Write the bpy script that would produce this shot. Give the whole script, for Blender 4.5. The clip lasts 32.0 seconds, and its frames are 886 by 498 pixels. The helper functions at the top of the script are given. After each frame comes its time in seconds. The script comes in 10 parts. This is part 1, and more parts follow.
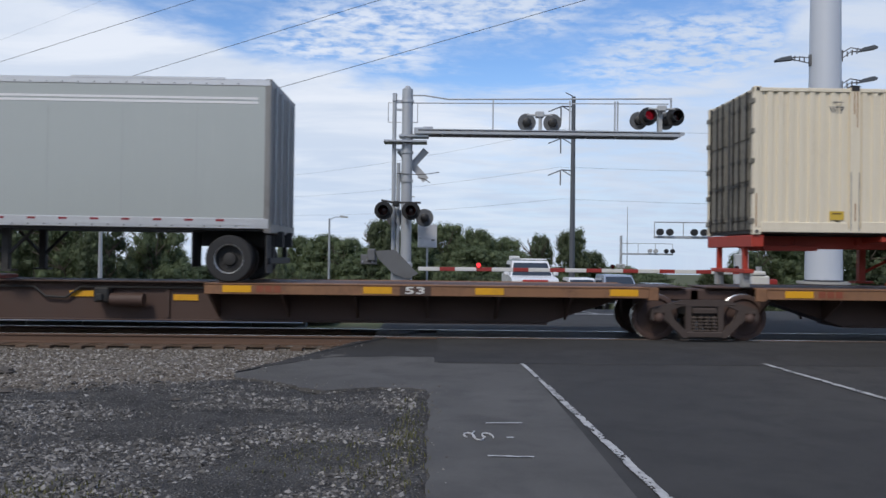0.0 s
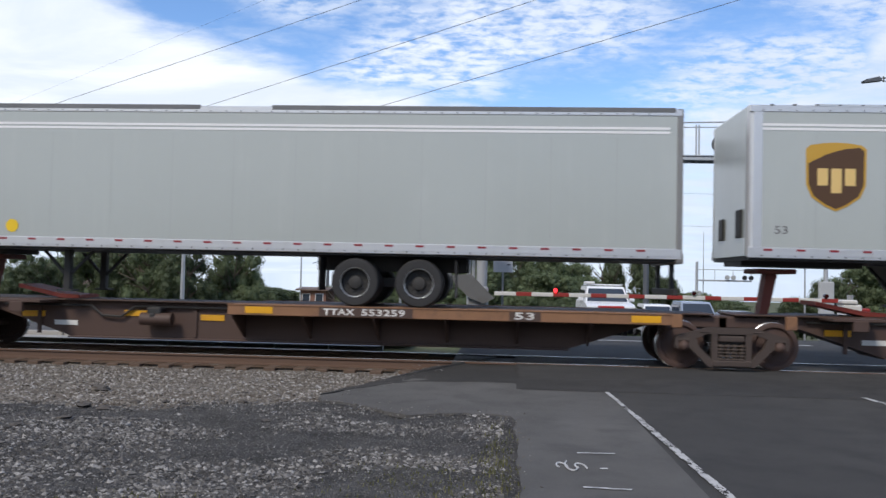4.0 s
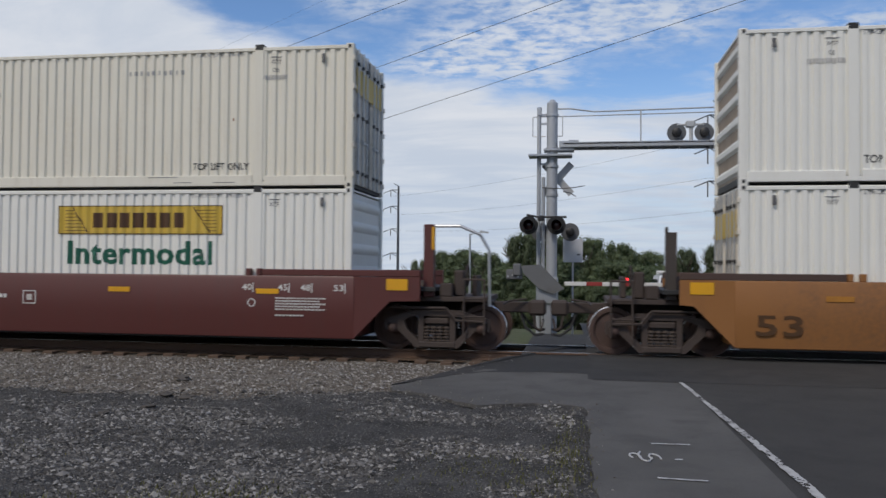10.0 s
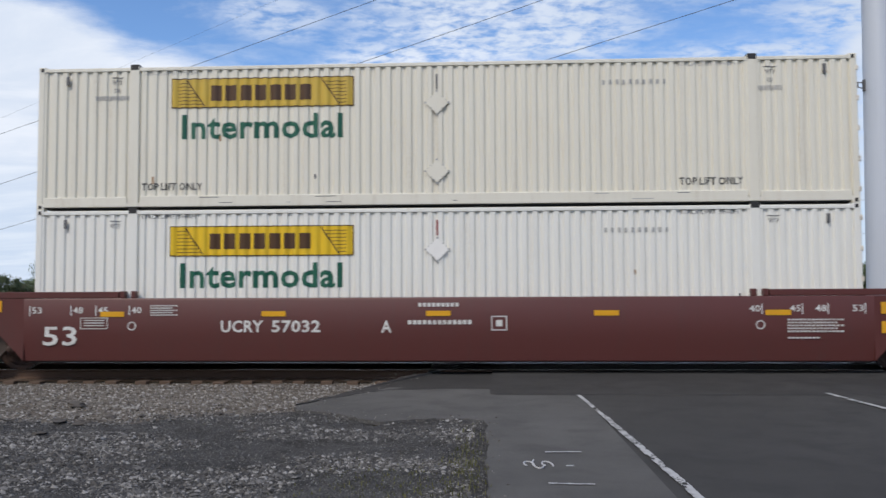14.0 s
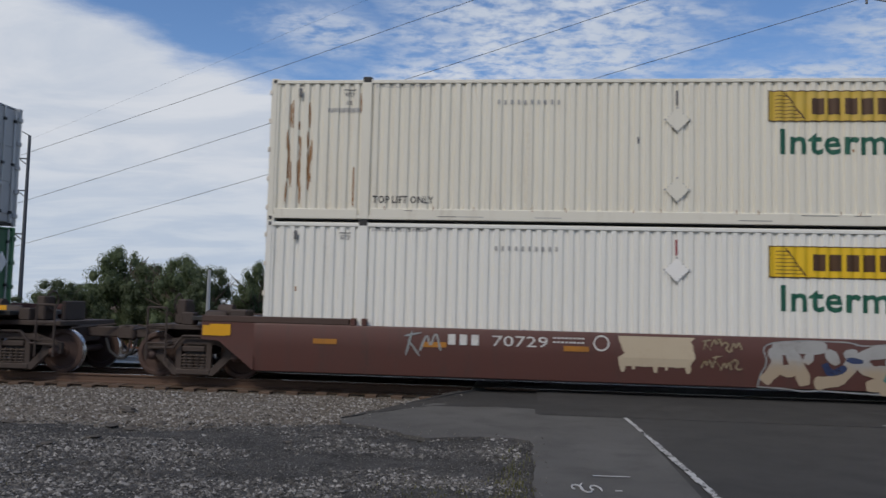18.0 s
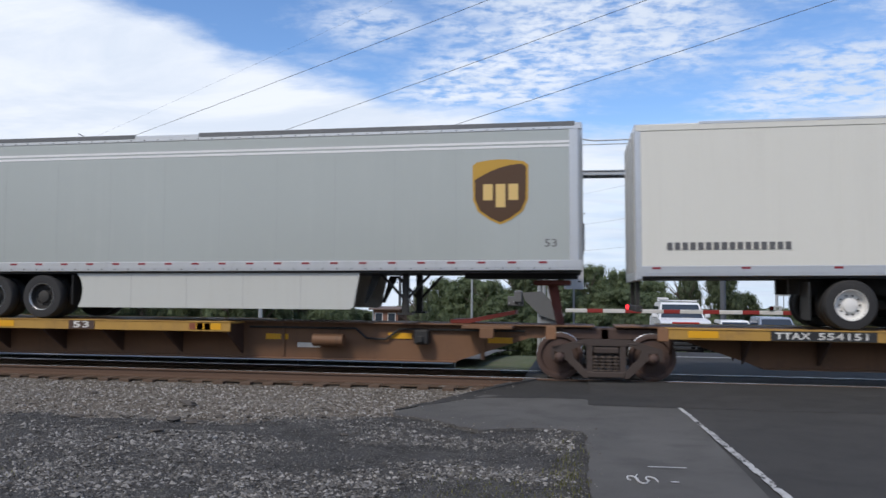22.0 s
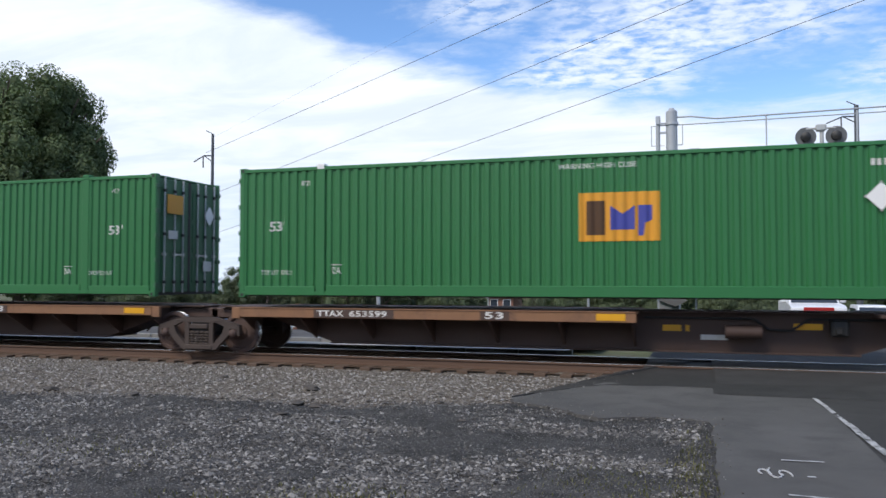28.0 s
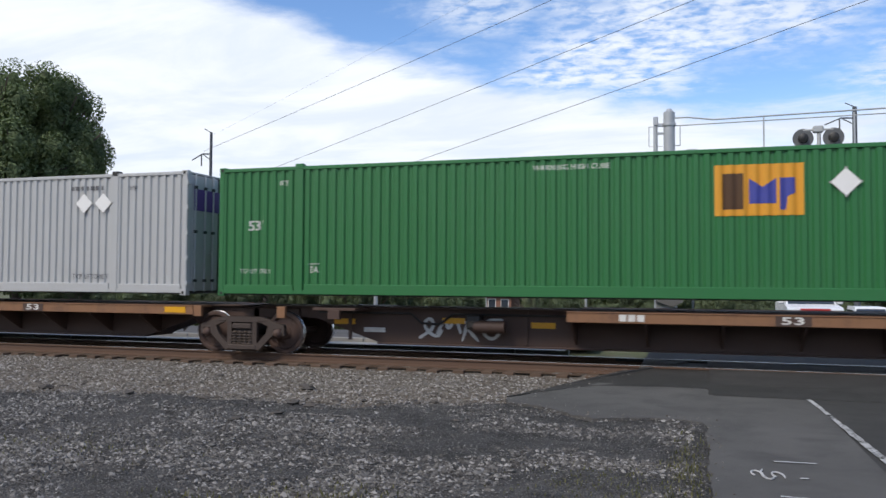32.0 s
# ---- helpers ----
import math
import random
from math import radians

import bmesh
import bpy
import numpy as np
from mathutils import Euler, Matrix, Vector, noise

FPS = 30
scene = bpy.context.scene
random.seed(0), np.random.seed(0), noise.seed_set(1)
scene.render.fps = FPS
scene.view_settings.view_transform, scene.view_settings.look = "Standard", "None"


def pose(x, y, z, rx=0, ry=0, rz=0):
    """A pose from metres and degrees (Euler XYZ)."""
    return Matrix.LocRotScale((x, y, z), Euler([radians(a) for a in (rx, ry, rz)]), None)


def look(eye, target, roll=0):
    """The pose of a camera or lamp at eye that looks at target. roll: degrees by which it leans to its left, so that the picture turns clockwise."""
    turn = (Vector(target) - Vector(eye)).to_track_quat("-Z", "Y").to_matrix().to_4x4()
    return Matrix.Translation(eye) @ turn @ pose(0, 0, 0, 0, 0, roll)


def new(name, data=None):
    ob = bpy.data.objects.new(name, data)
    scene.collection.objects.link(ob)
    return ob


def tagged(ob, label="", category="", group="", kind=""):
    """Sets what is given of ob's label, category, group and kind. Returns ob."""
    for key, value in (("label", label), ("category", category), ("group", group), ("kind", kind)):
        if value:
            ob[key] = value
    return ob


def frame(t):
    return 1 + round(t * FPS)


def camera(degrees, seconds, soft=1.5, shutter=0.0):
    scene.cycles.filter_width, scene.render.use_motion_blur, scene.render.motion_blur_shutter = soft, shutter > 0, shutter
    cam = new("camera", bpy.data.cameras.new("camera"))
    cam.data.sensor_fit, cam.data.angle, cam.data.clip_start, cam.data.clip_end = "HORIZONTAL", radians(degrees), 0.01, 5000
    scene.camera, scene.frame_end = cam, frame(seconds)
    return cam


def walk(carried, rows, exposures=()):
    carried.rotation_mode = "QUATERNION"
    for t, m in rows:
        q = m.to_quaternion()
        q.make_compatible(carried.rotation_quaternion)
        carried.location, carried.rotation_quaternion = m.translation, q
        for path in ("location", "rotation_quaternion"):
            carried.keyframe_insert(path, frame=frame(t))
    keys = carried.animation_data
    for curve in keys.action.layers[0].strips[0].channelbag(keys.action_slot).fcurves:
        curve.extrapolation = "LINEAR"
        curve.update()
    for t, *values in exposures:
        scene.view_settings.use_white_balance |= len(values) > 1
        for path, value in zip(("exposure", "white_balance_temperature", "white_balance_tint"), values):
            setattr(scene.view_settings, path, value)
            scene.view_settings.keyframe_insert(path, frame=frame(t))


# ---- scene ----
# The camera stands beside the crossing and is turned by hand.
cam = camera(58.07, 32.0, 1.5, 0.1)


def aim(x, y, z, yaw, pitch, roll):
    """A pose from the eye and degrees: yaw to the right of the far side, pitch upwards, roll."""
    a, e = radians(yaw), radians(pitch)
    return look((x, y, z), (x + math.sin(a) * math.cos(e), y + math.cos(a) * math.cos(e), z + math.sin(e)), roll)


walk(cam, [(t, aim(*p)) for t, *p in (
    (0, 0.164, 0.102, 1.658, 0.70, 0.35, 0.65), (0.5, 0.079, 0.212, 1.654, 0.54, -0.97, 0.06), (1, 0.052, 0.253, 1.628, -0.33, -0.50, 0.34),
    (1.5, 0.038, 0.231, 1.633, -1.09, -0.08, 1.32), (2, -0.010, 0.197, 1.653, -1.39, 0.55, 1.89), (2.5, -0.003, 0.174, 1.646, -1.87, 1.06, 1.56),
    (4.5, -0.070, 0.120, 1.665, -5.55, 2.37, 1.36), (5, -0.059, 0.097, 1.665, -7.07, 2.81, 1.49), (5.5, -0.090, 0.104, 1.674, -8.11, 3.18, 1.52),
    (6, -0.085, 0.100, 1.674, -9.19, 3.64, 1.95), (6.5, -0.070, 0.084, 1.618, -9.94, 4.16, 2.31), (7, -0.037, 0.105, 1.641, -10.68, 4.13, 2.02),
    (7.5, -0.031, 0.093, 1.662, -10.67, 4.04, 1.44), (8, -0.047, 0.108, 1.654, -4.07, 3.32, 1.14), (8.5, -0.021, 0.140, 1.641, -1.74, 3.35, 1.23),
    (9, -0.039, 0.187, 1.671, -2.97, 2.92, 1.31), (9.5, -0.074, 0.104, 1.655, -5.63, 2.47, 1.18), (10, -0.056, 0.124, 1.651, -9.16, 1.33, 0.52),
    (10.5, -0.034, 0.096, 1.647, -9.68, 2.22, 0.39), (11, -0.011, 0.023, 1.704, -8.53, 2.43, 0.84), (11.5, 0.065, -0.068, 1.665, -8.32, 2.32, 1.31),
    (12, 0.157, -0.054, 1.621, -7.95, 2.19, 1.03), (12.5, 0.222, -0.069, 1.614, -6.79, 2.17, 0.44), (13, 0.166, -0.022, 1.626, -3.28, 2.21, 0.04),
    (13.5, 0.132, -0.061, 1.607, -2.75, 2.51, -0.35), (15.5, -0.001, -0.071, 1.624, -3.90, 3.65, 0.88), (16, 0.003, -0.073, 1.650, -4.48, 3.65, 1.22),
    (16.5, 0.016, -0.045, 1.630, -4.91, 3.82, 1.17), (17, 0.019, -0.082, 1.636, -5.27, 3.98, 1.11), (17.5, 0.018, -0.065, 1.630, -5.67, 3.99, 1.38),
    (18, 0.009, -0.070, 1.631, -5.94, 3.95, 1.43), (18.5, 0.021, -0.082, 1.645, -6.47, 3.69, 1.35), (19, 0.015, -0.099, 1.630, -7.12, 3.42, 1.09),
    (19.5, -0.008, -0.111, 1.660, -7.63, 3.05, 0.72), (20, -0.004, -0.116, 1.639, -8.10, 3.16, 0.45), (20.5, 0.023, -0.099, 1.638, -8.60, 3.24, 0.47),
    (21, -0.003, -0.106, 1.650, -8.83, 3.25, 0.34), (21.5, -0.006, -0.126, 1.654, -9.06, 3.27, 0.41), (22, -0.015, -0.121, 1.652, -9.33, 3.25, 0.52),
    (22.5, -0.007, -0.124, 1.651, -9.62, 3.25, 0.43), (23, -0.015, -0.121, 1.669, -9.90, 3.10, 0.58), (23.5, 0.002, -0.122, 1.657, -10.65, 3.15, 0.28),
    (24, -0.027, -0.138, 1.684, -11.22, 2.98, 0.01), (24.5, 0.006, -0.122, 1.648, -12.30, 3.13, -0.13), (26.5, -0.037, -0.100, 1.656, -15.48, 2.75, -0.07),
    (27, -0.030, -0.079, 1.641, -16.45, 2.64, 0.02), (27.5, -0.043, -0.064, 1.648, -16.96, 2.39, 0.16), (28, -0.042, -0.051, 1.650, -17.52, 2.24, 0.03),
    (28.5, -0.035, -0.048, 1.651, -17.85, 2.07, 0.01), (29, -0.036, -0.007, 1.651, -17.99, 2.01, 0.22), (29.5, -0.021, 0.006, 1.618, -18.13, 2.06, 0.66),
    (30, -0.024, -0.012, 1.657, -18.21, 1.88, 0.29), (30.5, -0.036, -0.032, 1.638, -18.01, 2.07, 0.48), (31, -0.045, -0.043, 1.645, -17.87, 2.12, 0.58),
    (31.5, -0.027, -0.035, 1.639, -17.79, 2.26, 0.52), (32, -0.005, -0.039, 1.655, -17.41, 2.20, 0.30),
)], exposures=[
    (0, 0.25, 6380, 12), (1, 0.72, 6630, 12), (2, 0.77, 6630, 12), (5, 0.34, 6480, 12), (6, 0.08, 6420, 12), (7, -0.05, 6420, 12), (9, 0.11, 6620, 12), (10, 0.02, 6620, 12), (11, 0.35, 6480, 12), (12, 0.18, 6480, 12), (13, 0.4, 6480, 12), (16, -0.02, 6500, 12), (17, -0.19, 6550, 12),
    (18, -0.08, 6600, 12), (18.6, -0.1, 6400, 12), (19, -0.1, 6300, 12), (20, 0.52, 6530, 12), (21, 0.34, 6530, 12), (23, 0.5, 6480, 12), (24, 0.48, 6530, 12), (26.5, 0.28, 6330, 12), (27, 0.27, 6330, 12), (28, 0.6, 6430, 12), (30, 0.68, 6830, 12), (32, 0.55, 6630, 12)])

# ---- light: a bright, thinly clouded sky and a veiled sun behind the camera ----
SUN_UP, SUN_TURN = 48.0, 205.0
world = bpy.data.worlds.new("sky")
scene.world = world
world.use_nodes = True


class Nodes:
    """Short hand for building a node tree."""

    def __init__(self, tree, keep=False):
        self.tree = tree
        if not keep:
            tree.nodes.clear()

    def add(self, kind):
        return self.tree.nodes.new("ShaderNode" + kind)

    def put(self, value, socket):
        if isinstance(value, bpy.types.NodeSocket):
            self.tree.links.new(value, socket)
        elif isinstance(value, (tuple, list)) and len(value) == 3 and socket.type == "RGBA":
            socket.default_value = (*value, 1)
        else:
            socket.default_value = value

    def math(self, op, a, b=0.0, c=0.0, clamp=False):
        n = self.add("Math")
        n.operation, n.use_clamp = op, clamp
        for v, s in zip((a, b, c), n.inputs):
            self.put(v, s)
        return n.outputs[0]

    def mix(self, f, a, b, blend="MIX"):
        n = self.add("Mix")
        n.data_type, n.blend_type = "RGBA", blend
        for v, i in ((f, 0), (a, 6), (b, 7)):
            self.put(v, n.inputs[i])
        return n.outputs[2]

    def noise(self, vector, scale, detail=4.0, rough=0.55, distort=0.0):
        n = self.add("TexNoise")
        for v, k in ((vector, "Vector"), (scale, "Scale"), (detail, "Detail"), (rough, "Roughness"), (distort, "Distortion")):
            self.put(v, n.inputs[k])
        return n.outputs[0]

    def scaled(self, vector, sx, sy, sz, loc=(0, 0, 0)):
        n = self.add("Mapping")
        self.put(vector, n.inputs[0])
        n.inputs["Location"].default_value = loc
        n.inputs["Scale"].default_value = (sx, sy, sz)
        return n.outputs[0]

    def ramp(self, f, low, high):
        n = self.add("MapRange")
        n.interpolation_type = "SMOOTHSTEP"
        for v, i in ((f, 0), (low, 1), (high, 2)):
            self.put(v, n.inputs[i])
        return n.outputs[0]


def build_sky():
    n = Nodes(world.node_tree)
    sky = n.add("TexSky")
    sky.sky_type, sky.sun_disc, sky.sun_elevation, sky.sun_rotation = "NISHITA", False, radians(SUN_UP), radians(SUN_TURN)
    sky.air_density, sky.dust_density, sky.ozone_density = 1.0, 0.25, 2.0
    way = n.add("TexCoord").outputs["Generated"]
    sep = n.add("SeparateXYZ")
    n.put(way, sep.inputs[0])
    x, y, z = sep.outputs
    up = n.math("ADD", n.math("MAXIMUM", z, 0.0), 0.12)
    flat = n.add("CombineXYZ")
    n.put(n.math("DIVIDE", x, up), flat.inputs[0])
    n.put(n.math("DIVIDE", y, up), flat.inputs[1])
    wide = n.noise(n.scaled(flat.outputs[0], 0.55, 0.8, 1, (3.1, 1.7, 0)), 1.0, 6.0, 0.55, 0.4)
    puffs = n.noise(n.scaled(flat.outputs[0], 1.0, 1.5, 1, (0.4, 5.2, 0)), 2.6, 8.0, 0.62, 0.3)
    # the great bank of cloud over the left half of the far horizon, its edge sinking to the right
    lean = n.math("DIVIDE", x, n.math("MAXIMUM", y, 0.25))
    low = n.math("MULTIPLY", n.math("MAXIMUM", n.math("MULTIPLY", lean, -1.0), 0.0), 0.21)
    top = n.math("ADD", low, n.math("ADD", 0.206, n.math("MULTIPLY", n.ramp(lean, 0.30, 0.62), 0.14)))
    edge = n.math("SUBTRACT", top, z)
    edge = n.math("ADD", edge, n.math("MULTIPLY", n.math("SUBTRACT", wide, 0.5), 0.06))
    edge = n.math("ADD", edge, n.math("MULTIPLY", n.math("SUBTRACT", puffs, 0.5), 0.07))
    bank = n.ramp(edge, -0.010, 0.030)
    thin = n.math("MULTIPLY", n.ramp(lean, -0.05, 0.12), n.ramp(puffs, 0.62, 0.36))
    bank = n.math("MULTIPLY", bank, n.math("SUBTRACT", 1.0, n.math("MULTIPLY", thin, 0.38)))
    # mottled cloud in the blue above it
    cells = n.noise(n.scaled(flat.outputs[0], 1.0, 1.3, 1, (2.4, 0.2, 0)), 13.0, 6.0, 0.6, 0.2)
    fray = n.math("MULTIPLY", n.math("SUBTRACT", puffs, 0.5), 1.5)

    def cloud(at, height, wide_r, high_r):
        u = n.math("DIVIDE", n.math("SUBTRACT", lean, at), wide_r)
        w = n.math("DIVIDE", n.math("SUBTRACT", z, height), high_r)
        d = n.math("SQRT", n.math("ADD", n.math("MULTIPLY", u, u), n.math("MULTIPLY", w, w)))
        return n.ramp(n.math("ADD", d, fray), 1.25, 0.45)

    field = n.ramp(n.noise(n.scaled(flat.outputs[0], 0.9, 0.9, 1, (7.3, 2.1, 0)), 2.4, 3.0, 0.5), 0.46, 0.66)
    field = n.math("MULTIPLY", field, n.math("MAXIMUM", n.ramp(z, 0.37, 0.46), n.ramp(y, 0.5, 0.2)))
    for one in (cloud(0.02, 0.325, 0.22, 0.075), cloud(-0.10, 0.262, 0.13, 0.05), n.math("MULTIPLY", cloud(-0.27, 0.325, 0.09, 0.035), 0.7), cloud(0.33, 0.24, 0.16, 0.05), cloud(0.55, 0.30, 0.20, 0.08)):
        field = n.math("MAXIMUM", field, one)
    loose = n.math("MULTIPLY", n.ramp(cells, 0.30, 0.62), field)
    streaks = n.math("MULTIPLY", n.ramp(puffs, 0.50, 0.74), 0.35)
    cover = n.math("MAXIMUM", bank, n.math("MAXIMUM", n.math("MULTIPLY", loose, 0.92), streaks))
    blue = n.mix(1.0, sky.outputs[0], SKY_TINT, "MULTIPLY")
    haze = n.ramp(z, 0.26, 0.02)
    blue = n.mix(n.math("MULTIPLY", haze, 0.75), blue, (4.3, 5.45, 6.85))
    thick = n.ramp(n.noise(n.scaled(flat.outputs[0], 0.8, 1.6, 1, (1.4, 3.2, 0)), 1.6, 6.0, 0.6, 0.5), 0.35, 0.65)
    low_white = n.mix(thick, (4.35, 5.2, 6.35), (5.25, 5.95, 6.8))
    high_white = n.mix(thick, (4.95, 5.6, 6.5), (6.05, 6.5, 7.1))
    white = n.mix(n.ramp(z, 0.05, 0.20), low_white, high_white)
    white = n.mix(n.math("MULTIPLY", n.ramp(lean, 0.0, 0.35), 0.55), white, (4.0, 4.75, 5.85))
    colour = n.mix(cover, blue, white)
    bg = n.add("Background")
    n.put(colour, bg.inputs[0])
    bg.inputs[1].default_value = SKY_POWER
    n.put(bg.outputs[0], n.add("OutputWorld").inputs[0])


SKY_POWER = 0.11
SKY_TINT = (0.76, 0.94, 1.14)
build_sky()
sun = new("sun", bpy.data.lights.new("sun", "SUN"))
sun.data.energy, sun.data.angle, sun.data.color = 1.9, radians(14), (1.0, 0.92, 0.80)
_a, _e = radians(SUN_TURN), radians(SUN_UP)
sun.matrix_world = look((math.sin(_a) * math.cos(_e) * 50, math.cos(_a) * math.cos(_e) * 50, math.sin(_e) * 50), (0, 0, 0))

# ---- tools for meshes, parts and materials ----
class Solid:
    """Collects boxes, prisms and tubes into one mesh."""

    def __init__(self):
        self.v, self.f = [], []

    def add(self, verts, faces):
        k = len(self.v)
        self.v.extend(verts)
        self.f.extend([tuple(i + k for i in q) for q in faces])
        return self

    def box(self, x0, x1, y0, y1, z0, z1, c=0.0):
        if c <= 0:
            v = [(x, y, z) for x in (x0, x1) for y in (y0, y1) for z in (z0, z1)]
            return self.add(v, [(0, 1, 3, 2), (4, 6, 7, 5), (0, 4, 5, 1), (2, 3, 7, 6), (0, 2, 6, 4), (1, 5, 7, 3)])
        c = min(c, (x1 - x0) * 0.45, (y1 - y0) * 0.45, (z1 - z0) * 0.45)
        v, at = [], {}
        for i, (x, sx) in enumerate(((x0, 1), (x1, -1))):
            for j, (y, sy) in enumerate(((y0, 1), (y1, -1))):
                for k, (z, sz) in enumerate(((z0, 1), (z1, -1))):
                    for a in range(3):
                        at[i, j, k, a] = len(v)
                        v.append((x + sx * c * (a != 0), y + sy * c * (a != 1), z + sz * c * (a != 2)))
        g = lambda i, j, k, a: at[i, j, k, a]
        f = []
        for s in (0, 1):
            f.append([g(s, 0, 0, 0), g(s, 0, 1, 0), g(s, 1, 1, 0), g(s, 1, 0, 0)])
            f.append([g(0, s, 0, 1), g(1, s, 0, 1), g(1, s, 1, 1), g(0, s, 1, 1)])
            f.append([g(0, 0, s, 2), g(0, 1, s, 2), g(1, 1, s, 2), g(1, 0, s, 2)])
        for a in (0, 1):
            for b in (0, 1):
                f.append([g(0, a, b, 1), g(1, a, b, 1), g(1, a, b, 2), g(0, a, b, 2)])
                f.append([g(a, 0, b, 0), g(a, 1, b, 0), g(a, 1, b, 2), g(a, 0, b, 2)])
                f.append([g(a, b, 0, 0), g(a, b, 1, 0), g(a, b, 1, 1), g(a, b, 0, 1)])
        for i in (0, 1):
            for j in (0, 1):
                for k in (0, 1):
                    f.append([g(i, j, k, 0), g(i, j, k, 1), g(i, j, k, 2)])
        return self.add(v, f)

    def prism(self, outline, a0, a1, axis="y"):
        """An outline in the two other axes, drawn out from a0 to a1."""
        put = {"y": lambda p, a: (p[0], a, p[1]), "x": lambda p, a: (a, p[0], p[1]), "z": lambda p, a: (p[0], p[1], a)}[axis]
        n = len(outline)
        v = [put(p, a0) for p in outline] + [put(p, a1) for p in outline]
        return self.add(v, [tuple(range(n)), tuple(range(2 * n - 1, n - 1, -1))] + [(i, i + n, (i + 1) % n + n, (i + 1) % n) for i in range(n)])

    def tube(self, p, q, r, n=10, r2=None):
        p, q = Vector(p), Vector(q)
        w = (q - p).normalized()
        u = w.orthogonal().normalized()
        s = w.cross(u)
        r2 = r if r2 is None else r2
        ring = lambda o, k: [tuple(o + (u * math.cos(2 * math.pi * i / n) + s * math.sin(2 * math.pi * i / n)) * k) for i in range(n)]
        v = ring(p, r) + ring(q, r2)
        return self.add(v, [tuple(range(n - 1, -1, -1)), tuple(range(n, 2 * n))] + [(i, (i + 1) % n, (i + 1) % n + n, i + n) for i in range(n)])

    def turned(self, profile, centre, axis="y", n=24):
        """Turns (radius, along) points round an axis through centre."""
        v, f, m = [], [], len(profile)
        for i in range(n):
            c, s = math.cos(2 * math.pi * i / n), math.sin(2 * math.pi * i / n)
            for r, a in profile:
                o = {"y": (r * c, a, r * s), "z": (r * c, r * s, a), "x": (a, r * c, r * s)}[axis]
                v.append(tuple(p + q for p, q in zip(centre, o)))
        for i in range(n):
            for j in range(m - 1):
                f.append((i * m + j, i * m + j + 1, (i + 1) % n * m + j + 1, (i + 1) % n * m + j))
        return self.add(v, f)

    def pipe(self, points, r, n=6):
        for p, q in zip(points, points[1:]):
            self.tube(p, q, r, n)
        return self

    def mesh(self, name, material=None, smooth=35):
        me = bpy.data.meshes.new(name)
        me.from_pydata(self.v, [], self.f)
        bm = bmesh.new()
        bm.from_mesh(me)
        bmesh.ops.recalc_face_normals(bm, faces=bm.faces)
        bm.to_mesh(me)
        bm.free()
        if smooth:
            me.polygons.foreach_set("use_smooth", [True] * len(me.polygons))
            me.set_sharp_from_angle(angle=radians(smooth))
        if material:
            me.materials.append(material)
        return me


def part(name, solid, material, parent, label="", at=None, smooth=35):
    """One mesh under a thing or a part. solid: a Solid or a finished mesh."""
    me = solid if isinstance(solid, bpy.types.Mesh) else solid.mesh(name, material, smooth)
    ob = new(name, me)
    ob.parent = parent
    if at is not None:
        ob.matrix_basis = at
    return tagged(ob, label)


def thing(name, label, category, at=None, group="", kind=""):
    ob = new(name)
    ob.empty_display_size = 0.3
    if at is not None:
        ob.matrix_basis = at
    return tagged(ob, label, category, group, kind)


KEEP = {}


def kept(key, make):
    if key not in KEEP:
        KEEP[key] = make()
    return KEEP[key]


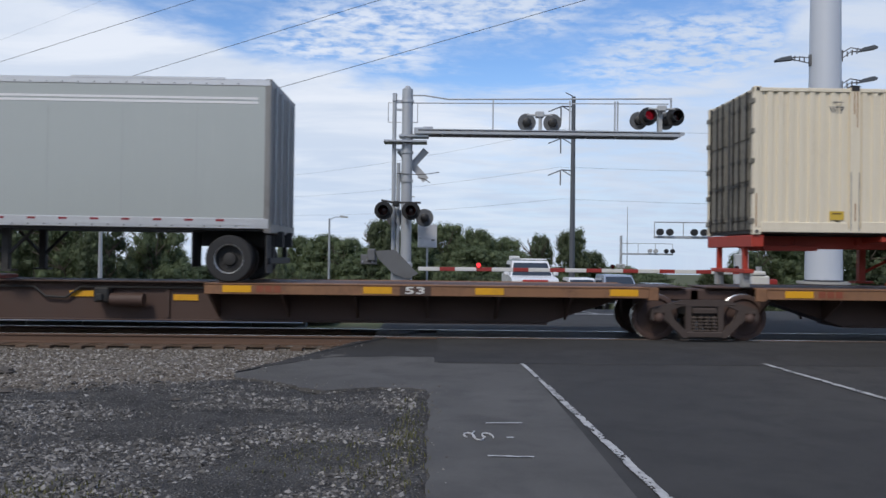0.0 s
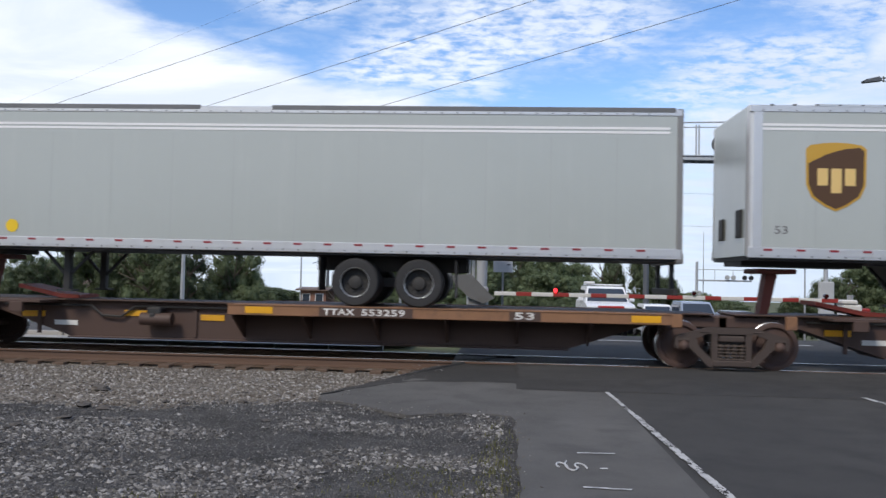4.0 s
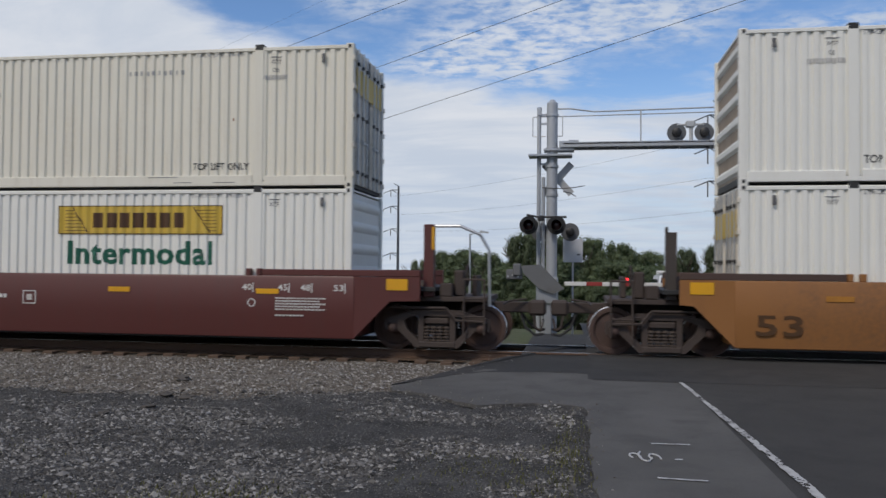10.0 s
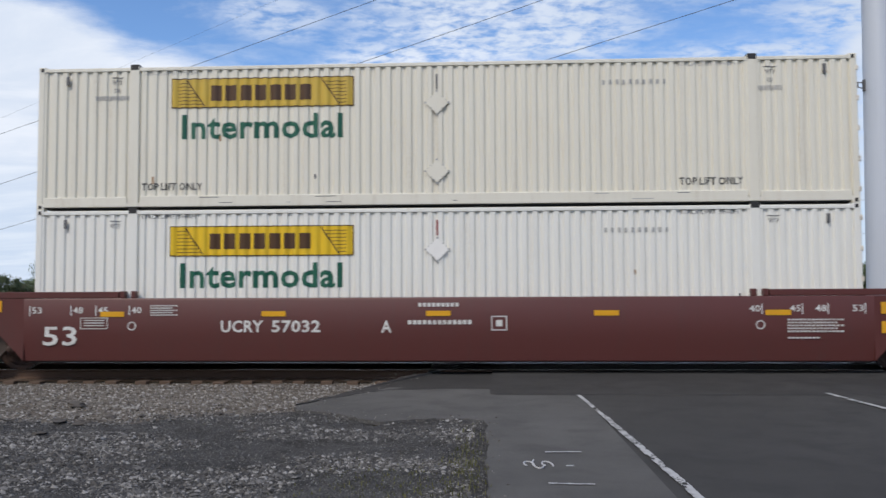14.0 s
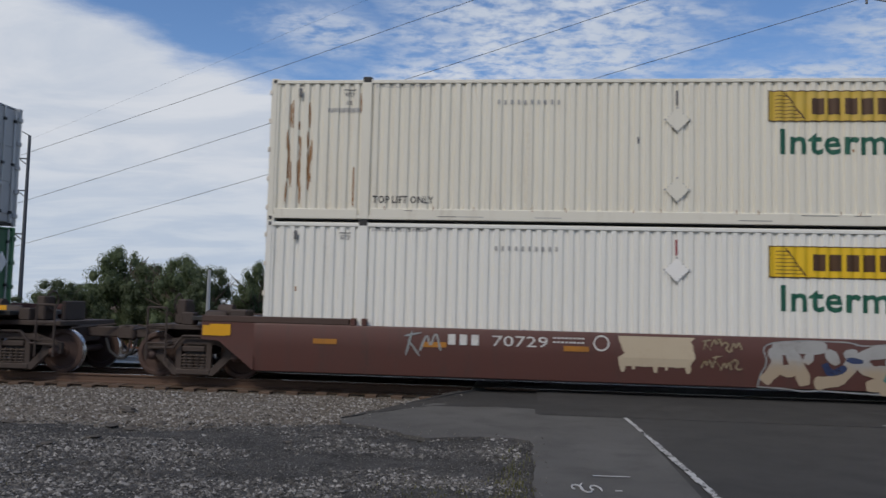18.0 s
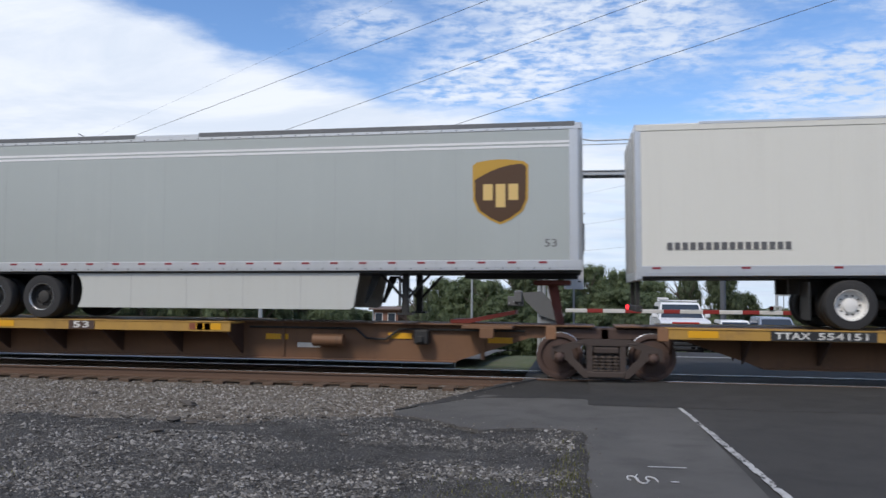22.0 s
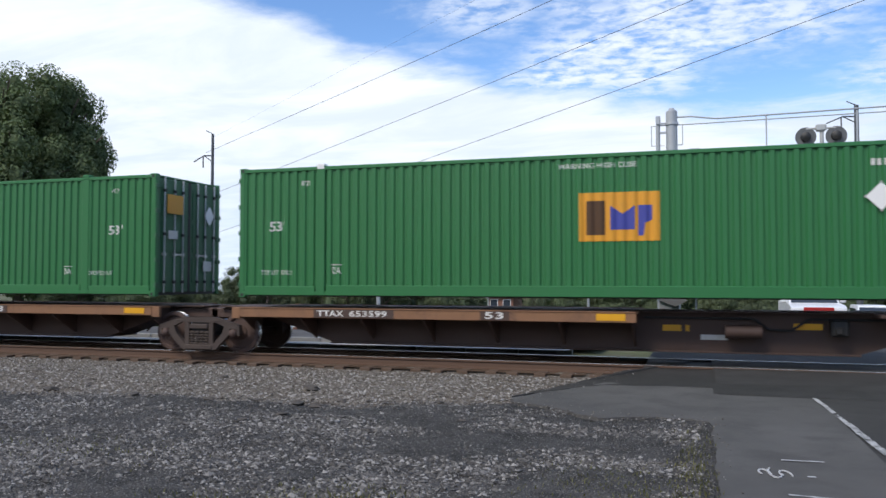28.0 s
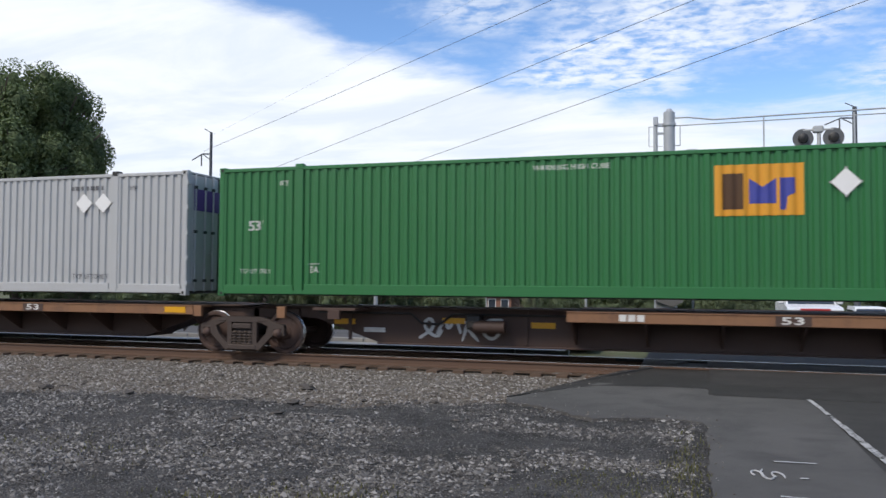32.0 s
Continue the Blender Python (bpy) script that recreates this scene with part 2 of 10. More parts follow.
def surface(name, rgb, rough=0.6, metal=0.0, dirt=(0.10, 0.085, 0.07), dirty=0.3, streak=0.0, grain=14.0, relief=0.1, spread=0.06, patch=0.7, gloss=0.5):
    """A painted or bare surface with blotches, grain, dirt and, where it stands outdoors, runs."""
    m = bpy.data.materials.new(name)
    m.use_nodes = True
    n = Nodes(m.node_tree)
    n2 = n.add("ObjectInfo").outputs["Random"]
    shift = n.add("CombineXYZ")
    n.put(n.math("MULTIPLY", n2, 37.0), shift.inputs[0])
    n.put(n.math("MULTIPLY", n2, 11.0), shift.inputs[2])
    add = n.add("VectorMath")
    add.operation = "ADD"
    n.put(n.add("TexCoord").outputs["Object"], add.inputs[0])
    n.put(shift.outputs[0], add.inputs[1])
    co = add.outputs[0]
    big = n.noise(co, patch, 5.0, 0.6)
    fine = n.noise(co, grain, 6.0, 0.65)
    f = n.ramp(big, 0.42, 0.78)
    if streak:
        runs = n.noise(n.scaled(co, 5.0, 5.0, 0.25), 1.0, 4.0, 0.6)
        f = n.math("ADD", n.math("MULTIPLY", f, 1 - streak), n.math("MULTIPLY", n.ramp(runs, 0.48, 0.75), streak))
    f = n.math("MULTIPLY", n.math("MULTIPLY", f, n.ramp(fine, 0.2, 0.75)), dirty, clamp=True)
    tone = n.math("ADD", 1.0 - spread, n.math("MULTIPLY", n.math("ADD", fine, big), spread))
    base = n.mix(1.0, (*rgb,), (1, 1, 1), "MULTIPLY")
    vary = n.add("VectorMath")
    vary.operation = "SCALE"
    n.put(base, vary.inputs[0])
    n.put(tone, vary.inputs["Scale"])
    colour = n.mix(f, vary.outputs[0], dirt)
    b = n.add("BsdfPrincipled")
    n.put(colour, b.inputs["Base Color"])
    n.put(n.math("ADD", rough - 0.06, n.math("MULTIPLY", fine, 0.14)), b.inputs["Roughness"])
    n.put(metal, b.inputs["Metallic"])
    n.put(gloss, b.inputs["Specular IOR Level"])
    if relief:
        bump = n.add("Bump")
        bump.inputs["Strength"].default_value, bump.inputs["Distance"].default_value = relief, 0.01
        n.put(fine, bump.inputs["Height"])
        n.put(bump.outputs[0], b.inputs["Normal"])
    n.put(b.outputs[0], n.add("OutputMaterial").inputs[0])
    return m


def glowing(name, rgb, power):
    m = bpy.data.materials.new(name)
    m.use_nodes = True
    b = m.node_tree.nodes["Principled BSDF"]
    b.inputs["Base Color"].default_value = (*rgb, 1)
    b.inputs["Emission Color"].default_value = (*rgb, 1)
    b.inputs["Emission Strength"].default_value = power
    return m


def lettering(text, size, material, bold=0.0, wide=1.0):
    """A mesh of flat letters, facing the near side of the track, from their lower left corner; size is the height of a capital."""
    def make():
        c = bpy.data.curves.new("letters", "FONT")
        c.body, c.size, c.offset, c.resolution_u = text, size / 0.70, bold * size, 2
        c.space_character = 1.0 + bold * 1.5
        tmp = bpy.data.objects.new("letters", c)
        me = bpy.data.meshes.new_from_object(tmp)
        bpy.data.objects.remove(tmp)
        me.transform(Matrix.Rotation(radians(90), 4, "X") @ Matrix.Diagonal((wide, 1, 1, 1)))
        me.materials.clear()
        me.materials.append(material)
        return me
    return kept(("letters", text, size, material.name, bold, wide), make)


def write(parent, text, x, z, y, size, material, bold=0.03, width=None, label=""):
    """Letters on a wall that faces the camera's side. width: the whole line's length."""
    me = lettering(text, size, material, bold)
    if width:
        have = max(v.co.x for v in me.vertices) - min(v.co.x for v in me.vertices)
        me = lettering(text, size, material, bold, round(width / have, 3))
    lo = min(v.co.x for v in me.vertices)
    return part("lettering", me, None, parent, label or "painted letters", pose(x - lo, y, z))

# ---- materials ----
WHITE = surface("white_container_paint", (0.755, 0.75, 0.695), 0.5, dirty=0.4, dirt=(0.45, 0.40, 0.32), streak=0.6, relief=0.05)
CREAM = surface("cream_container_paint", (0.720, 0.692, 0.592), 0.55, dirty=0.5, dirt=(0.42, 0.34, 0.24), streak=0.7, relief=0.05)
TAN = surface("tan_container_paint", (0.60, 0.59, 0.52), 0.55, dirty=0.5, dirt=(0.36, 0.32, 0.26), streak=0.7, relief=0.05)
IVORY = surface("ivory_container_paint", (0.69, 0.62, 0.48), 0.55, dirty=0.4, dirt=(0.36, 0.28, 0.18), streak=0.6)
GREEN = surface("green_container_paint", (0.022, 0.148, 0.044), 0.45, dirty=0.3, dirt=(0.07, 0.13, 0.08), streak=0.5, relief=0.04)
GREYBOX = surface("grey_container_paint", (0.42, 0.43, 0.43), 0.5, dirty=0.3, dirt=(0.3, 0.29, 0.27), streak=0.6, relief=0.04)
TRAILER = surface("grey_trailer_skin", (0.375, 0.405, 0.39), 0.19, dirty=0.22, dirt=(0.47, 0.48, 0.47), streak=0.9, relief=0.0, spread=0.03, grain=2.0, gloss=0.85)
CLEANWHITE = surface("white_trailer_skin", (0.72, 0.725, 0.715), 0.32, dirty=0.25, dirt=(0.55, 0.54, 0.5), streak=0.5, relief=0.0, grain=3.0)
OFFWHITE = surface("off_white_trailer_skin", (0.66, 0.65, 0.59), 0.45, dirty=0.3, dirt=(0.45, 0.43, 0.38), streak=0.5, relief=0.03)
ALU = surface("aluminium_rail", (0.62, 0.63, 0.64), 0.35, 0.6, dirty=0.35, dirt=(0.25, 0.24, 0.22), streak=0.4, relief=0.03)
SKIRT = surface("pale_side_skirt", (0.50, 0.51, 0.48), 0.5, dirty=0.4, dirt=(0.36, 0.34, 0.3), streak=0.5)
DARKSKIRT = surface("charcoal_side_skirt", (0.07, 0.075, 0.08), 0.5, dirty=0.3, dirt=(0.14, 0.13, 0.12), streak=0.5)
BLACK = surface("black_steel", (0.02, 0.02, 0.02), 0.6, dirty=0.5, dirt=(0.07, 0.06, 0.05), relief=0.2)
RUBBER = surface("tyre_rubber", (0.022, 0.022, 0.023), 0.8, dirty=0.5, dirt=(0.07, 0.065, 0.06), relief=0.3)
RIM = surface("worn_steel_rim", (0.55, 0.56, 0.56), 0.35, 0.8, dirty=0.5, dirt=(0.12, 0.1, 0.08))
WHITERIM = surface("white_wheel", (0.72, 0.71, 0.68), 0.5, dirty=0.4, dirt=(0.3, 0.26, 0.2))
BROWN = surface("weathered_brown_car_paint", (0.064, 0.036, 0.027), 0.65, dirty=0.7, dirt=(0.055, 0.042, 0.035), streak=0.5, relief=0.15)
SILLORANGE = surface("orange_brown_sill_paint", (0.165, 0.083, 0.041), 0.65, dirty=0.9, dirt=(0.06, 0.04, 0.03), streak=0.5, relief=0.15)
HITCHDARK = surface("faded_red_hitch_paint", (0.14, 0.032, 0.022), 0.65, dirty=0.7, dirt=(0.06, 0.04, 0.035))
LEGGREY = surface("light_grey_leg_steel", (0.36, 0.36, 0.35), 0.5, 0.3, dirty=0.5, dirt=(0.18, 0.16, 0.14))
DECK = surface("faded_orange_deck_edge", (0.225, 0.112, 0.054), 0.65, dirty=1.2, dirt=(0.080, 0.043, 0.031), streak=0.2, relief=0.15, patch=1.5)
DECKYELLOW = surface("yellow_deck_edge", (0.40, 0.23, 0.048), 0.6, dirty=0.9, dirt=(0.15, 0.085, 0.045), streak=0.2, relief=0.12, patch=1.5)
WELLORANGE = surface("orange_brown_well_paint", (0.262, 0.110, 0.028), 0.6, dirty=1.2, dirt=(0.145, 0.068, 0.030), streak=0.25, relief=0.1, patch=0.4)
WELLRED = surface("dark_red_well_paint", (0.092, 0.023, 0.019), 0.5, dirty=0.55, dirt=(0.05, 0.032, 0.028), streak=0.5, relief=0.06)
WELLBROWN = surface("brown_well_paint", (0.092, 0.034, 0.026), 0.6, dirty=0.9, dirt=(0.05, 0.036, 0.031), streak=0.5, relief=0.1)
WELLMAUVE = surface("faded_red_brown_well_paint", (0.15, 0.064, 0.052), 0.6, dirty=0.9, dirt=(0.075, 0.048, 0.042), streak=0.6, relief=0.08)
TRUCK = surface("dusty_cast_steel", (0.050, 0.036, 0.030), 0.75, dirty=0.8, dirt=(0.080, 0.056, 0.043), relief=0.4, grain=25)
SPRINGSTEEL = surface("dusty_spring_steel", (0.085, 0.064, 0.052), 0.7, dirty=0.6, dirt=(0.05, 0.038, 0.032), relief=0.2)
WHEELRUST = surface("rusty_wheel_steel", (0.068, 0.039, 0.030), 0.7, dirty=0.5, dirt=(0.05, 0.035, 0.03), relief=0.2)
TREAD = surface("bright_tread_steel", (0.62, 0.62, 0.62), 0.25, 0.9, dirty=0.2, relief=0.0)
CHASSIS = surface("red_chassis_paint", (0.36, 0.036, 0.018), 0.55, dirty=0.4, dirt=(0.14, 0.05, 0.03), streak=0.3)
HITCHRED = surface("red_hitch_paint", (0.27, 0.04, 0.022), 0.6, dirty=0.6, dirt=(0.1, 0.05, 0.04))
REFLECT = surface("yellow_reflector", (0.68, 0.34, 0.008), 0.45, dirty=0.75, dirt=(0.26, 0.14, 0.035), relief=0.0)
REFLECTDULL = surface("faded_orange_reflector", (0.40, 0.17, 0.02), 0.5, dirty=1.0, dirt=(0.2, 0.09, 0.03), relief=0.0, patch=3.0)
REDTAPE = surface("red_tape", (0.24, 0.018, 0.028), 0.4, dirty=0.2, relief=0.0)
WHITETAPE = surface("white_tape", (0.75, 0.75, 0.75), 0.4, dirty=0.2, relief=0.0)
INK = surface("dark_ink", (0.03, 0.03, 0.03), 0.6, dirty=0.3, dirt=(0.3, 0.3, 0.28), relief=0.0)
GREYINK = surface("grey_ink", (0.10, 0.10, 0.105), 0.6, dirty=0.3, dirt=(0.4, 0.4, 0.38), relief=0.0)
PALEINK = surface("white_stencil", (0.62, 0.62, 0.59), 0.6, dirty=0.8, dirt=(0.26, 0.21, 0.18), relief=0.0, patch=3.0)
LOGOYELLOW = surface("yellow_logo_panel", (0.72, 0.47, 0.012), 0.45, dirty=0.2, dirt=(0.5, 0.36, 0.08), relief=0.0)
LOGOGREEN = surface("deep_green_lettering", (0.008, 0.10, 0.06), 0.5, dirty=0.1, relief=0.0)
LOGOBROWN = surface("dark_brown_shield", (0.075, 0.035, 0.012), 0.4, dirty=0.1, relief=0.0)
LOGOGOLD = surface("gold_shield", (0.48, 0.28, 0.035), 0.4, dirty=0.1, relief=0.0)
LOGOORANGE = surface("orange_logo_panel", (0.66, 0.30, 0.02), 0.5, dirty=0.3, dirt=(0.4, 0.2, 0.05), relief=0.0)
LOGOBLUE = surface("blue_logo", (0.05, 0.06, 0.30), 0.5, dirty=0.1, relief=0.0)
LOGOPURPLE = surface("purple_logo_panel", (0.075, 0.02, 0.20), 0.5, dirty=0.15, dirt=(0.15, 0.1, 0.25), relief=0.0)
LOGORED = surface("red_logo", (0.45, 0.03, 0.05), 0.5, dirty=0.1, relief=0.0)
PLACARD = surface("white_placard", (0.78, 0.78, 0.76), 0.45, dirty=0.15, relief=0.0)
FADEDPLACARD = surface("faded_placard", (0.82, 0.81, 0.77), 0.5, dirty=0.3, dirt=(0.4, 0.38, 0.34), relief=0.0)
GALV = surface("galvanised_steel", (0.46, 0.47, 0.48), 0.4, 0.7, dirty=0.3, dirt=(0.3, 0.3, 0.3))
POLESTEEL = surface("grey_steel_pole", (0.40, 0.42, 0.44), 0.5, 0.3, dirty=0.3, dirt=(0.3, 0.31, 0.32), streak=0.6)
LAMPBLACK = surface("black_signal_housing", (0.012, 0.012, 0.012), 0.5, dirty=0.2)
LENSDARK = surface("dark_red_lens", (0.035, 0.004, 0.004), 0.2, dirty=0.0, relief=0.0)
LENSLIT = glowing("lit_red_lens", (1.0, 0.03, 0.04), 1.6)
SIGNWHITE = surface("white_sign", (0.7, 0.7, 0.7), 0.5, dirty=0.2)
CONCRETE = surface("concrete", (0.34, 0.33, 0.31), 0.85, dirty=0.4, dirt=(0.2, 0.19, 0.17), relief=0.3)

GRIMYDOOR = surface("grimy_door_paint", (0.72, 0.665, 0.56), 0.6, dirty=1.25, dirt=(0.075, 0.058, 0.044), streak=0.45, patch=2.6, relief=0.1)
# Base and blotches are both much darker than the tan box sides.
DARKDOOR = surface("dark_door_paint", (0.19, 0.185, 0.165), 0.6, dirty=1.6, dirt=(0.03, 0.033, 0.03), streak=0.5, patch=2.4, relief=0.1)
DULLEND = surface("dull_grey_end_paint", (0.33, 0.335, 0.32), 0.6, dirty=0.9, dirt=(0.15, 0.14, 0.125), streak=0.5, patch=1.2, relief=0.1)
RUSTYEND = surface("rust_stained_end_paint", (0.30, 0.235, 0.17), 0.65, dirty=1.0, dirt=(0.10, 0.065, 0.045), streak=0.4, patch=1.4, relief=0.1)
REARDOOR = surface("grimy_rear_door", (0.20, 0.195, 0.19), 0.5, dirty=1.0, dirt=(0.07, 0.062, 0.055), streak=0.5, patch=1.5)
REARFRAME = surface("dull_rear_frame_steel", (0.24, 0.235, 0.225), 0.45, 0.4, dirty=0.8, dirt=(0.09, 0.075, 0.065), streak=0.4)
FADEDYELLOW = surface("faded_gold_panel", (0.56, 0.38, 0.045), 0.5, dirty=0.6, dirt=(0.5, 0.4, 0.18), relief=0.0)
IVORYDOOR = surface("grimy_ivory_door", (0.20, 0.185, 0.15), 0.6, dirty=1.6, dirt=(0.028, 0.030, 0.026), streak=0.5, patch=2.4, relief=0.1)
STENCILRUST = surface("rust_red_stencil", (0.22, 0.055, 0.025), 0.6, dirty=0.7, dirt=(0.2, 0.11, 0.05), relief=0.0, patch=3.0)
DARKRIM = surface("dark_dusty_rim", (0.026, 0.025, 0.024), 0.7, 0.0, dirty=0.5, dirt=(0.07, 0.06, 0.05))
STENCILGOLD = surface("dull_pale_stencil", (0.44, 0.36, 0.27), 0.6, dirty=0.4, dirt=(0.2, 0.1, 0.07), relief=0.0)
SILVERSPRAY = surface("silver_spray_paint", (0.46, 0.47, 0.47), 0.5, 0.1, dirty=0.4, dirt=(0.25, 0.22, 0.2), relief=0.0, patch=2.5)
CREAMSPRAY = surface("cream_spray_paint", (0.50, 0.42, 0.30), 0.6, dirty=0.4, dirt=(0.3, 0.2, 0.12), relief=0.0, patch=2.5)
DARKSPRAY = surface("dark_spray_outline", (0.05, 0.045, 0.05), 0.6, dirty=0.3, relief=0.0)


def two_tone():
    """Silver paint that passes into cream at the foot of the letters."""
    m = surface("silver_and_cream_spray_paint", (0.345, 0.345, 0.335), 0.55, 0.0, dirty=0.9, dirt=(0.20, 0.19, 0.175), relief=0.0, patch=2.0)
    n = Nodes(m.node_tree, True)
    b = next(x for x in n.tree.nodes if x.type == "BSDF_PRINCIPLED")
    was = b.inputs["Base Color"].links[0].from_socket
    co = n.add("TexCoord").outputs["Object"]
    sep = n.add("SeparateXYZ")
    n.put(co, sep.inputs[0])
    h = n.math("ADD", sep.outputs[2], n.math("MULTIPLY", n.noise(co, 3.0), 0.3))
    n.put(n.mix(n.ramp(h, 0.98, 0.66), was, (0.40, 0.32, 0.225)), b.inputs["Base Color"])
    return m


TWOTONE = two_tone()
SMUDGE = surface("faded_blue_grey_spray_paint", (0.13, 0.125, 0.13), 0.6, dirty=0.9, dirt=(0.20, 0.10, 0.05), relief=0.0, patch=2.5)
OLIVESPRAY = surface("olive_spray_paint", (0.20, 0.17, 0.05), 0.6, dirty=0.5, dirt=(0.2, 0.1, 0.04), relief=0.0, patch=2.0)
FADEDSTENCIL = surface("faded_white_stencil", (0.34, 0.32, 0.31), 0.6, dirty=1.3, dirt=(0.15, 0.07, 0.055), relief=0.0, patch=4.0, grain=22)
GREYSPRAY = surface("faded_grey_spray_paint", (0.26, 0.23, 0.22), 0.6, dirty=0.6, dirt=(0.12, 0.06, 0.05), relief=0.0, patch=3.0)
RUSTSPRAY = surface("rust_red_spray_paint", (0.26, 0.11, 0.06), 0.6, dirty=0.6, dirt=(0.55, 0.5, 0.45), relief=0.0, patch=4.0)
RUSTRUN = surface("brown_rust_run", (0.30, 0.16, 0.07), 0.8, dirty=0.5, dirt=(0.5, 0.38, 0.24), relief=0.1, patch=3.0)

def sprayed(name, rgb, cover=0.75, other=None):
    """Thin sprayed paint through which the wall shows, uneven like a pass of a can."""
    m = bpy.data.materials.new(name)
    m.use_nodes = True
    n = Nodes(m.node_tree)
    co = n.add("TexCoord").outputs["Object"]
    big = n.noise(co, 2.2, 4.0, 0.6)
    fine = n.noise(co, 38.0, 3.0, 0.7)
    b = n.add("BsdfPrincipled")
    n.put(n.mix(n.ramp(big, 0.35, 0.65), rgb, other or tuple(v * 0.8 for v in rgb)), b.inputs["Base Color"])
    b.inputs["Roughness"].default_value = 0.6
    f = n.math("ADD", cover - 0.75, n.math("ADD", n.math("MULTIPLY", big, 0.9), n.math("MULTIPLY", fine, 0.6)), clamp=True)
    mx = n.add("MixShader")
    n.put(f, mx.inputs[0])
    n.put(n.add("BsdfTransparent").outputs[0], mx.inputs[1])
    n.put(b.outputs[0], mx.inputs[2])
    n.put(mx.outputs[0], n.add("OutputMaterial").inputs[0])
    return m


SEAMGREY = surface("grey_panel_joint", (0.30, 0.325, 0.315), 0.35, dirty=0.3, relief=0.0)
ROOFGREY = surface("dark_grey_roof_strip", (0.12, 0.125, 0.13), 0.5, dirty=0.5, dirt=(0.25, 0.25, 0.25), relief=0.0)
SMOKESPRAY = sprayed("smoky_grey_spray", (0.11, 0.105, 0.105), 0.55, (0.06, 0.058, 0.062))
PALEHAZE = sprayed("pale_grey_spray", (0.42, 0.43, 0.42), 0.72, (0.30, 0.34, 0.34))
BLUEHAZE = sprayed("pale_blue_spray", (0.18, 0.34, 0.38), 0.66, (0.34, 0.42, 0.42))
TEALHAZE = sprayed("teal_spray", (0.09, 0.27, 0.25), 0.75, (0.18, 0.36, 0.33))
CREAMHAZE = sprayed("cream_spray", (0.46, 0.38, 0.24), 0.6)
OLIVEHAZE = sprayed("olive_spray", (0.26, 0.24, 0.10), 0.6)
RUSTHAZE = sprayed("orange_brown_spray", (0.27, 0.12, 0.04), 0.7)
MAROONHAZE = sprayed("maroon_spray", (0.15, 0.05, 0.042), 0.72, (0.20, 0.075, 0.06))
NAVYHAZE = sprayed("dark_blue_spray", (0.03, 0.05, 0.13), 0.85)
CHASSISRIM = surface("white_wheel_with_red_hub", (0.70, 0.69, 0.66), 0.5, dirty=0.3, dirt=(0.3, 0.2, 0.15))
FAINTINK = surface("faint_grey_ink", (0.36, 0.36, 0.35), 0.6, dirty=0.4, dirt=(0.5, 0.5, 0.48), relief=0.0)
GREENDOOR = surface("grimy_green_door", (0.034, 0.125, 0.055), 0.55, dirty=0.6, dirt=(0.075, 0.085, 0.07), streak=0.4, patch=1.6)
SHIELDPALE = surface("pale_gold_block", (0.66, 0.46, 0.17), 0.45, dirty=0.1, relief=0.0)
ENDSTEEL = surface("dark_end_steel", (0.050, 0.040, 0.034), 0.7, dirty=0.6, dirt=(0.10, 0.065, 0.04), streak=0.4, relief=0.15)
LADDER = surface("worn_ladder_steel", (0.15, 0.115, 0.09), 0.6, 0.2, dirty=0.5, dirt=(0.06, 0.045, 0.035))

# ---- ground, road and track ----
TRACK_Y = 16.76      # centre line of the track; z = 0 is the top of the rails


def fall(y):
    """The land drops away gently beyond the crossing and goes on falling."""
    t = min(max((y - 19.0) / 60.0, 0.0), 1.0)
    return -3.7 * t * t * (3 - 2 * t) if t < 1 else -3.7 - 0.021 * (y - 79.0)


def sheet(name, xs, ys, height, material, jitter=None):
    """A grid of quads with a height for every place."""
    v, f = [], []
    for y in ys:
        for x in xs:
            v.append((x, y, height(x, y)))
    w = len(xs)
    for j in range(len(ys) - 1):
        for i in range(w - 1):
            f.append((j * w + i, j * w + i + 1, (j + 1) * w + i + 1, (j + 1) * w + i))
    me = bpy.data.meshes.new(name)
    me.from_pydata(v, [], f)
    me.polygons.foreach_set("use_smooth", [True] * len(me.polygons))
    me.materials.append(material)
    return me


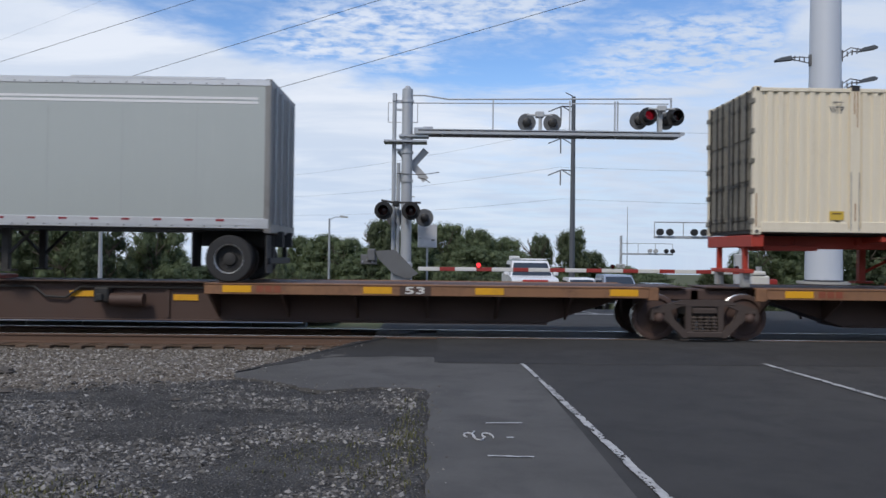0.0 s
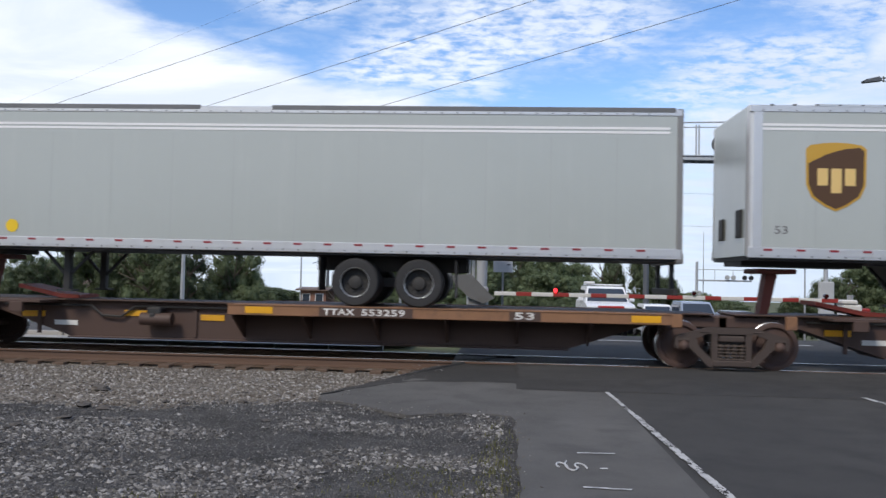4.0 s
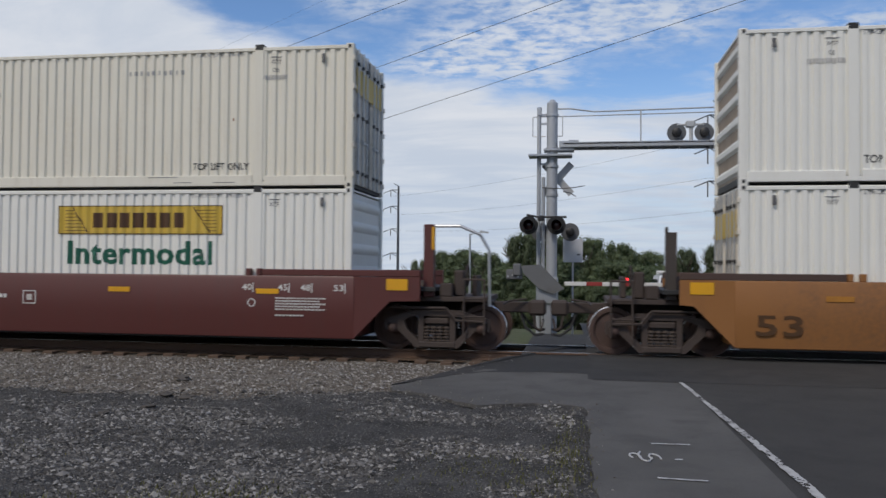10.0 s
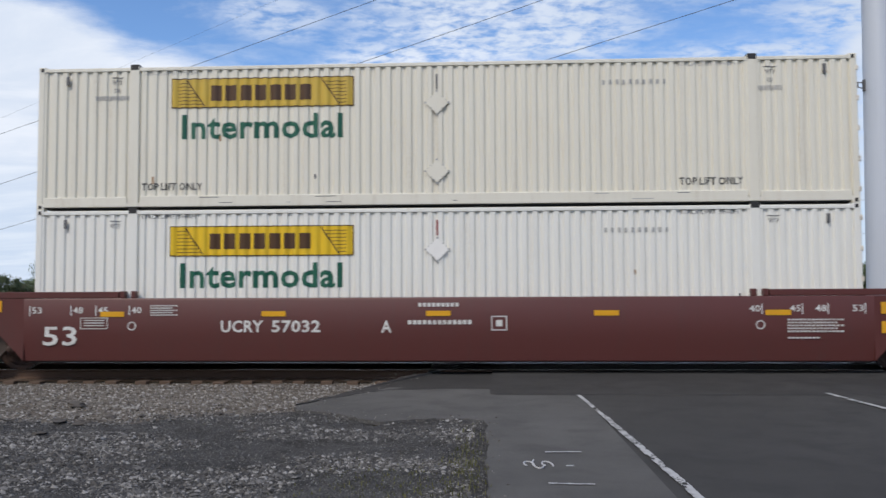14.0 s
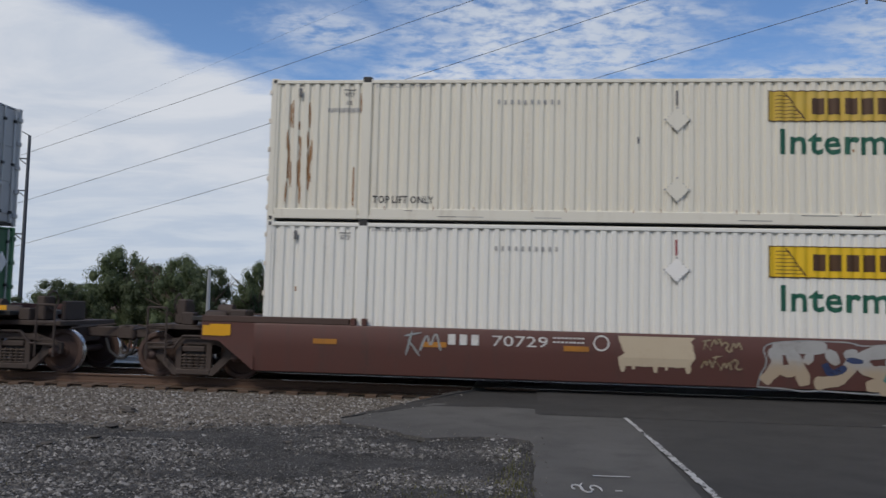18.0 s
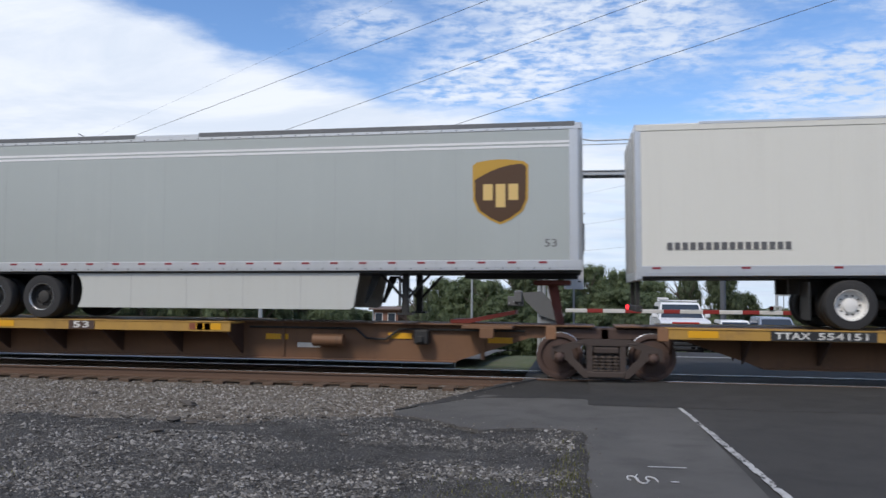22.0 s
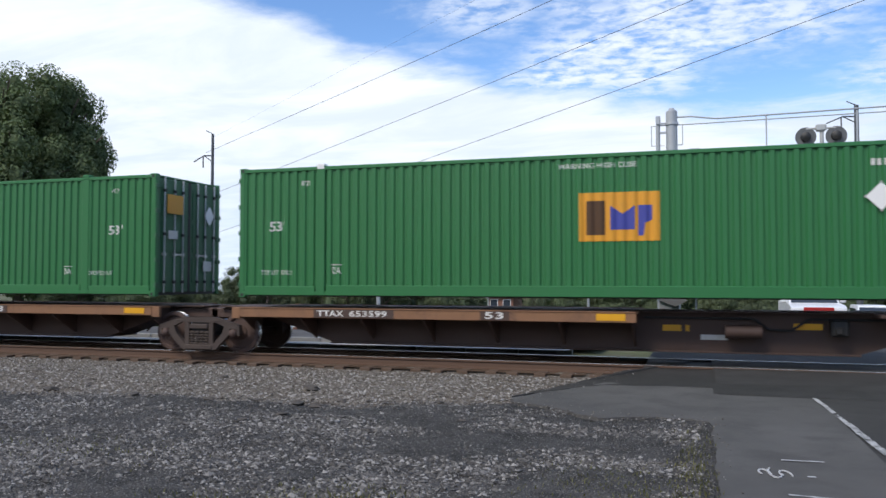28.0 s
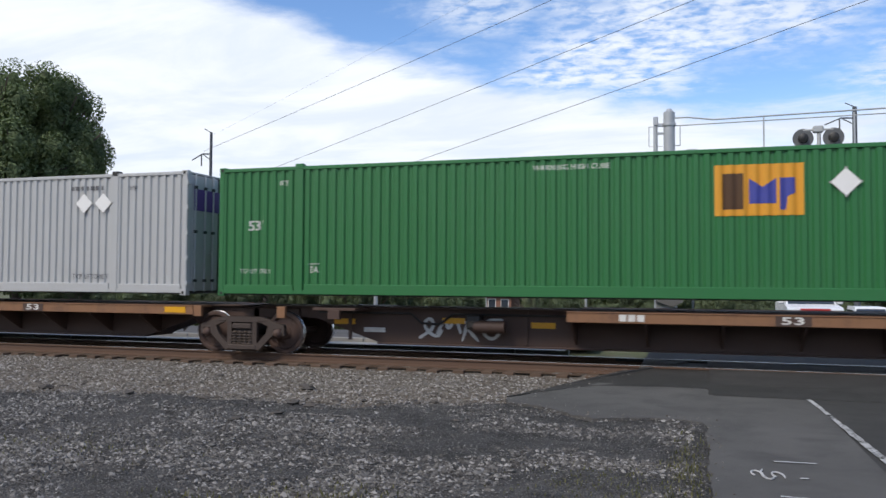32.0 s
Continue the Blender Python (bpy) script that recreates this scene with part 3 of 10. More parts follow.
def ground_material(name, tones, scales, rough=0.9, relief=0.6, dist=0.03, stones=0.0, stone_rgb=(0.5, 0.5, 0.5)):
    """Earth, gravel or asphalt: three tones mixed by noise at three sizes, with pale stones where given."""
    m = bpy.data.materials.new(name)
    m.use_nodes = True
    n = Nodes(m.node_tree)
    co = n.add("TexCoord").outputs["Object"]
    a = n.noise(co, scales[0], 5.0, 0.6)
    b = n.noise(co, scales[1], 6.0, 0.65, 0.3)
    c = n.noise(co, scales[2], 3.0, 0.6)
    col = n.mix(n.ramp(a, 0.35, 0.68), tones[0], tones[1])
    col = n.mix(n.ramp(b, 0.40, 0.72), col, tones[2])
    h = n.math("ADD", n.math("MULTIPLY", b, 0.5), c)
    if stones:
        vo = n.add("TexVoronoi")
        n.put(co, vo.inputs["Vector"])
        vo.inputs["Scale"].default_value = stones
        pick = n.add("SeparateColor")
        n.put(vo.outputs["Color"], pick.inputs[0])
        chip = n.math("MULTIPLY", n.ramp(pick.outputs[0], 0.45, 0.9), n.ramp(vo.outputs["Distance"], 0.55, 0.2))
        col = n.mix(chip, col, stone_rgb)
        h = n.math("ADD", h, n.math("MULTIPLY", chip, 1.2))
    tone = n.add("VectorMath")
    tone.operation = "SCALE"
    n.put(col, tone.inputs[0])
    n.put(n.math("ADD", 0.6, n.math("MULTIPLY", c, 0.8)), tone.inputs["Scale"])
    s = n.add("BsdfPrincipled")
    n.put(tone.outputs[0], s.inputs["Base Color"])
    n.put(rough, s.inputs["Roughness"])
    s.inputs["Specular IOR Level"].default_value = 0.3
    bump = n.add("Bump")
    bump.inputs["Strength"].default_value, bump.inputs["Distance"].default_value = relief, dist
    n.put(h, bump.inputs["Height"])
    n.put(bump.outputs[0], s.inputs["Normal"])
    n.put(s.outputs[0], n.add("OutputMaterial").inputs[0])
    return m


GRASSLAND = ground_material("rough_grass", ((0.055, 0.075, 0.025), (0.09, 0.10, 0.04), (0.12, 0.10, 0.06)), (0.08, 0.9, 9.0))
GRAVEL = ground_material("dark_gravel", ((0.072, 0.069, 0.066), (0.105, 0.101, 0.097), (0.036, 0.034, 0.032)), (0.6, 2.6, 60.0), relief=1.0, dist=0.05, stones=34.0, stone_rgb=(0.22, 0.212, 0.20))
BALLAST = ground_material("track_ballast", ((0.12, 0.103, 0.084), (0.16, 0.145, 0.127), (0.085, 0.063, 0.044)), (0.5, 2.0, 40.0), stones=24.0, stone_rgb=(0.36, 0.34, 0.31))
ASPHALT = ground_material("grey_asphalt", ((0.042, 0.0405, 0.0385), (0.054, 0.052, 0.049), (0.033, 0.032, 0.031)), (0.25, 1.6, 140.0), rough=0.85, relief=0.25, dist=0.006)
OLDASPHALT = ground_material("worn_pale_asphalt", ((0.084, 0.081, 0.077), (0.106, 0.102, 0.097), (0.068, 0.066, 0.063)), (0.3, 1.4, 120.0), rough=0.85, relief=0.3, dist=0.006)
FRESHASPHALT = ground_material("dark_crossing_asphalt", ((0.037, 0.036, 0.034), (0.048, 0.046, 0.044), (0.030, 0.029, 0.028)), (0.4, 2.0, 120.0), rough=0.8, relief=0.3, dist=0.006)
ROADPAINT = surface("worn_road_paint", (0.44, 0.44, 0.43), 0.7, dirty=1.5, dirt=(0.10, 0.10, 0.10), patch=5.0, grain=30, relief=0.2)
SPRAY = surface("sprayed_white_mark", (0.50, 0.50, 0.50), 0.7, dirty=0.8, dirt=(0.10, 0.10, 0.10), patch=9.0, grain=30, relief=0.1)
RAILRUST = surface("rusty_rail_web", (0.10, 0.058, 0.038), 0.8, dirty=0.5, dirt=(0.08, 0.05, 0.035), relief=0.3)
TIEWOOD = surface("dark_tie_wood", (0.095, 0.062, 0.042), 0.9, dirty=0.5, dirt=(0.14, 0.095, 0.065), relief=0.5, grain=22)

ys = [-2500, -400, -60, -20, 10, 18, 19, 22, 25, 28, 32, 36, 40, 45, 50, 56, 62, 70, 79, 100, 160, 400, 2500]
xs = [-2500, -800, -300, -150, -80, -50, -30, -15, 0, 15, 30, 50, 80, 150, 300, 800, 2500]
tagged(new("ground", sheet("ground", xs, ys, lambda x, y: fall(y) - 0.34, GRASSLAND)), "rough grassy land that falls away beyond the track", "ground", kind="structure")


LOT_EDGE = ((-400.0, 9.2), (-40.0, 9.3), (-10.2, 9.55), (-7.6, 10.15), (-5.4, 10.1), (-4.6, 10.0), (-3.8, 10.55), (-3.1, 10.55), (-2.5, 11.0), (-1.8, 10.6), (-1.2, 10.1), (-0.5, 10.35), (0.13, 10.4))


def lot_end(x):
    """Where the dark gravel of the lot gives way to the ballast."""
    for (a, u), (b, w) in zip(LOT_EDGE, LOT_EDGE[1:]):
        if a <= x <= b:
            return u + (w - u) * (x - a) / (b - a)
    return 10.4


def lot_height(x, y):
    calm = 0 if x > 0.0 else min(1, -x)
    if x > 0.2:
        return -0.11
    return -0.058 + (0.028 * noise.noise((x * 0.5, y * 0.6, 3.0)) + 0.022 * noise.noise((x * 1.7, y * 1.9, 8.0)) + 0.010 * noise.noise((x * 6, y * 6, 2.0))) * calm


def lot_mesh():
    xs = [-400, -60, -30, -20] + [-14 + 0.14 * i for i in range(101)] + [0.12, 0.40]
    ts = [0.0, 0.3, 0.5] + [0.52 + 0.48 * i / 46 for i in range(47)]
    v, f, w = [], [], len(xs)
    for t in ts:
        for x in xs:
            end = lot_end(x) + 0.25 * noise.noise((x * 1.3, 4.0, 1.0)) + 0.12 * noise.noise((x * 5.0, 2.0, 1.0))
            y = -8.0 + (end + 8.0) * t
            v.append((x, y, lot_height(x, y) - (0.09 if t == 1.0 else 0.0)))
    for j in range(len(ts) - 1):
        for i in range(w - 1):
            f.append((j * w + i, j * w + i + 1, (j + 1) * w + i + 1, (j + 1) * w + i))
    me = bpy.data.meshes.new("gravel_lot")
    me.from_pydata(v, [], f)
    me.polygons.foreach_set("use_smooth", [True] * len(me.polygons))
    me.materials.append(GRAVEL)
    return me


lot = tagged(new("gravel_lot", lot_mesh()), "dark gravel lot strewn with pale crushed stone", "ground", kind="structure")


def bed_height(x, y):
    d = abs(y - TRACK_Y)
    h = -0.195 if d < 1.22 else -0.235 if d < 1.40 else -0.235 + min((d - 1.40) * 0.036, 0.14)
    if y < lot_end(x) + 0.2:
        h = -0.125
    if y > 19.5:
        h -= (y - 19.5) * 0.2
    return h + 0.02 * noise.noise((x * 2.1, y * 2.1, 1.0)) + 0.012 * noise.noise((x * 6.1, y * 6.1, 5.0))


bed_xs = [-460, -200, -100, -60, -40] + [-30 + 0.2 * i for i in range(157)] + [20, 60, 200, 460]
bed_ys = [8.6 + 0.2 * i for i in range(33)] + [15.2, 15.36, 15.5, 15.54, 15.7, 16.0, 16.4, 16.8, 17.4, 17.9, 17.98, 18.1, 18.3, 18.8, 19.4, 20.0, 20.6]
bed = tagged(new("ballast_bed", sheet("ballast_bed", bed_xs, bed_ys, bed_height, BALLAST)), "brown grey crushed stone bed of the railway", "ballast", kind="structure")


def road_height(x, y):
    d = abs(y - TRACK_Y)
    return (-0.012 if d < 1.4 else -0.012 - min((d - 1.4) * 0.012, 0.035)) + fall(y)


road_ys = [-60, -20, 0, 6, 10, 12, 13, 14, 15.36, 18.16, 19, 22, 25, 28, 32, 36, 40, 45, 50, 56, 62, 70, 79, 120, 260]
road = tagged(new("road", sheet("road", [0.26, 1.6, 5.4, 9.2, 13.0, 17.0], road_ys, road_height, ASPHALT)), "grey asphalt road with several lanes", "road", kind="structure")


def ragged(outline, step=0.09, amount=0.035, seed=1.0):
    """Breaks the edges of an outline as worn asphalt breaks."""
    out = []
    for (x0, y0), (x1, y1) in zip(outline, outline[1:] + outline[:1]):
        n = max(1, int(math.hypot(x1 - x0, y1 - y0) / step))
        for i in range(n):
            x, y = x0 + (x1 - x0) * i / n, y0 + (y1 - y0) * i / n
            d = amount * (noise.noise((x * 2.2, y * 2.2, seed)) * 1.6 + noise.noise((x * 9.0, y * 9.0, seed + 3.0)))
            e = amount * (noise.noise((x * 2.4, y * 2.4, seed + 5.0)) * 1.6 + noise.noise((x * 8.0, y * 8.0, seed + 9.0)))
            out.append((x + d, y + e) if x < 1.55 and y < 15.2 else (x, y))
    return out


def flat_piece(name, outline, material, lift, parent=None, label=""):
    """A thin slab on the road, cut to an outline."""
    s = Solid()
    n = len(outline)
    top = [(x, y, road_height(x, y) + lift) for x, y in outline]
    s.add(top + [(x, y, z - 0.05) for x, y, z in top], [tuple(range(n))] + [(i, (i + 1) % n, (i + 1) % n + n, i + n) for i in range(n)])
    if parent:
        return part(name, s, material, parent, label, smooth=0)
    ob = new(name, s.mesh(name, material, 0))
    return tagged(ob, label, kind="structure")


flat_piece("pavement", ragged([(0.12, -6.0), (1.62, -6.0), (1.62, 12.5), (0.12, 12.5)]), OLDASPHALT, 0.004, label="worn pale asphalt shoulder of the road")
flat_piece("pavement_apron", ragged([(0.3, 10.1), (0.3, 13.5), (-1.5, 13.4), (-2.05, 12.4), (-2.6, 11.4), (-2.45, 10.95), (-1.8, 10.5), (-1.2, 10.0), (-0.5, 10.25)], 0.09, 0.07, 4.0), OLDASPHALT, 0.002, label="worn asphalt apron that runs out into the gravel")
flat_piece("crossing_patch", ragged([(0.22, 12.62), (1.6, 12.56), (17.0, 12.62), (17.0, 21.2), (-1.0, 21.2), (-1.0, 15.4), (-1.28, 15.1), (-1.7, 13.9), (-2.15, 12.7), (-2.62, 11.45), (-2.3, 11.95), (-1.9, 12.62), (-1.5, 13.05), (-0.6, 13.22), (0.2, 13.22)], 0.12, 0.03, 7.0), FRESHASPHALT, 0.008, label="dark fresh asphalt over the level crossing")


def stripe(name, x0, y0, x1, y1, w, parent, material=ROADPAINT, lift=0.014):
    """A painted line; a narrow one has lost flakes of its paint."""
    d = Vector((x1 - x0, y1 - y0)).normalized()
    near = w < 0.1
    k = max(1, int(math.hypot(x1 - x0, y1 - y0) / (0.03 if near else 0.6)))
    cols = 5 if near else 1
    s = Solid()
    v, f = [], []
    for i in range(k + 1):
        x, y = x0 + (x1 - x0) * i / k, y0 + (y1 - y0) * i / k
        for j in range(cols + 1):
            o = (j / cols - 0.5) * w + 0.010 * noise.noise((x * 3, y * 3, 2.0))
            if near and j in (0, cols):
                o += 0.012 * noise.noise((x * 14, y * 14, 4.0 + j))
            px, py = x - d.y * o, y + d.x * o
            v.append((px, py, road_height(px, py) + lift))
    for i in range(k):
        for j in range(cols):
            a = i * (cols + 1) + j
            if near and k > 24 and noise.noise((v[a][0] * 6.0, v[a][1] * 4.0, 7.7)) * 0.55 + noise.noise((v[a][0] * 34.0, v[a][1] * 24.0, 3.1)) * 0.6 > 0.26:
                continue
            f.append((a, a + 1, a + cols + 2, a + cols + 1))
    s.add(v, f)
    return part(name, s, material, parent, "worn white painted line", smooth=0)


stripe("edge_line", 1.57, 12.5, 1.652, 10.47, 0.06, road)
stripe("edge_line", 1.655, 10.45, 2.21, -6.0, 0.078, road)
stripe("lane_line", 5.45, 12.75, 6.76, -6.0, 0.09, road)
for k in range(5):
    stripe("lane_line", 5.2 - k * 0.1, 24 + k * 9, 5.1 - k * 0.1, 27 + k * 9, 0.11, road)
stripe("edge_line", 1.1, 21.5, 0.9, 60, 0.11, road)
stripe("stop_line", 1.4, 24.2, 9.0, 24.2, 0.4, road)
stripe("survey_mark", 0.71, 8.12, 1.08, 8.14, 0.030, road, SPRAY)
stripe("survey_mark", 0.64, 6.82, 1.03, 6.79, 0.030, road, SPRAY)
stripe("survey_mark", 0.86, 7.49, 0.93, 7.5, 0.035, road, SPRAY)
marks = Solid()
for cx, sgn in ((0.52, 1), (0.60, -1), (0.69, 1)):
    pts = [(cx + 0.05 * math.cos(a * 0.6), 7.46 + 0.14 * math.sin(a * 0.6) * sgn + 0.02 * a, -0.03) for a in range(8)]
    marks.pipe(pts, 0.008, 4)
part("survey_scrawl", marks, SPRAY, road, "sprayed white survey figures")

CRIB = ground_material("rust_stained_ballast", ((0.085, 0.055, 0.036), (0.12, 0.082, 0.055), (0.06, 0.038, 0.026)), (0.7, 2.5, 40.0), stones=24.0, stone_rgb=(0.17, 0.12, 0.085))
crib_xs = [-460, -100, -60] + [-45 + 0.3 * i for i in range(144)]
tagged(new("track_crib", sheet("track_crib", crib_xs, [15.56 + 0.2 * i for i in range(13)], lambda x, y: -0.188 + 0.012 * noise.noise((x * 4, y * 4, 9.0)), CRIB)), "rust-stained stone between the ties", "ballast", kind="structure")

# rails, ties and the flangeway
track = thing("railway_track", "single rusty railway track on wooden ties", "railway track", kind="structure")
for off in (-0.753, 0.753):
    prof = [(-0.07, -0.185), (0.07, -0.185), (0.07, -0.165), (0.012, -0.145), (0.010, -0.045), (0.035, -0.035), (0.035, -0.006), (0.028, 0.0), (-0.028, 0.0), (-0.035, -0.006), (-0.035, -0.035), (-0.010, -0.045), (-0.012, -0.145), (-0.07, -0.165)]
    part("rail", Solid().prism([(TRACK_Y + off + a, z) for a, z in prof], -460, 460, "x"), RAILRUST, track, "rusty steel rail")
    part("rail_head", Solid().box(-460, 460, TRACK_Y + off - 0.026, TRACK_Y + off + 0.026, -0.004, 0.003), TREAD, track, "polished running surface of the rail")
    part("flangeway", Solid().box(-1.6, 17, TRACK_Y + off + (0.04 if off < 0 else -0.11), TRACK_Y + off + (0.11 if off < 0 else -0.04), -0.06, 0.001), BLACK, track, "dark rubber flangeway beside the rail")
tie = Solid().box(-0.115, 0.115, -1.3, 1.3, -0.33, -0.175, 0.012).mesh("tie", TIEWOOD)
for i in range(110):
    part("tie", tie, None, track, at=pose(-1.9 - 0.53 * i + random.uniform(-0.03, 0.03), TRACK_Y + random.uniform(-0.11, 0.09), random.uniform(-0.014, 0.004), 0, 0, random.uniform(-1.6, 1.6)))

# ---- beyond the track: crossing signals, poles, wires, cars, a building and trees ----
SHELTERGREY = surface("grey_painted_steel", (0.42, 0.43, 0.43), 0.5, 0.2, dirty=0.4, dirt=(0.25, 0.24, 0.22), streak=0.5)
LAMPBACK = surface("dark_grey_lamp_back", (0.09, 0.095, 0.10), 0.55, dirty=0.3, dirt=(0.16, 0.16, 0.16))
COUNTER = surface("mottled_grey_counterweight", (0.15, 0.155, 0.16), 0.6, 0.2, dirty=0.6, dirt=(0.1, 0.1, 0.09), patch=3.0)
GATEWHITE = surface("white_gate_sleeve", (0.66, 0.66, 0.64), 0.5, dirty=0.25, dirt=(0.4, 0.38, 0.34))
GATERED = surface("red_gate_sleeve", (0.30, 0.035, 0.030), 0.5, dirty=0.25, dirt=(0.2, 0.05, 0.04))
LENSDIM = glowing("dim_red_lens", (0.45, 0.012, 0.03), 0.16)
WIRE = surface("dark_wire", (0.05, 0.055, 0.065), 0.6, dirty=0.0, relief=0.0)
DARKPOLE = surface("dark_weathered_steel_pole", (0.075, 0.085, 0.10), 0.7, dirty=0.4, dirt=(0.12, 0.10, 0.09), streak=0.6)
PALEPOLE = surface("pale_steel_monopole", (0.50, 0.53, 0.58), 0.45, 0.1, dirty=0.25, dirt=(0.36, 0.38, 0.42), streak=0.7, patch=0.3)
CARWHITE = surface("white_car_paint", (0.72, 0.73, 0.74), 0.25, dirty=0.1, dirt=(0.5, 0.5, 0.48), relief=0.0)
CARBLUE = surface("silver_blue_car_paint", (0.35, 0.40, 0.48), 0.25, 0.3, dirty=0.1, relief=0.0)
CARDARK = surface("dark_car_paint", (0.03, 0.033, 0.04), 0.2, dirty=0.1, relief=0.0)
CARRED = surface("red_car_paint", (0.32, 0.02, 0.02), 0.25, dirty=0.1, relief=0.0)
CARGLASS = surface("dark_car_glass", (0.035, 0.045, 0.06), 0.08, dirty=0.0, relief=0.0, spread=0.0)
LAMPGLASS = surface("car_lamp_glass", (0.6, 0.62, 0.64), 0.12, dirty=0.0, relief=0.0)
BRICK = surface("brown_red_brick", (0.20, 0.095, 0.065), 0.85, dirty=0.5, dirt=(0.12, 0.07, 0.05))
SHINGLE = surface("brown_shingles", (0.14, 0.10, 0.085), 0.9, dirty=0.5, dirt=(0.08, 0.06, 0.05), patch=2.0)
BARK = surface("tree_bark", (0.10, 0.08, 0.06), 0.9, dirty=0.5, relief=0.5)


def disc_lamp(parent, x, y, z, facing, lens, r=0.26):
    """A flashing crossing lamp: a black background disc, a hooded lens on the face that it turns to."""
    d = -1 if facing == "near" else 1
    base = part("lamp_disc", Solid().turned([(0.0, 0.02), (r, 0.02), (r, -0.02), (0.0, -0.02)], (x, y, z), "y", 24), LAMPBLACK if facing == "near" else LAMPBACK, parent, "black round lamp background")
    part("hood", Solid().turned([(0.155, d * 0.02), (0.155, d * 0.30), (0.145, d * 0.30), (0.145, d * 0.02)], (x, y, z), "y", 20), LAMPBLACK, base)
    part("lens", Solid().turned([(0.0, d * 0.05), (0.10, d * 0.045), (0.15, d * 0.02)], (x, y, z), "y", 20), lens, base, "red glass lens")
    part("lamp_back", Solid().turned([(0.13, -d * 0.02), (0.12, -d * 0.14), (0.05, -d * 0.17), (0.0, -d * 0.17)], (x, y, z), "y", 16), LAMPBLACK, base)
    return base


def lamp_pair(parent, x, y, z, half, facing, lenses, post=0.0):
    arm = part("lamp_crossarm", Solid().tube((x - half, y, z + 0.22), (x + half, y, z + 0.22), 0.03, 8).box(x - 0.13, x + 0.13, y - 0.09, y + 0.09, z + 0.14, z + 0.32, 0.03), SHELTERGREY, parent, "lamp crossarm with a junction box")
    if post:
        part("lamp_post", Solid().tube((x, y, post), (x, y, z + 0.2), 0.05, 8), SHELTERGREY, parent)
    for q, lens in zip((-1, 1), lenses):
        disc_lamp(parent, x + q * half, y, z, facing, lens)


def crossing_signal():
    ob = thing("crossing_signal", "tall steel crossing signal with a cantilever arm and black lamps", "railway signal", pose(0, 0, 0))
    y, g = 23.0, -0.45
    part("mast", Solid().turned([(0.0, 6.47), (0.06, 6.46), (0.10, 6.40), (0.155, 6.36), (0.155, g)], (-0.62, y, 0), "z", 20), POLESTEEL, ob, "thick grey steel mast with a cap")
    for z in (5.98, 5.02, 4.52, 3.70):
        part("mast_band", Solid().turned([(0.155, z), (0.185, z), (0.185, z + 0.07), (0.155, z + 0.07)], (-0.62, y, 0), "z", 20), GALV, ob)
    for x, r, top in ((-0.99, 0.06, 6.0), (-0.86, 0.055, 4.25)):
        part("conduit", Solid().tube((x, y, g), (x, y, top), r, 10), POLESTEEL, ob, "grey conduit beside the mast")
    for z in (1.5, 4.6, 5.75):
        part("conduit_bracket", Solid().box(-1.0, -0.6, y - 0.03, y + 0.03, z, z + 0.06), GALV, ob)
    part("safety_hoop", Solid().pipe([(-1.17, y, 5.98), (-1.17, y, 5.42), (-0.80, y, 5.42)], 0.014, 5).pipe([(-1.17, y, 5.98), (-0.33, y, 5.98), (-0.33, y, 5.42), (-0.5, y, 5.42)], 0.014, 5), GALV, ob, "thin square hoop of the ladder")
    part("ladder_bracket", Solid().box(-1.05, -0.92, y - 0.08, y + 0.08, 6.0, 6.25, 0.02).box(-0.95, -0.75, y - 0.04, y + 0.04, 5.98, 6.06), GALV, ob)
    # the cantilever arm: a flat truss with a walkway and two hand rails
    for q in (-0.30, 0.22):
        part("arm_beam", Solid().box(-0.4, 7.15, y + q, y + q + 0.08, 5.05, 5.15, 0.015), POLESTEEL, ob, "grey beam of the cantilever arm")
    part("walkway_grating", Solid().box(-0.3, 7.15, y - 0.32, y + 0.32, 5.17, 5.20, 0.004), GALV, ob, "steel walkway grating")
    for i in range(9):
        x = 0.4 + i * 0.83
        part("cross_strut", Solid().box(x - 0.02, x + 0.02, y - 0.24, y + 0.24, 5.06, 5.12), GALV, ob)
    part("arm_clamp", Solid().box(-0.85, 0.0, y - 0.24, y + 0.24, 4.98, 5.04, 0.01).box(-0.42, 0.0, y - 0.16, y + 0.16, 5.0, 5.26, 0.02).box(-0.16, 0.12, y - 0.12, y + 0.12, 5.22, 5.29, 0.01), GALV, ob, "bolted clamp that holds the arm")
    part("platform", Solid().box(-1.28, -0.05, y - 0.30, y + 0.30, 4.82, 4.88, 0.008), GALV, ob, "small steel platform at the root of the arm")
    part("upper_rail", Solid().pipe([(-0.6, y, 6.20), (-0.12, y, 6.20), (0.55, y, 6.10), (7.0, y, 6.20)], 0.022, 8), POLESTEEL, ob, "tension rod of the arm")
    part("lower_rail", Solid().pipe([(-0.5, y, 5.98), (6.9, y, 6.05)], 0.016, 8), POLESTEEL, ob)
    for x in (1.84, 4.05, 5.35, 5.43):
        part("rail_post", Solid().box(x - 0.018, x + 0.018, y - 0.03, y + 0.03, 5.2, 6.10), POLESTEEL, ob)
    part("end_post", Solid().box(6.95, 6.99, y - 0.03, y + 0.03, 5.9, 6.22), POLESTEEL, ob)
    part("arm_cap", Solid().prism([(7.15, 5.05), (7.28, 5.12), (7.28, 5.19), (7.15, 5.20)], y - 0.3, y + 0.3), POLESTEEL, ob)
    part("lamp_mount", Solid().box(6.58, 6.71, y - 0.08, y + 0.08, 5.2, 5.85, 0.015), SHELTERGREY, ob)
    part("lamp_mount", Solid().tube((3.20, y, 5.2), (3.20, y, 5.72), 0.05, 8), SHELTERGREY, ob)
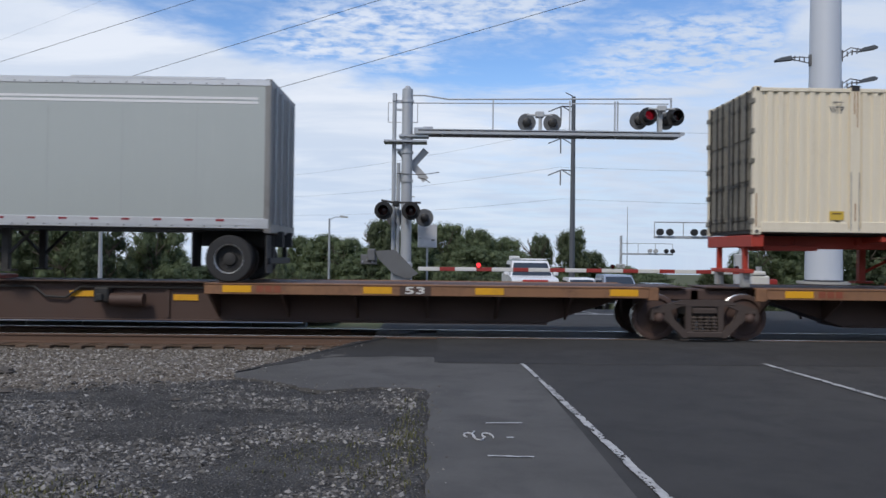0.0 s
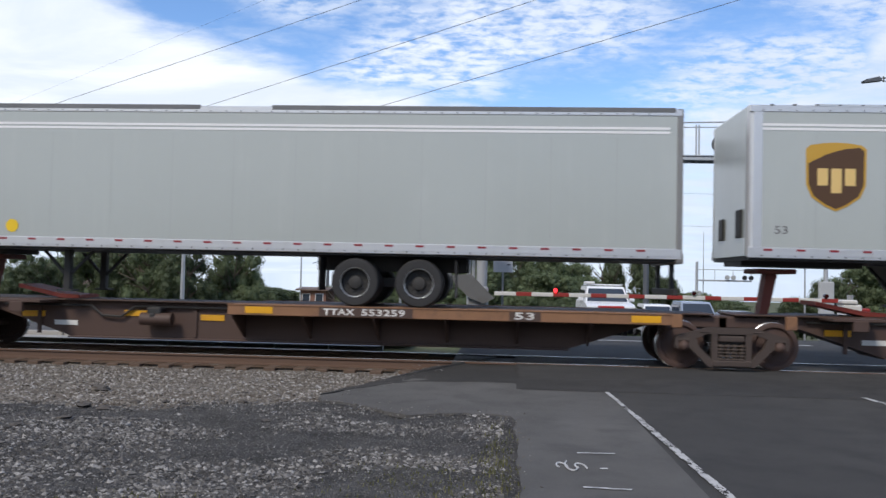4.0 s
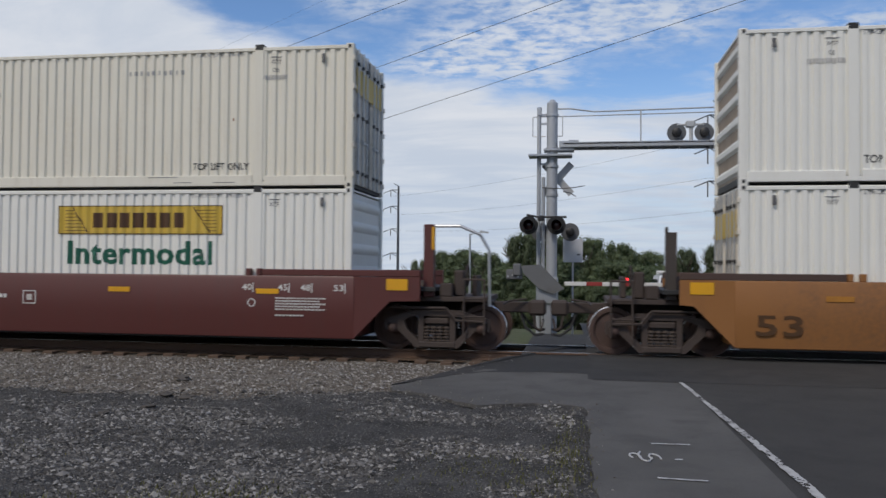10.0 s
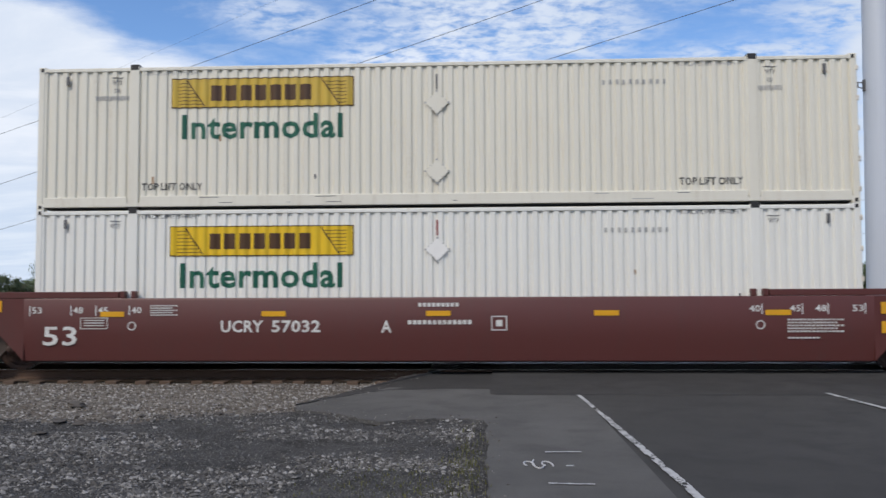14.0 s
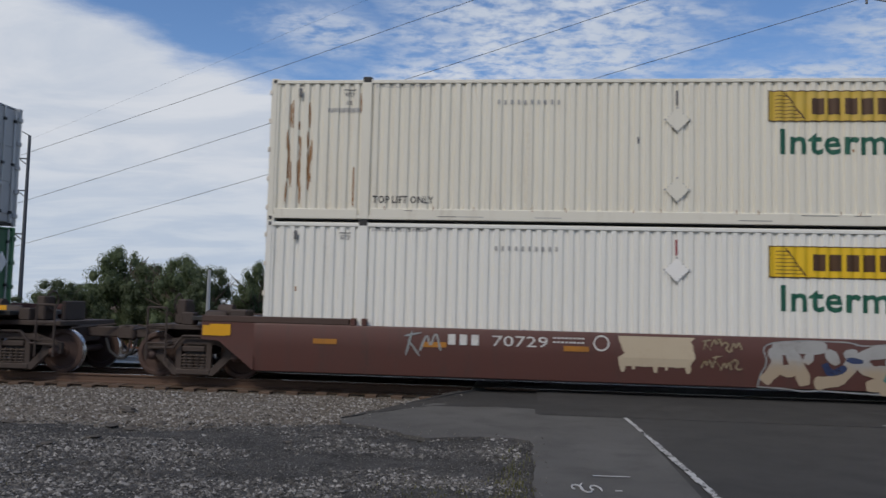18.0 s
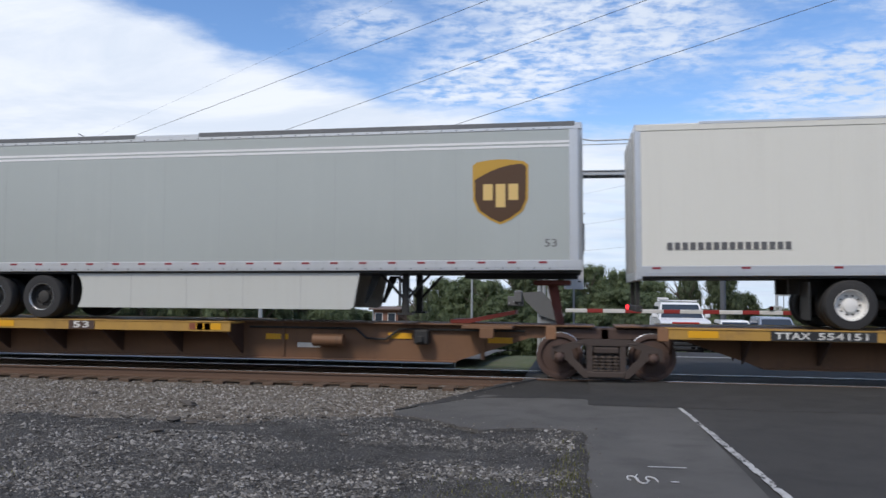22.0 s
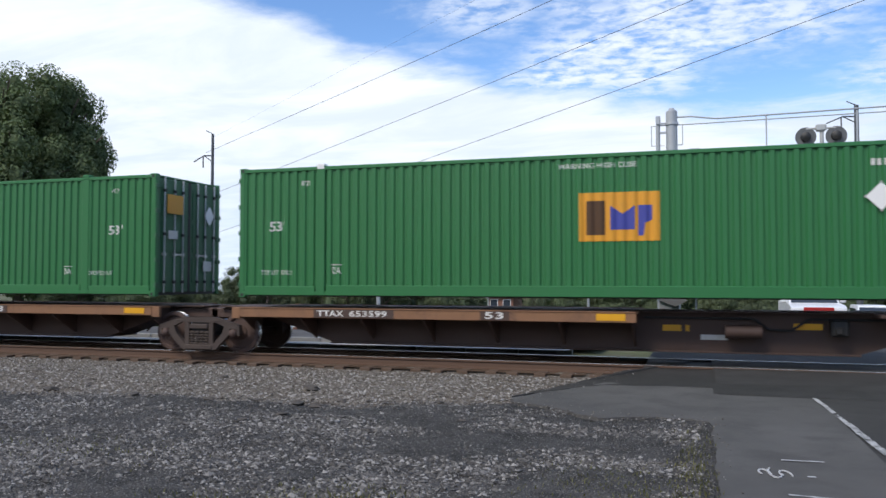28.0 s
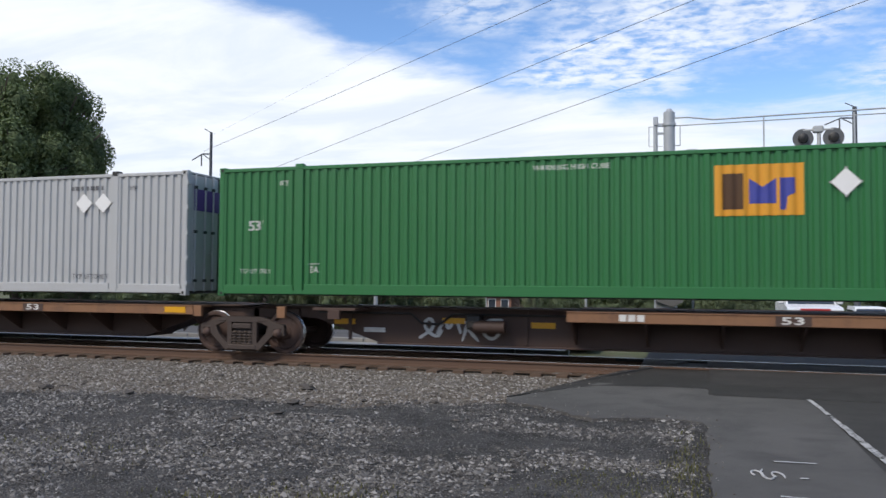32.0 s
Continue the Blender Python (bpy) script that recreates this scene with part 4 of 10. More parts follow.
    lamp_pair(ob, 3.18, y, 5.46, 0.37, "far", (LENSDARK, LENSDARK))
    lamp_pair(ob, 6.65, y - 0.18, 5.65, 0.39, "near", (LENSDIM, LENSDARK))
    lamp_pair(ob, 6.46, y + 0.14, 5.58, 0.39, "far", (LENSDARK, LENSDARK))
    # crossbuck, seen from behind
    for a in (-48, 48):
        part("crossbuck_board", Solid().box(-0.58, 0.58, -0.012, 0.012, -0.10, 0.10, 0.004), SHELTERGREY, ob, "weathered back of a crossbuck board", pose(-0.46, y + 0.2 + (0.015 if a > 0 else -0.015), 4.22, 0, a, 0))
    part("cable", Solid().pipe([(-0.9, y - 0.1, 3.94), (-0.3, y - 0.25, 3.90), (0.0, y - 0.3, 3.92), (0.3, y - 0.2, 3.98)], 0.012, 5), LAMPBLACK, ob, "loose black cable")
    part("cable", Solid().pipe([(-0.3, y - 0.2, 3.82), (-0.1, y - 0.2, 3.78), (0.05, y - 0.2, 3.68)], 0.014, 5), LAMPBLACK, ob, "loose black cable")
    # the lower lamps on the mast
    part("lamp_crossarm", Solid().pipe([(-1.32, y - 0.28, 3.16), (-1.0, y - 0.28, 3.10), (-0.2, y - 0.28, 3.10)], 0.03, 8).box(-1.0, -0.82, y - 0.35, y - 0.2, 2.98, 3.14, 0.03), LAMPBLACK, ob, "dark lamp crossarm")
    disc_lamp(ob, -1.25, y - 0.38, 2.86, "near", LENSDARK)
    disc_lamp(ob, -0.48, y - 0.38, 2.86, "near", LENSDARK)
    disc_lamp(ob, -0.10, y + 0.3, 2.70, "far", LENSDARK)
    disc_lamp(ob, -0.95, y + 0.3, 2.70, "far", LENSDARK)
    # gate machine, counterweight and arm
    part("foundation", Solid().box(-1.1, -0.1, y - 0.4, y + 0.4, g - 0.1, g + 0.12, 0.03), CONCRETE, ob)
    part("gate_machine", Solid().box(-1.02, -0.42, y - 0.62, y - 0.30, 0.65, 1.42, 0.05), GALV, ob, "grey gate machine box")
    part("machine_post", Solid().box(-0.8, -0.6, y - 0.55, y - 0.40, g, 0.7, 0.02), GALV, ob)
    part("counterweight", Solid().prism([(-1.45, 1.72), (-0.90, 1.76), (-0.25, 1.10), (-0.55, 0.95), (-0.95, 1.10), (-1.36, 1.50)], y - 0.72, y - 0.64), COUNTER, ob, "grey counterweight arm")
    part("counterweight_plate", Solid().box(-1.85, -1.40, y - 0.70, y - 0.66, 1.34, 1.62, 0.02), COUNTER, ob, "mottled grey counterweight plate")
    part("weight_block", Solid().box(-1.66, -1.44, y - 0.78, y - 0.62, 1.44, 1.78, 0.03), COUNTER, ob)
    for k in range(3):
        part("bolt", Solid().tube((-1.8 + 0.14 * k, y - 0.73, 1.42 + 0.05 * (k % 2)), (-1.8 + 0.14 * k, y - 0.70, 1.42 + 0.05 * (k % 2)), 0.03, 6), GALV, ob)
    x, k = -0.25, 0
    while x < 9.0:
        w = 0.60 if k % 2 == 0 else 0.43
        part("gate_arm_segment", Solid().box(x, min(x + w, 9.05), y - 0.56, y - 0.50, 1.18, 1.29, 0.01), GATEWHITE if k % 2 == 0 else GATERED, ob, "white gate arm band" if k % 2 == 0 else "red gate arm band")
        x += w
        k += 1
    for gx, lens in ((1.44, LENSLIT), (5.2, LENSDARK), (8.7, LENSDARK)):
        part("gate_lamp", Solid().tube((gx, y - 0.60, 1.36), (gx, y - 0.48, 1.36), 0.055, 12).box(gx - 0.03, gx + 0.03, y - 0.56, y - 0.50, 1.29, 1.33), lens, ob, "small red gate lamp")
    return ob


def far_gate():
    ob = thing("gate_machine", "white gate machine with a red banded arm root", "crossing gate", pose(9.35, 22.5, -0.45))
    part("post", Solid().tube((0, 0, 0), (0, 0, 1.85), 0.08, 12), GALV, ob)
    part("machine_box", Solid().box(-0.28, 0.22, -0.25, 0.2, 0.75, 1.6, 0.04), GATEWHITE, ob, "white machine box")
    part("red_band", Solid().box(0.22, 0.46, -0.2, 0.16, 0.9, 1.5, 0.03), GATERED, ob, "red painted counterweight")
    part("cap", Solid().box(-0.3, 0.1, -0.27, 0.22, 1.6, 1.72, 0.03), GATEWHITE, ob)


def plain_sign():
    ob = thing("road_sign", "plain white back of a road sign on a thin post", "sign", pose(-0.02, 24.2, -0.5))
    part("post", Solid().box(-0.03, 0.03, 0.01, 0.06, 0, 3.02), GALV, ob)
    part("sign_plate", Solid().box(-0.29, 0.29, -0.02, 0.005, 2.34, 3.04, 0.01), SIGNWHITE, ob)
    part("sign_mark", Solid().box(0.12, 0.22, -0.026, -0.02, 2.55, 2.59), GREYINK, ob)


def small_cantilever(name_at, mast_x, arm_x, z_arm, rail, top, pairs, y, g, r=0.13):
    ob = thing("crossing_signal", "distant steel cantilever signal with black lamps", "railway signal", pose(*name_at))
    part("mast", Solid().tube((mast_x, y, g), (mast_x, y, top), r, 12), POLESTEEL, ob)
    a, b = sorted((mast_x, arm_x))
    part("arm_beam", Solid().box(a, b, y - 0.2, y + 0.2, z_arm - 0.1, z_arm + 0.06, 0.02), POLESTEEL, ob)
    part("upper_rail", Solid().tube((a, y, z_arm + rail), (b, y, z_arm + rail), 0.035, 6), POLESTEEL, ob)
    for k in range(4):
        x = a + (b - a) * k / 3
        part("rail_post", Solid().tube((x, y, z_arm), (x, y, z_arm + rail), 0.03, 6), POLESTEEL, ob)
    for x, half, kind in pairs:
        for q in (-1, 1):
            part("lamp_disc", Solid().turned([(0.0, 0.03), (0.21, 0.03), (0.21, -0.2), (0.0, -0.2)], (x + q * half, y - 0.25, z_arm + 0.28), "y", 18), kind, ob, "round signal lamp")
    part("low_lamp", Solid().box(mast_x - 0.55, mast_x - 0.1, y - 0.35, y - 0.15, g + 2.3, g + 2.75, 0.05), SHELTERGREY, ob)
    part("low_lamp", Solid().box(mast_x + 0.1, mast_x + 0.55, y - 0.35, y - 0.15, g + 2.3, g + 2.75, 0.05), LAMPBLACK, ob)
    part("cabinet", Solid().box(mast_x - 0.5, mast_x + 0.35, y - 0.4, y - 0.1, g + 0.5, z_arm - 1.0, 0.05), SHELTERGREY, ob, "grey cabinet on the mast")
    return ob


crossing_signal()
far_gate()
plain_sign()
small_cantilever((0, 0, 0), 19.1, 13.75, 2.86, 0.9, 4.3, ((14.3, 0.30, LAMPBLACK), (16.4, 0.30, LAMPBLACK)), 49.0, -2.1)
small_cantilever((0, 0, 0), 18.3, 23.3, 1.88, 1.0, 3.6, ((21.3, 0.28, SHELTERGREY), (22.9, 0.30, LAMPBLACK)), 77.0, -3.75)


def antenna(x, y, g, top, r=0.05):
    ob = thing("antenna_mast", "thin grey antenna mast beside a signal", "antenna", pose(x, y, g))
    part("pole", Solid().tube((0, 0, 0), (0, 0, top - g), r, 8, r * 0.5), GALV, ob)
    part("guy_clamp", Solid().box(-0.12, 0.12, -0.1, 0.1, 0.0, 0.3), GALV, ob)


antenna(17.9, 49.0, -2.2, 7.6, 0.06)
antenna(18.9, 77.0, -3.75, 6.4, 0.06)


# -- poles and wires --
def monopole():
    g = -1.6
    ob = thing("transmission_pole", "huge pale grey steel transmission pole on a dark pier", "utility pole", pose(19.3, 39, g))
    part("shaft", Solid().turned([(0.88, 0.9), (0.74, 12.0), (0.55, 29.8), (0.0, 29.82)], (0, 0, 0), "z", 12), PALEPOLE, ob, "tapered pale steel shaft")
    part("pier", Solid().turned([(0.0, 2.36), (0.86, 2.2), (1.15, 1.95), (1.2, 0.0)], (0, 0, 0), "z", 16), LAMPBLACK, ob, "dark conical pier")
    part("base_flange", Solid().turned([(0.88, 2.0), (1.22, 2.0), (1.22, 2.12), (0.88, 2.12)], (0, 0, 0), "z", 16), CONCRETE, ob)
    for q, z, tip in ((-1, 12.96, 12.93), (1, 13.2, 13.63), (1, 11.67, 12.1)):
        e = 0.80 if q > 0 else 0.74
        mid, end = z + (tip - z) * 0.55, (z + tip) / 2 + (0.08 if q > 0 else 0.10)
        part("lamp_bracket", Solid().box(*sorted((q * (e - 0.08), q * (e + 0.05))), -0.09, 0.09, z - 0.28, z + 0.28, 0.015), GREYINK, ob, "upright bracket plate")
        for h in (-0.15, 0.13):
            part("lamp_arm", Solid().pipe([(q * e, 0, z + h), (q * (e + 0.45), 0, mid + 0.08 + h * 0.75), (q * (e + 0.95), 0, end + h * 0.35)], 0.028, 6), GREYINK, ob, "curved arm tube")
        for k in range(3):
            u = 0.28 + 0.25 * k
            part("lamp_tie", Solid().box(*sorted((q * (e + 0.95 * u), q * (e + 0.95 * u + 0.05))), -0.02, 0.02, z + (end - z) * u - 0.11, z + (end - z) * u + 0.15), GREYINK, ob)
        part("lamp_head", Solid().prism([(q * (e + 0.88), end - 0.09), (q * (e + 1.02), end + 0.10), (q * (e + 1.55), tip + 0.10), (q * (e + 1.74), tip + 0.02), (q * (e + 1.70), tip - 0.07)], -0.16, 0.16), DARKPOLE, ob, "flat dark grey street lamp head")
    for i, z in enumerate((18.05, 21.45, 24.75)):
        part("arm", Solid().tube((-0.6, 0, z - 0.2), (-3.3, 0, z + 0.3), 0.09, 8, 0.06), PALEPOLE, ob)
        part("insulator", Solid().tube((-3.3, 0, z + 0.3), (-3.3, 0, z - 0.0), 0.06, 8), GREYINK, ob)


def transmission(x, y, g, top, arms, reach, label, r=0.28, drop=1.0):
    ob = thing("transmission_pole", label, "utility pole", pose(x, y, g))
    part("shaft", Solid().tube((0, 0, 0), (0, 0, top - g), r, 12, r * 0.62), DARKPOLE, ob)
    for z in arms:
        h = z - g
        part("arm", Solid().tube((0, 0, h), (-reach * 0.45, 0, h + 0.05), 0.06, 6).tube((-reach * 0.45, 0, h + 0.05), (-reach, 0, h - 0.45), 0.05, 6).tube((0, 0, h - 0.55), (-reach * 0.45, 0, h + 0.05), 0.045, 6), DARKPOLE, ob, "bent bracket arm")
        part("insulator", Solid().tube((-reach * 0.5, 0, h), (-reach * 0.5, 0, h - drop), 0.06, 8), GREYINK, ob, "hanging insulator")
    part("peak", Solid().tube((0, 0, top - g), (-0.7, 0, top - g + 0.35), 0.04, 6), DARKPOLE, ob)
    return ob


monopole()
transmission(12.35, 70, -3.6, 15.6, (14.7, 11.9, 9.1), 2.2, "slim dark steel transmission pole with bracket arms", 0.27, 1.3)
transmission(-40.1, 60, -2.9, 14.4, (12.5, 9.9, 6.4), 1.9, "dark transmission pole with three bracket arms", 0.19)
transmission(-24.2, 110, -3.7, 13.1, (12.5, 10.2, 7.0, 3.6), 2.2, "dark transmission pole far beyond the trees", 0.22, 0.9)


def wire(p, q, sag, r=0.018, n=24):
    s = Solid()
    pts = []
    for i in range(n + 1):
        u = i / n
        pts.append((p[0] + (q[0] - p[0]) * u, p[1] + (q[1] - p[1]) * u, p[2] + (q[2] - p[2]) * u - 4 * sag * u * (1 - u)))
    v, f, k = [], [], 5
    for p3 in pts:
        for j in range(k):
            a = 2 * math.pi * j / k
            v.append((p3[0], p3[1] + r * math.cos(a), p3[2] + r * math.sin(a)))
    for i in range(n):
        for j in range(k):
            f.append((i * k + j, i * k + (j + 1) % k, (i + 1) * k + (j + 1) % k, (i + 1) * k + j))
    s.add(v, f)
    return tagged(new("overhead_wire", s.mesh("overhead_wire", WIRE)), "thin dark overhead power wire", "wire", "overhead wires")


for z0, z1 in ((5.4, 16.75), (8.9, 20.15), (12.8, 23.45)):
    wire((-40.8, 60, z0), (15.9, 39, z1), 0.15)
wire((-40.1, 60, 14.1), (18.7, 39, 28.3), 0.15, 0.005)
for z in (12.7, 9.4, 6.6):
    wire((11.2, 70, z), (-24.9, 110, z * 0.8 + 1.5), 0.6, 0.009)
    wire((11.2, 70, z), (120.0, 60, z + 4.0), 2.0, 0.010)


def street_lamp(x, y, g, top, heads):
    ob = thing("street_lamp", "pale street lamp post beyond the track", "street lamp", pose(x, y, g), "street lamps")
    h = top - g
    part("post", Solid().tube((0, 0, 0), (0, 0, h), 0.11, 10, 0.07), GALV, ob)
    for q in heads:
        part("lamp_arm", Solid().pipe([(0, 0, h - 0.1), (q * 0.45, 0, h + 0.12), (q * 0.8, 0, h + 0.12)], 0.035, 6), GALV, ob)
        part("lamp_head", Solid().prism([(q * 0.7, h + 0.10), (q * 0.85, h + 0.25), (q * 1.45, h + 0.16), (q * 1.45, h + 0.04)], -0.16, 0.16), SHELTERGREY, ob)


street_lamp(-24.2, 95, -3.7, 8.4, (-1, 1))
street_lamp(-7.9, 62, -3.0, 4.3, (1,))
street_lamp(-3.8, 105, -3.7, 9.0, (1,))
street_lamp(-13.9, 34, -0.8, 2.9, ())


# -- road vehicles waiting beyond the gate --
CARRED = surface("red_car_paint", (0.36, 0.022, 0.018), 0.3, dirty=0.1, relief=0.0)


def vehicle(name, label, category, x, y, paint, wide=1.9, high=1.75, long=4.8, bonnet=1.0, rack=False, turn=0, front=None):
    """A car facing the crossing: body, cabin, windscreen, grille, lamps, mirrors, wheels."""
    ob = thing(name, label, category, pose(x, y, fall(y) - 0.03, 0, 0, turn), "waiting vehicles")
    w = wide / 2
    part("body", Solid().prism([(0.05, 0.35), (0.0, 0.6), (0.04, bonnet - 0.08), (0.25, bonnet), (1.35, bonnet + 0.08), (long - 0.1, bonnet + 0.08), (long, 0.9), (long - 0.05, 0.35)], -w, w, "x"), paint, ob, "painted body")
    roof = [(-w + 0.06, bonnet + 0.06), (w - 0.06, bonnet + 0.06), (w - 0.20, high), (-w + 0.20, high)]
    s = Solid()
    a, b = 1.2, 1.95
    v = [(px, a, pz) if pz < high else (px, b, pz) for px, pz in roof] + [(px, long - 0.15, pz) if pz < high else (px, long - 0.6, pz) for px, pz in roof]
    s.add(v, [(0, 1, 2, 3), (7, 6, 5, 4), (0, 4, 5, 1), (1, 5, 6, 2), (2, 6, 7, 3), (3, 7, 4, 0)])
    cabin = part("cabin", s, paint, ob)
    g = Solid()
    lerp = lambda u: (a - 0.012 + (b - a) * u, bonnet + 0.06 + (high - bonnet - 0.06) * u)
    (y0, z0), (y1, z1) = lerp(0.05), lerp(0.88)
    g.add([(-w + 0.13, y0, z0), (w - 0.13, y0, z0), (w - 0.25, y1, z1), (-w + 0.25, y1, z1)], [(0, 1, 2, 3)])
    part("windscreen", g, CARGLASS, cabin, "dark raked windscreen")
    for q in (-1, 1):
        part("headlamp", Solid().box(*sorted((q * (w - 0.05), q * (w - 0.42))), -0.015, 0.1, bonnet - 0.30, bonnet - 0.12, 0.03), LAMPGLASS, ob, "clear headlamp")
        part("mirror", Solid().box(*sorted((q * (w - 0.02), q * (w + 0.20))), 1.45, 1.6, bonnet + 0.08, bonnet + 0.26, 0.04), paint, ob)
        part("side_window", Solid().box(*sorted((q * (w - 0.11), q * (w - 0.09))), 2.0, long - 0.9, bonnet + 0.14, high - 0.16), CARGLASS, cabin)
        for yy in (0.85, long - 0.95):
            tyre = part("wheel", Solid().turned([(0.2, -0.1), (0.34, -0.1), (0.35, 0.0), (0.34, 0.1), (0.2, 0.1)], (q * (w - 0.08), yy, 0.35), "x", 20), RUBBER, ob, "black tyre")
            part("rim", Solid().turned([(0.0, q * 0.09), (0.2, q * 0.08), (0.2, -q * 0.05)], (q * (w - 0.08), yy, 0.35), "x", 16), RIM, tyre)
    part("grille", Solid().box(-w + 0.45, w - 0.45, -0.02, 0.08, bonnet - 0.34, bonnet - (0.05 if front else 0.12), 0.02), front or LAMPBLACK, ob, "red front panel" if front else "dark grille")
    part("bumper", Solid().box(-w + 0.02, w - 0.02, -0.08, 0.2, 0.38, 0.58, 0.05), LAMPBLACK, ob)
    if rack:
        for q in (-1, 1):
            part("roof_rail", Solid().box(*sorted((q * (w - 0.26), q * (w - 0.30))), 2.1, long - 0.8, high + 0.03, high + 0.07, 0.01), GALV, ob)
        for yy in (2.3, 3.4):
            part("roof_bar", Solid().box(-w + 0.2, w - 0.2, yy, yy + 0.06, high + 0.05, high + 0.10, 0.01), paint, ob)
        part("roof_box", Solid().box(-w + 0.14, -w + 0.56, 2.2, 2.8, high + 0.10, high + 0.21, 0.03), GATEWHITE, ob, "small white box on the roof rack")
    return ob


vehicle("utility_truck", "white utility vehicle with a red front and a roof rack", "car", 4.4, 33.0, CARWHITE, 1.95, 1.93, 4.9, 1.22, True, front=CARRED)
vehicle("car", "silver blue car waiting in the next lane", "car", 10.0, 40.5, CARBLUE, 1.85, 1.75, 4.6, 1.0)
vehicle("car", "white car waiting behind the utility vehicle", "car", 5.6, 42.0, CARWHITE, 1.85, 1.75, 4.6, 1.05)
vehicle("car", "dark car waiting behind the silver blue car", "car", 9.3, 48.0, CARDARK, 1.85, 1.6, 4.6, 1.0)
vehicle("car", "dark car waiting further back in the queue", "car", 6.6, 51.0, CARDARK, 1.85, 1.7, 4.6, 1.0)
vehicle("car", "white car waiting beside the silver blue car", "car", 8.8, 44.5, CARWHITE, 1.85, 1.8, 4.6, 1.0)
vehicle("car", "dark car parked beside the road", "car", 13.8, 46.0, CARDARK, 1.85, 1.6, 4.6, 1.0)

def lost_building(x, y, wide, deep, wall, ridge, label, roof_mat):
    g = fall(y) - 0.3
    ob = thing("house", label, "house", pose(x, y, g), "far houses")
    h = wall - g
    part("wall", Solid().box(-wide / 2, wide / 2, 0, deep, 0, h), BRICK, ob, "brown red brick wall")
    part("roof", Solid().prism([(-0.5, h), (deep / 2, ridge - g), (deep + 0.5, h), (deep + 0.5, h - 0.15), (-0.5, h - 0.15)], -wide / 2 - 0.4, wide / 2 + 0.4, "x"), roof_mat, ob, "brown shingled roof")
    panes = 3 if wide > 7 else 2
    for k in range(panes):
        xx = -wide / 2 + wide * (k + 0.5) / panes
        w = part("window", Solid().box(xx - 0.5, xx + 0.5, -0.04, 0.06, h - 1.7, h - 0.5), SIGNWHITE, ob, "white framed window")
        part("pane", Solid().box(xx - 0.42, xx + 0.42, -0.055, -0.04, h - 1.62, h - 0.58), CARGLASS, w)


lost_building(-22.7, 95, 3.2, 5.0, -0.15, 0.1, "small brown brick house behind the trees", SHINGLE)
lost_building(-33.5, 62, 7.5, 6.0, -0.7, 0.75, "low house with a brown shingled roof", SHINGLE)

# -- ground beyond the track --
FARPAVE = ground_material("pale_concrete_strip", ((0.30, 0.30, 0.29), (0.36, 0.355, 0.34), (0.24, 0.235, 0.22)), (0.3, 1.5, 30.0), relief=0.2)


def ribbon(name, x0, x1, y0, y1, lift, material, label, kind="structure"):
    n = max(2, int((x1 - x0) / 3))
    xs = [x0 + (x1 - x0) * i / n for i in range(n + 1)]
    ys = [y0 + (y1 - y0) * i / 4 for i in range(5)]
    return tagged(new(name, sheet(name, xs, ys, lambda x, y: fall(y) + lift, material)), label, kind=kind)


ribbon("pavement_strip", -90, -3.2, 20.7, 21.6, -0.16, FARPAVE, "pale concrete strip beyond the far rail")
for x0 in [-3.2 - 1.5 * (i + 1) for i in range(30)]:
    part("kerb_stone", kept("kerb", lambda: Solid().box(0.01, 1.48, 0, 0.15, -0.3, 0.14, 0.02).mesh("kerb_stone", CONCRETE)), None, bpy.data.objects["pavement_strip"], at=pose(x0, 21.6, -0.2))
ribbon("far_lot", -60, -2.6, 22.0, 40.0, -0.10, OLDASPHALT, "worn pale asphalt lot beyond the track")
ribbon("side_road", -160, 0.2, 55, 63, -0.10, OLDASPHALT, "pale asphalt side road beyond the track")
ribbon("side_lot", 17.2, 60, 28, 48, -0.10, OLDASPHALT, "pale asphalt lot beside the steel pole")


# -- trees --
def leaf_material(name, dark, light):
    m = bpy.data.materials.new(name)
    m.use_nodes = True
    n = Nodes(m.node_tree)
    geo = n.add("NewGeometry")
    tone = n.math("ADD", n.math("MULTIPLY", geo.outputs["Random Per Island"], 0.7), n.math("MULTIPLY", n.noise(n.add("TexCoord").outputs["Object"], 0.5, 3.0), 0.4))
    col = n.mix(tone, dark, light)
    b = n.add("BsdfPrincipled")
    n.put(col, b.inputs["Base Color"])
    b.inputs["Roughness"].default_value = 0.65
    b.inputs["Specular IOR Level"].default_value = 0.25
    tr = n.add("BsdfTranslucent")
    n.put(n.mix(1.0, col, (1.0, 1.15, 0.5), "MULTIPLY"), tr.inputs[0])
    mx = n.add("MixShader")
    mx.inputs[0].default_value = 0.25
    n.put(b.outputs[0], mx.inputs[1])
    n.put(tr.outputs[0], mx.inputs[2])
    n.put(mx.outputs[0], n.add("OutputMaterial").inputs[0])
    return m


# Dark, mid and pale leaf colours are lifted to paint in distant haze.
LEAFDARK = leaf_material("dark_green_leaves", (0.045, 0.058, 0.034), (0.115, 0.145, 0.078))
LEAFMID = leaf_material("green_leaves", (0.060, 0.080, 0.044), (0.150, 0.188, 0.098))
LEAFBIG = leaf_material("broad_green_leaves", (0.062, 0.088, 0.044), (0.160, 0.210, 0.098))
LEAFPALE = leaf_material("grey_green_leaves", (0.095, 0.115, 0.072), (0.20, 0.232, 0.135))


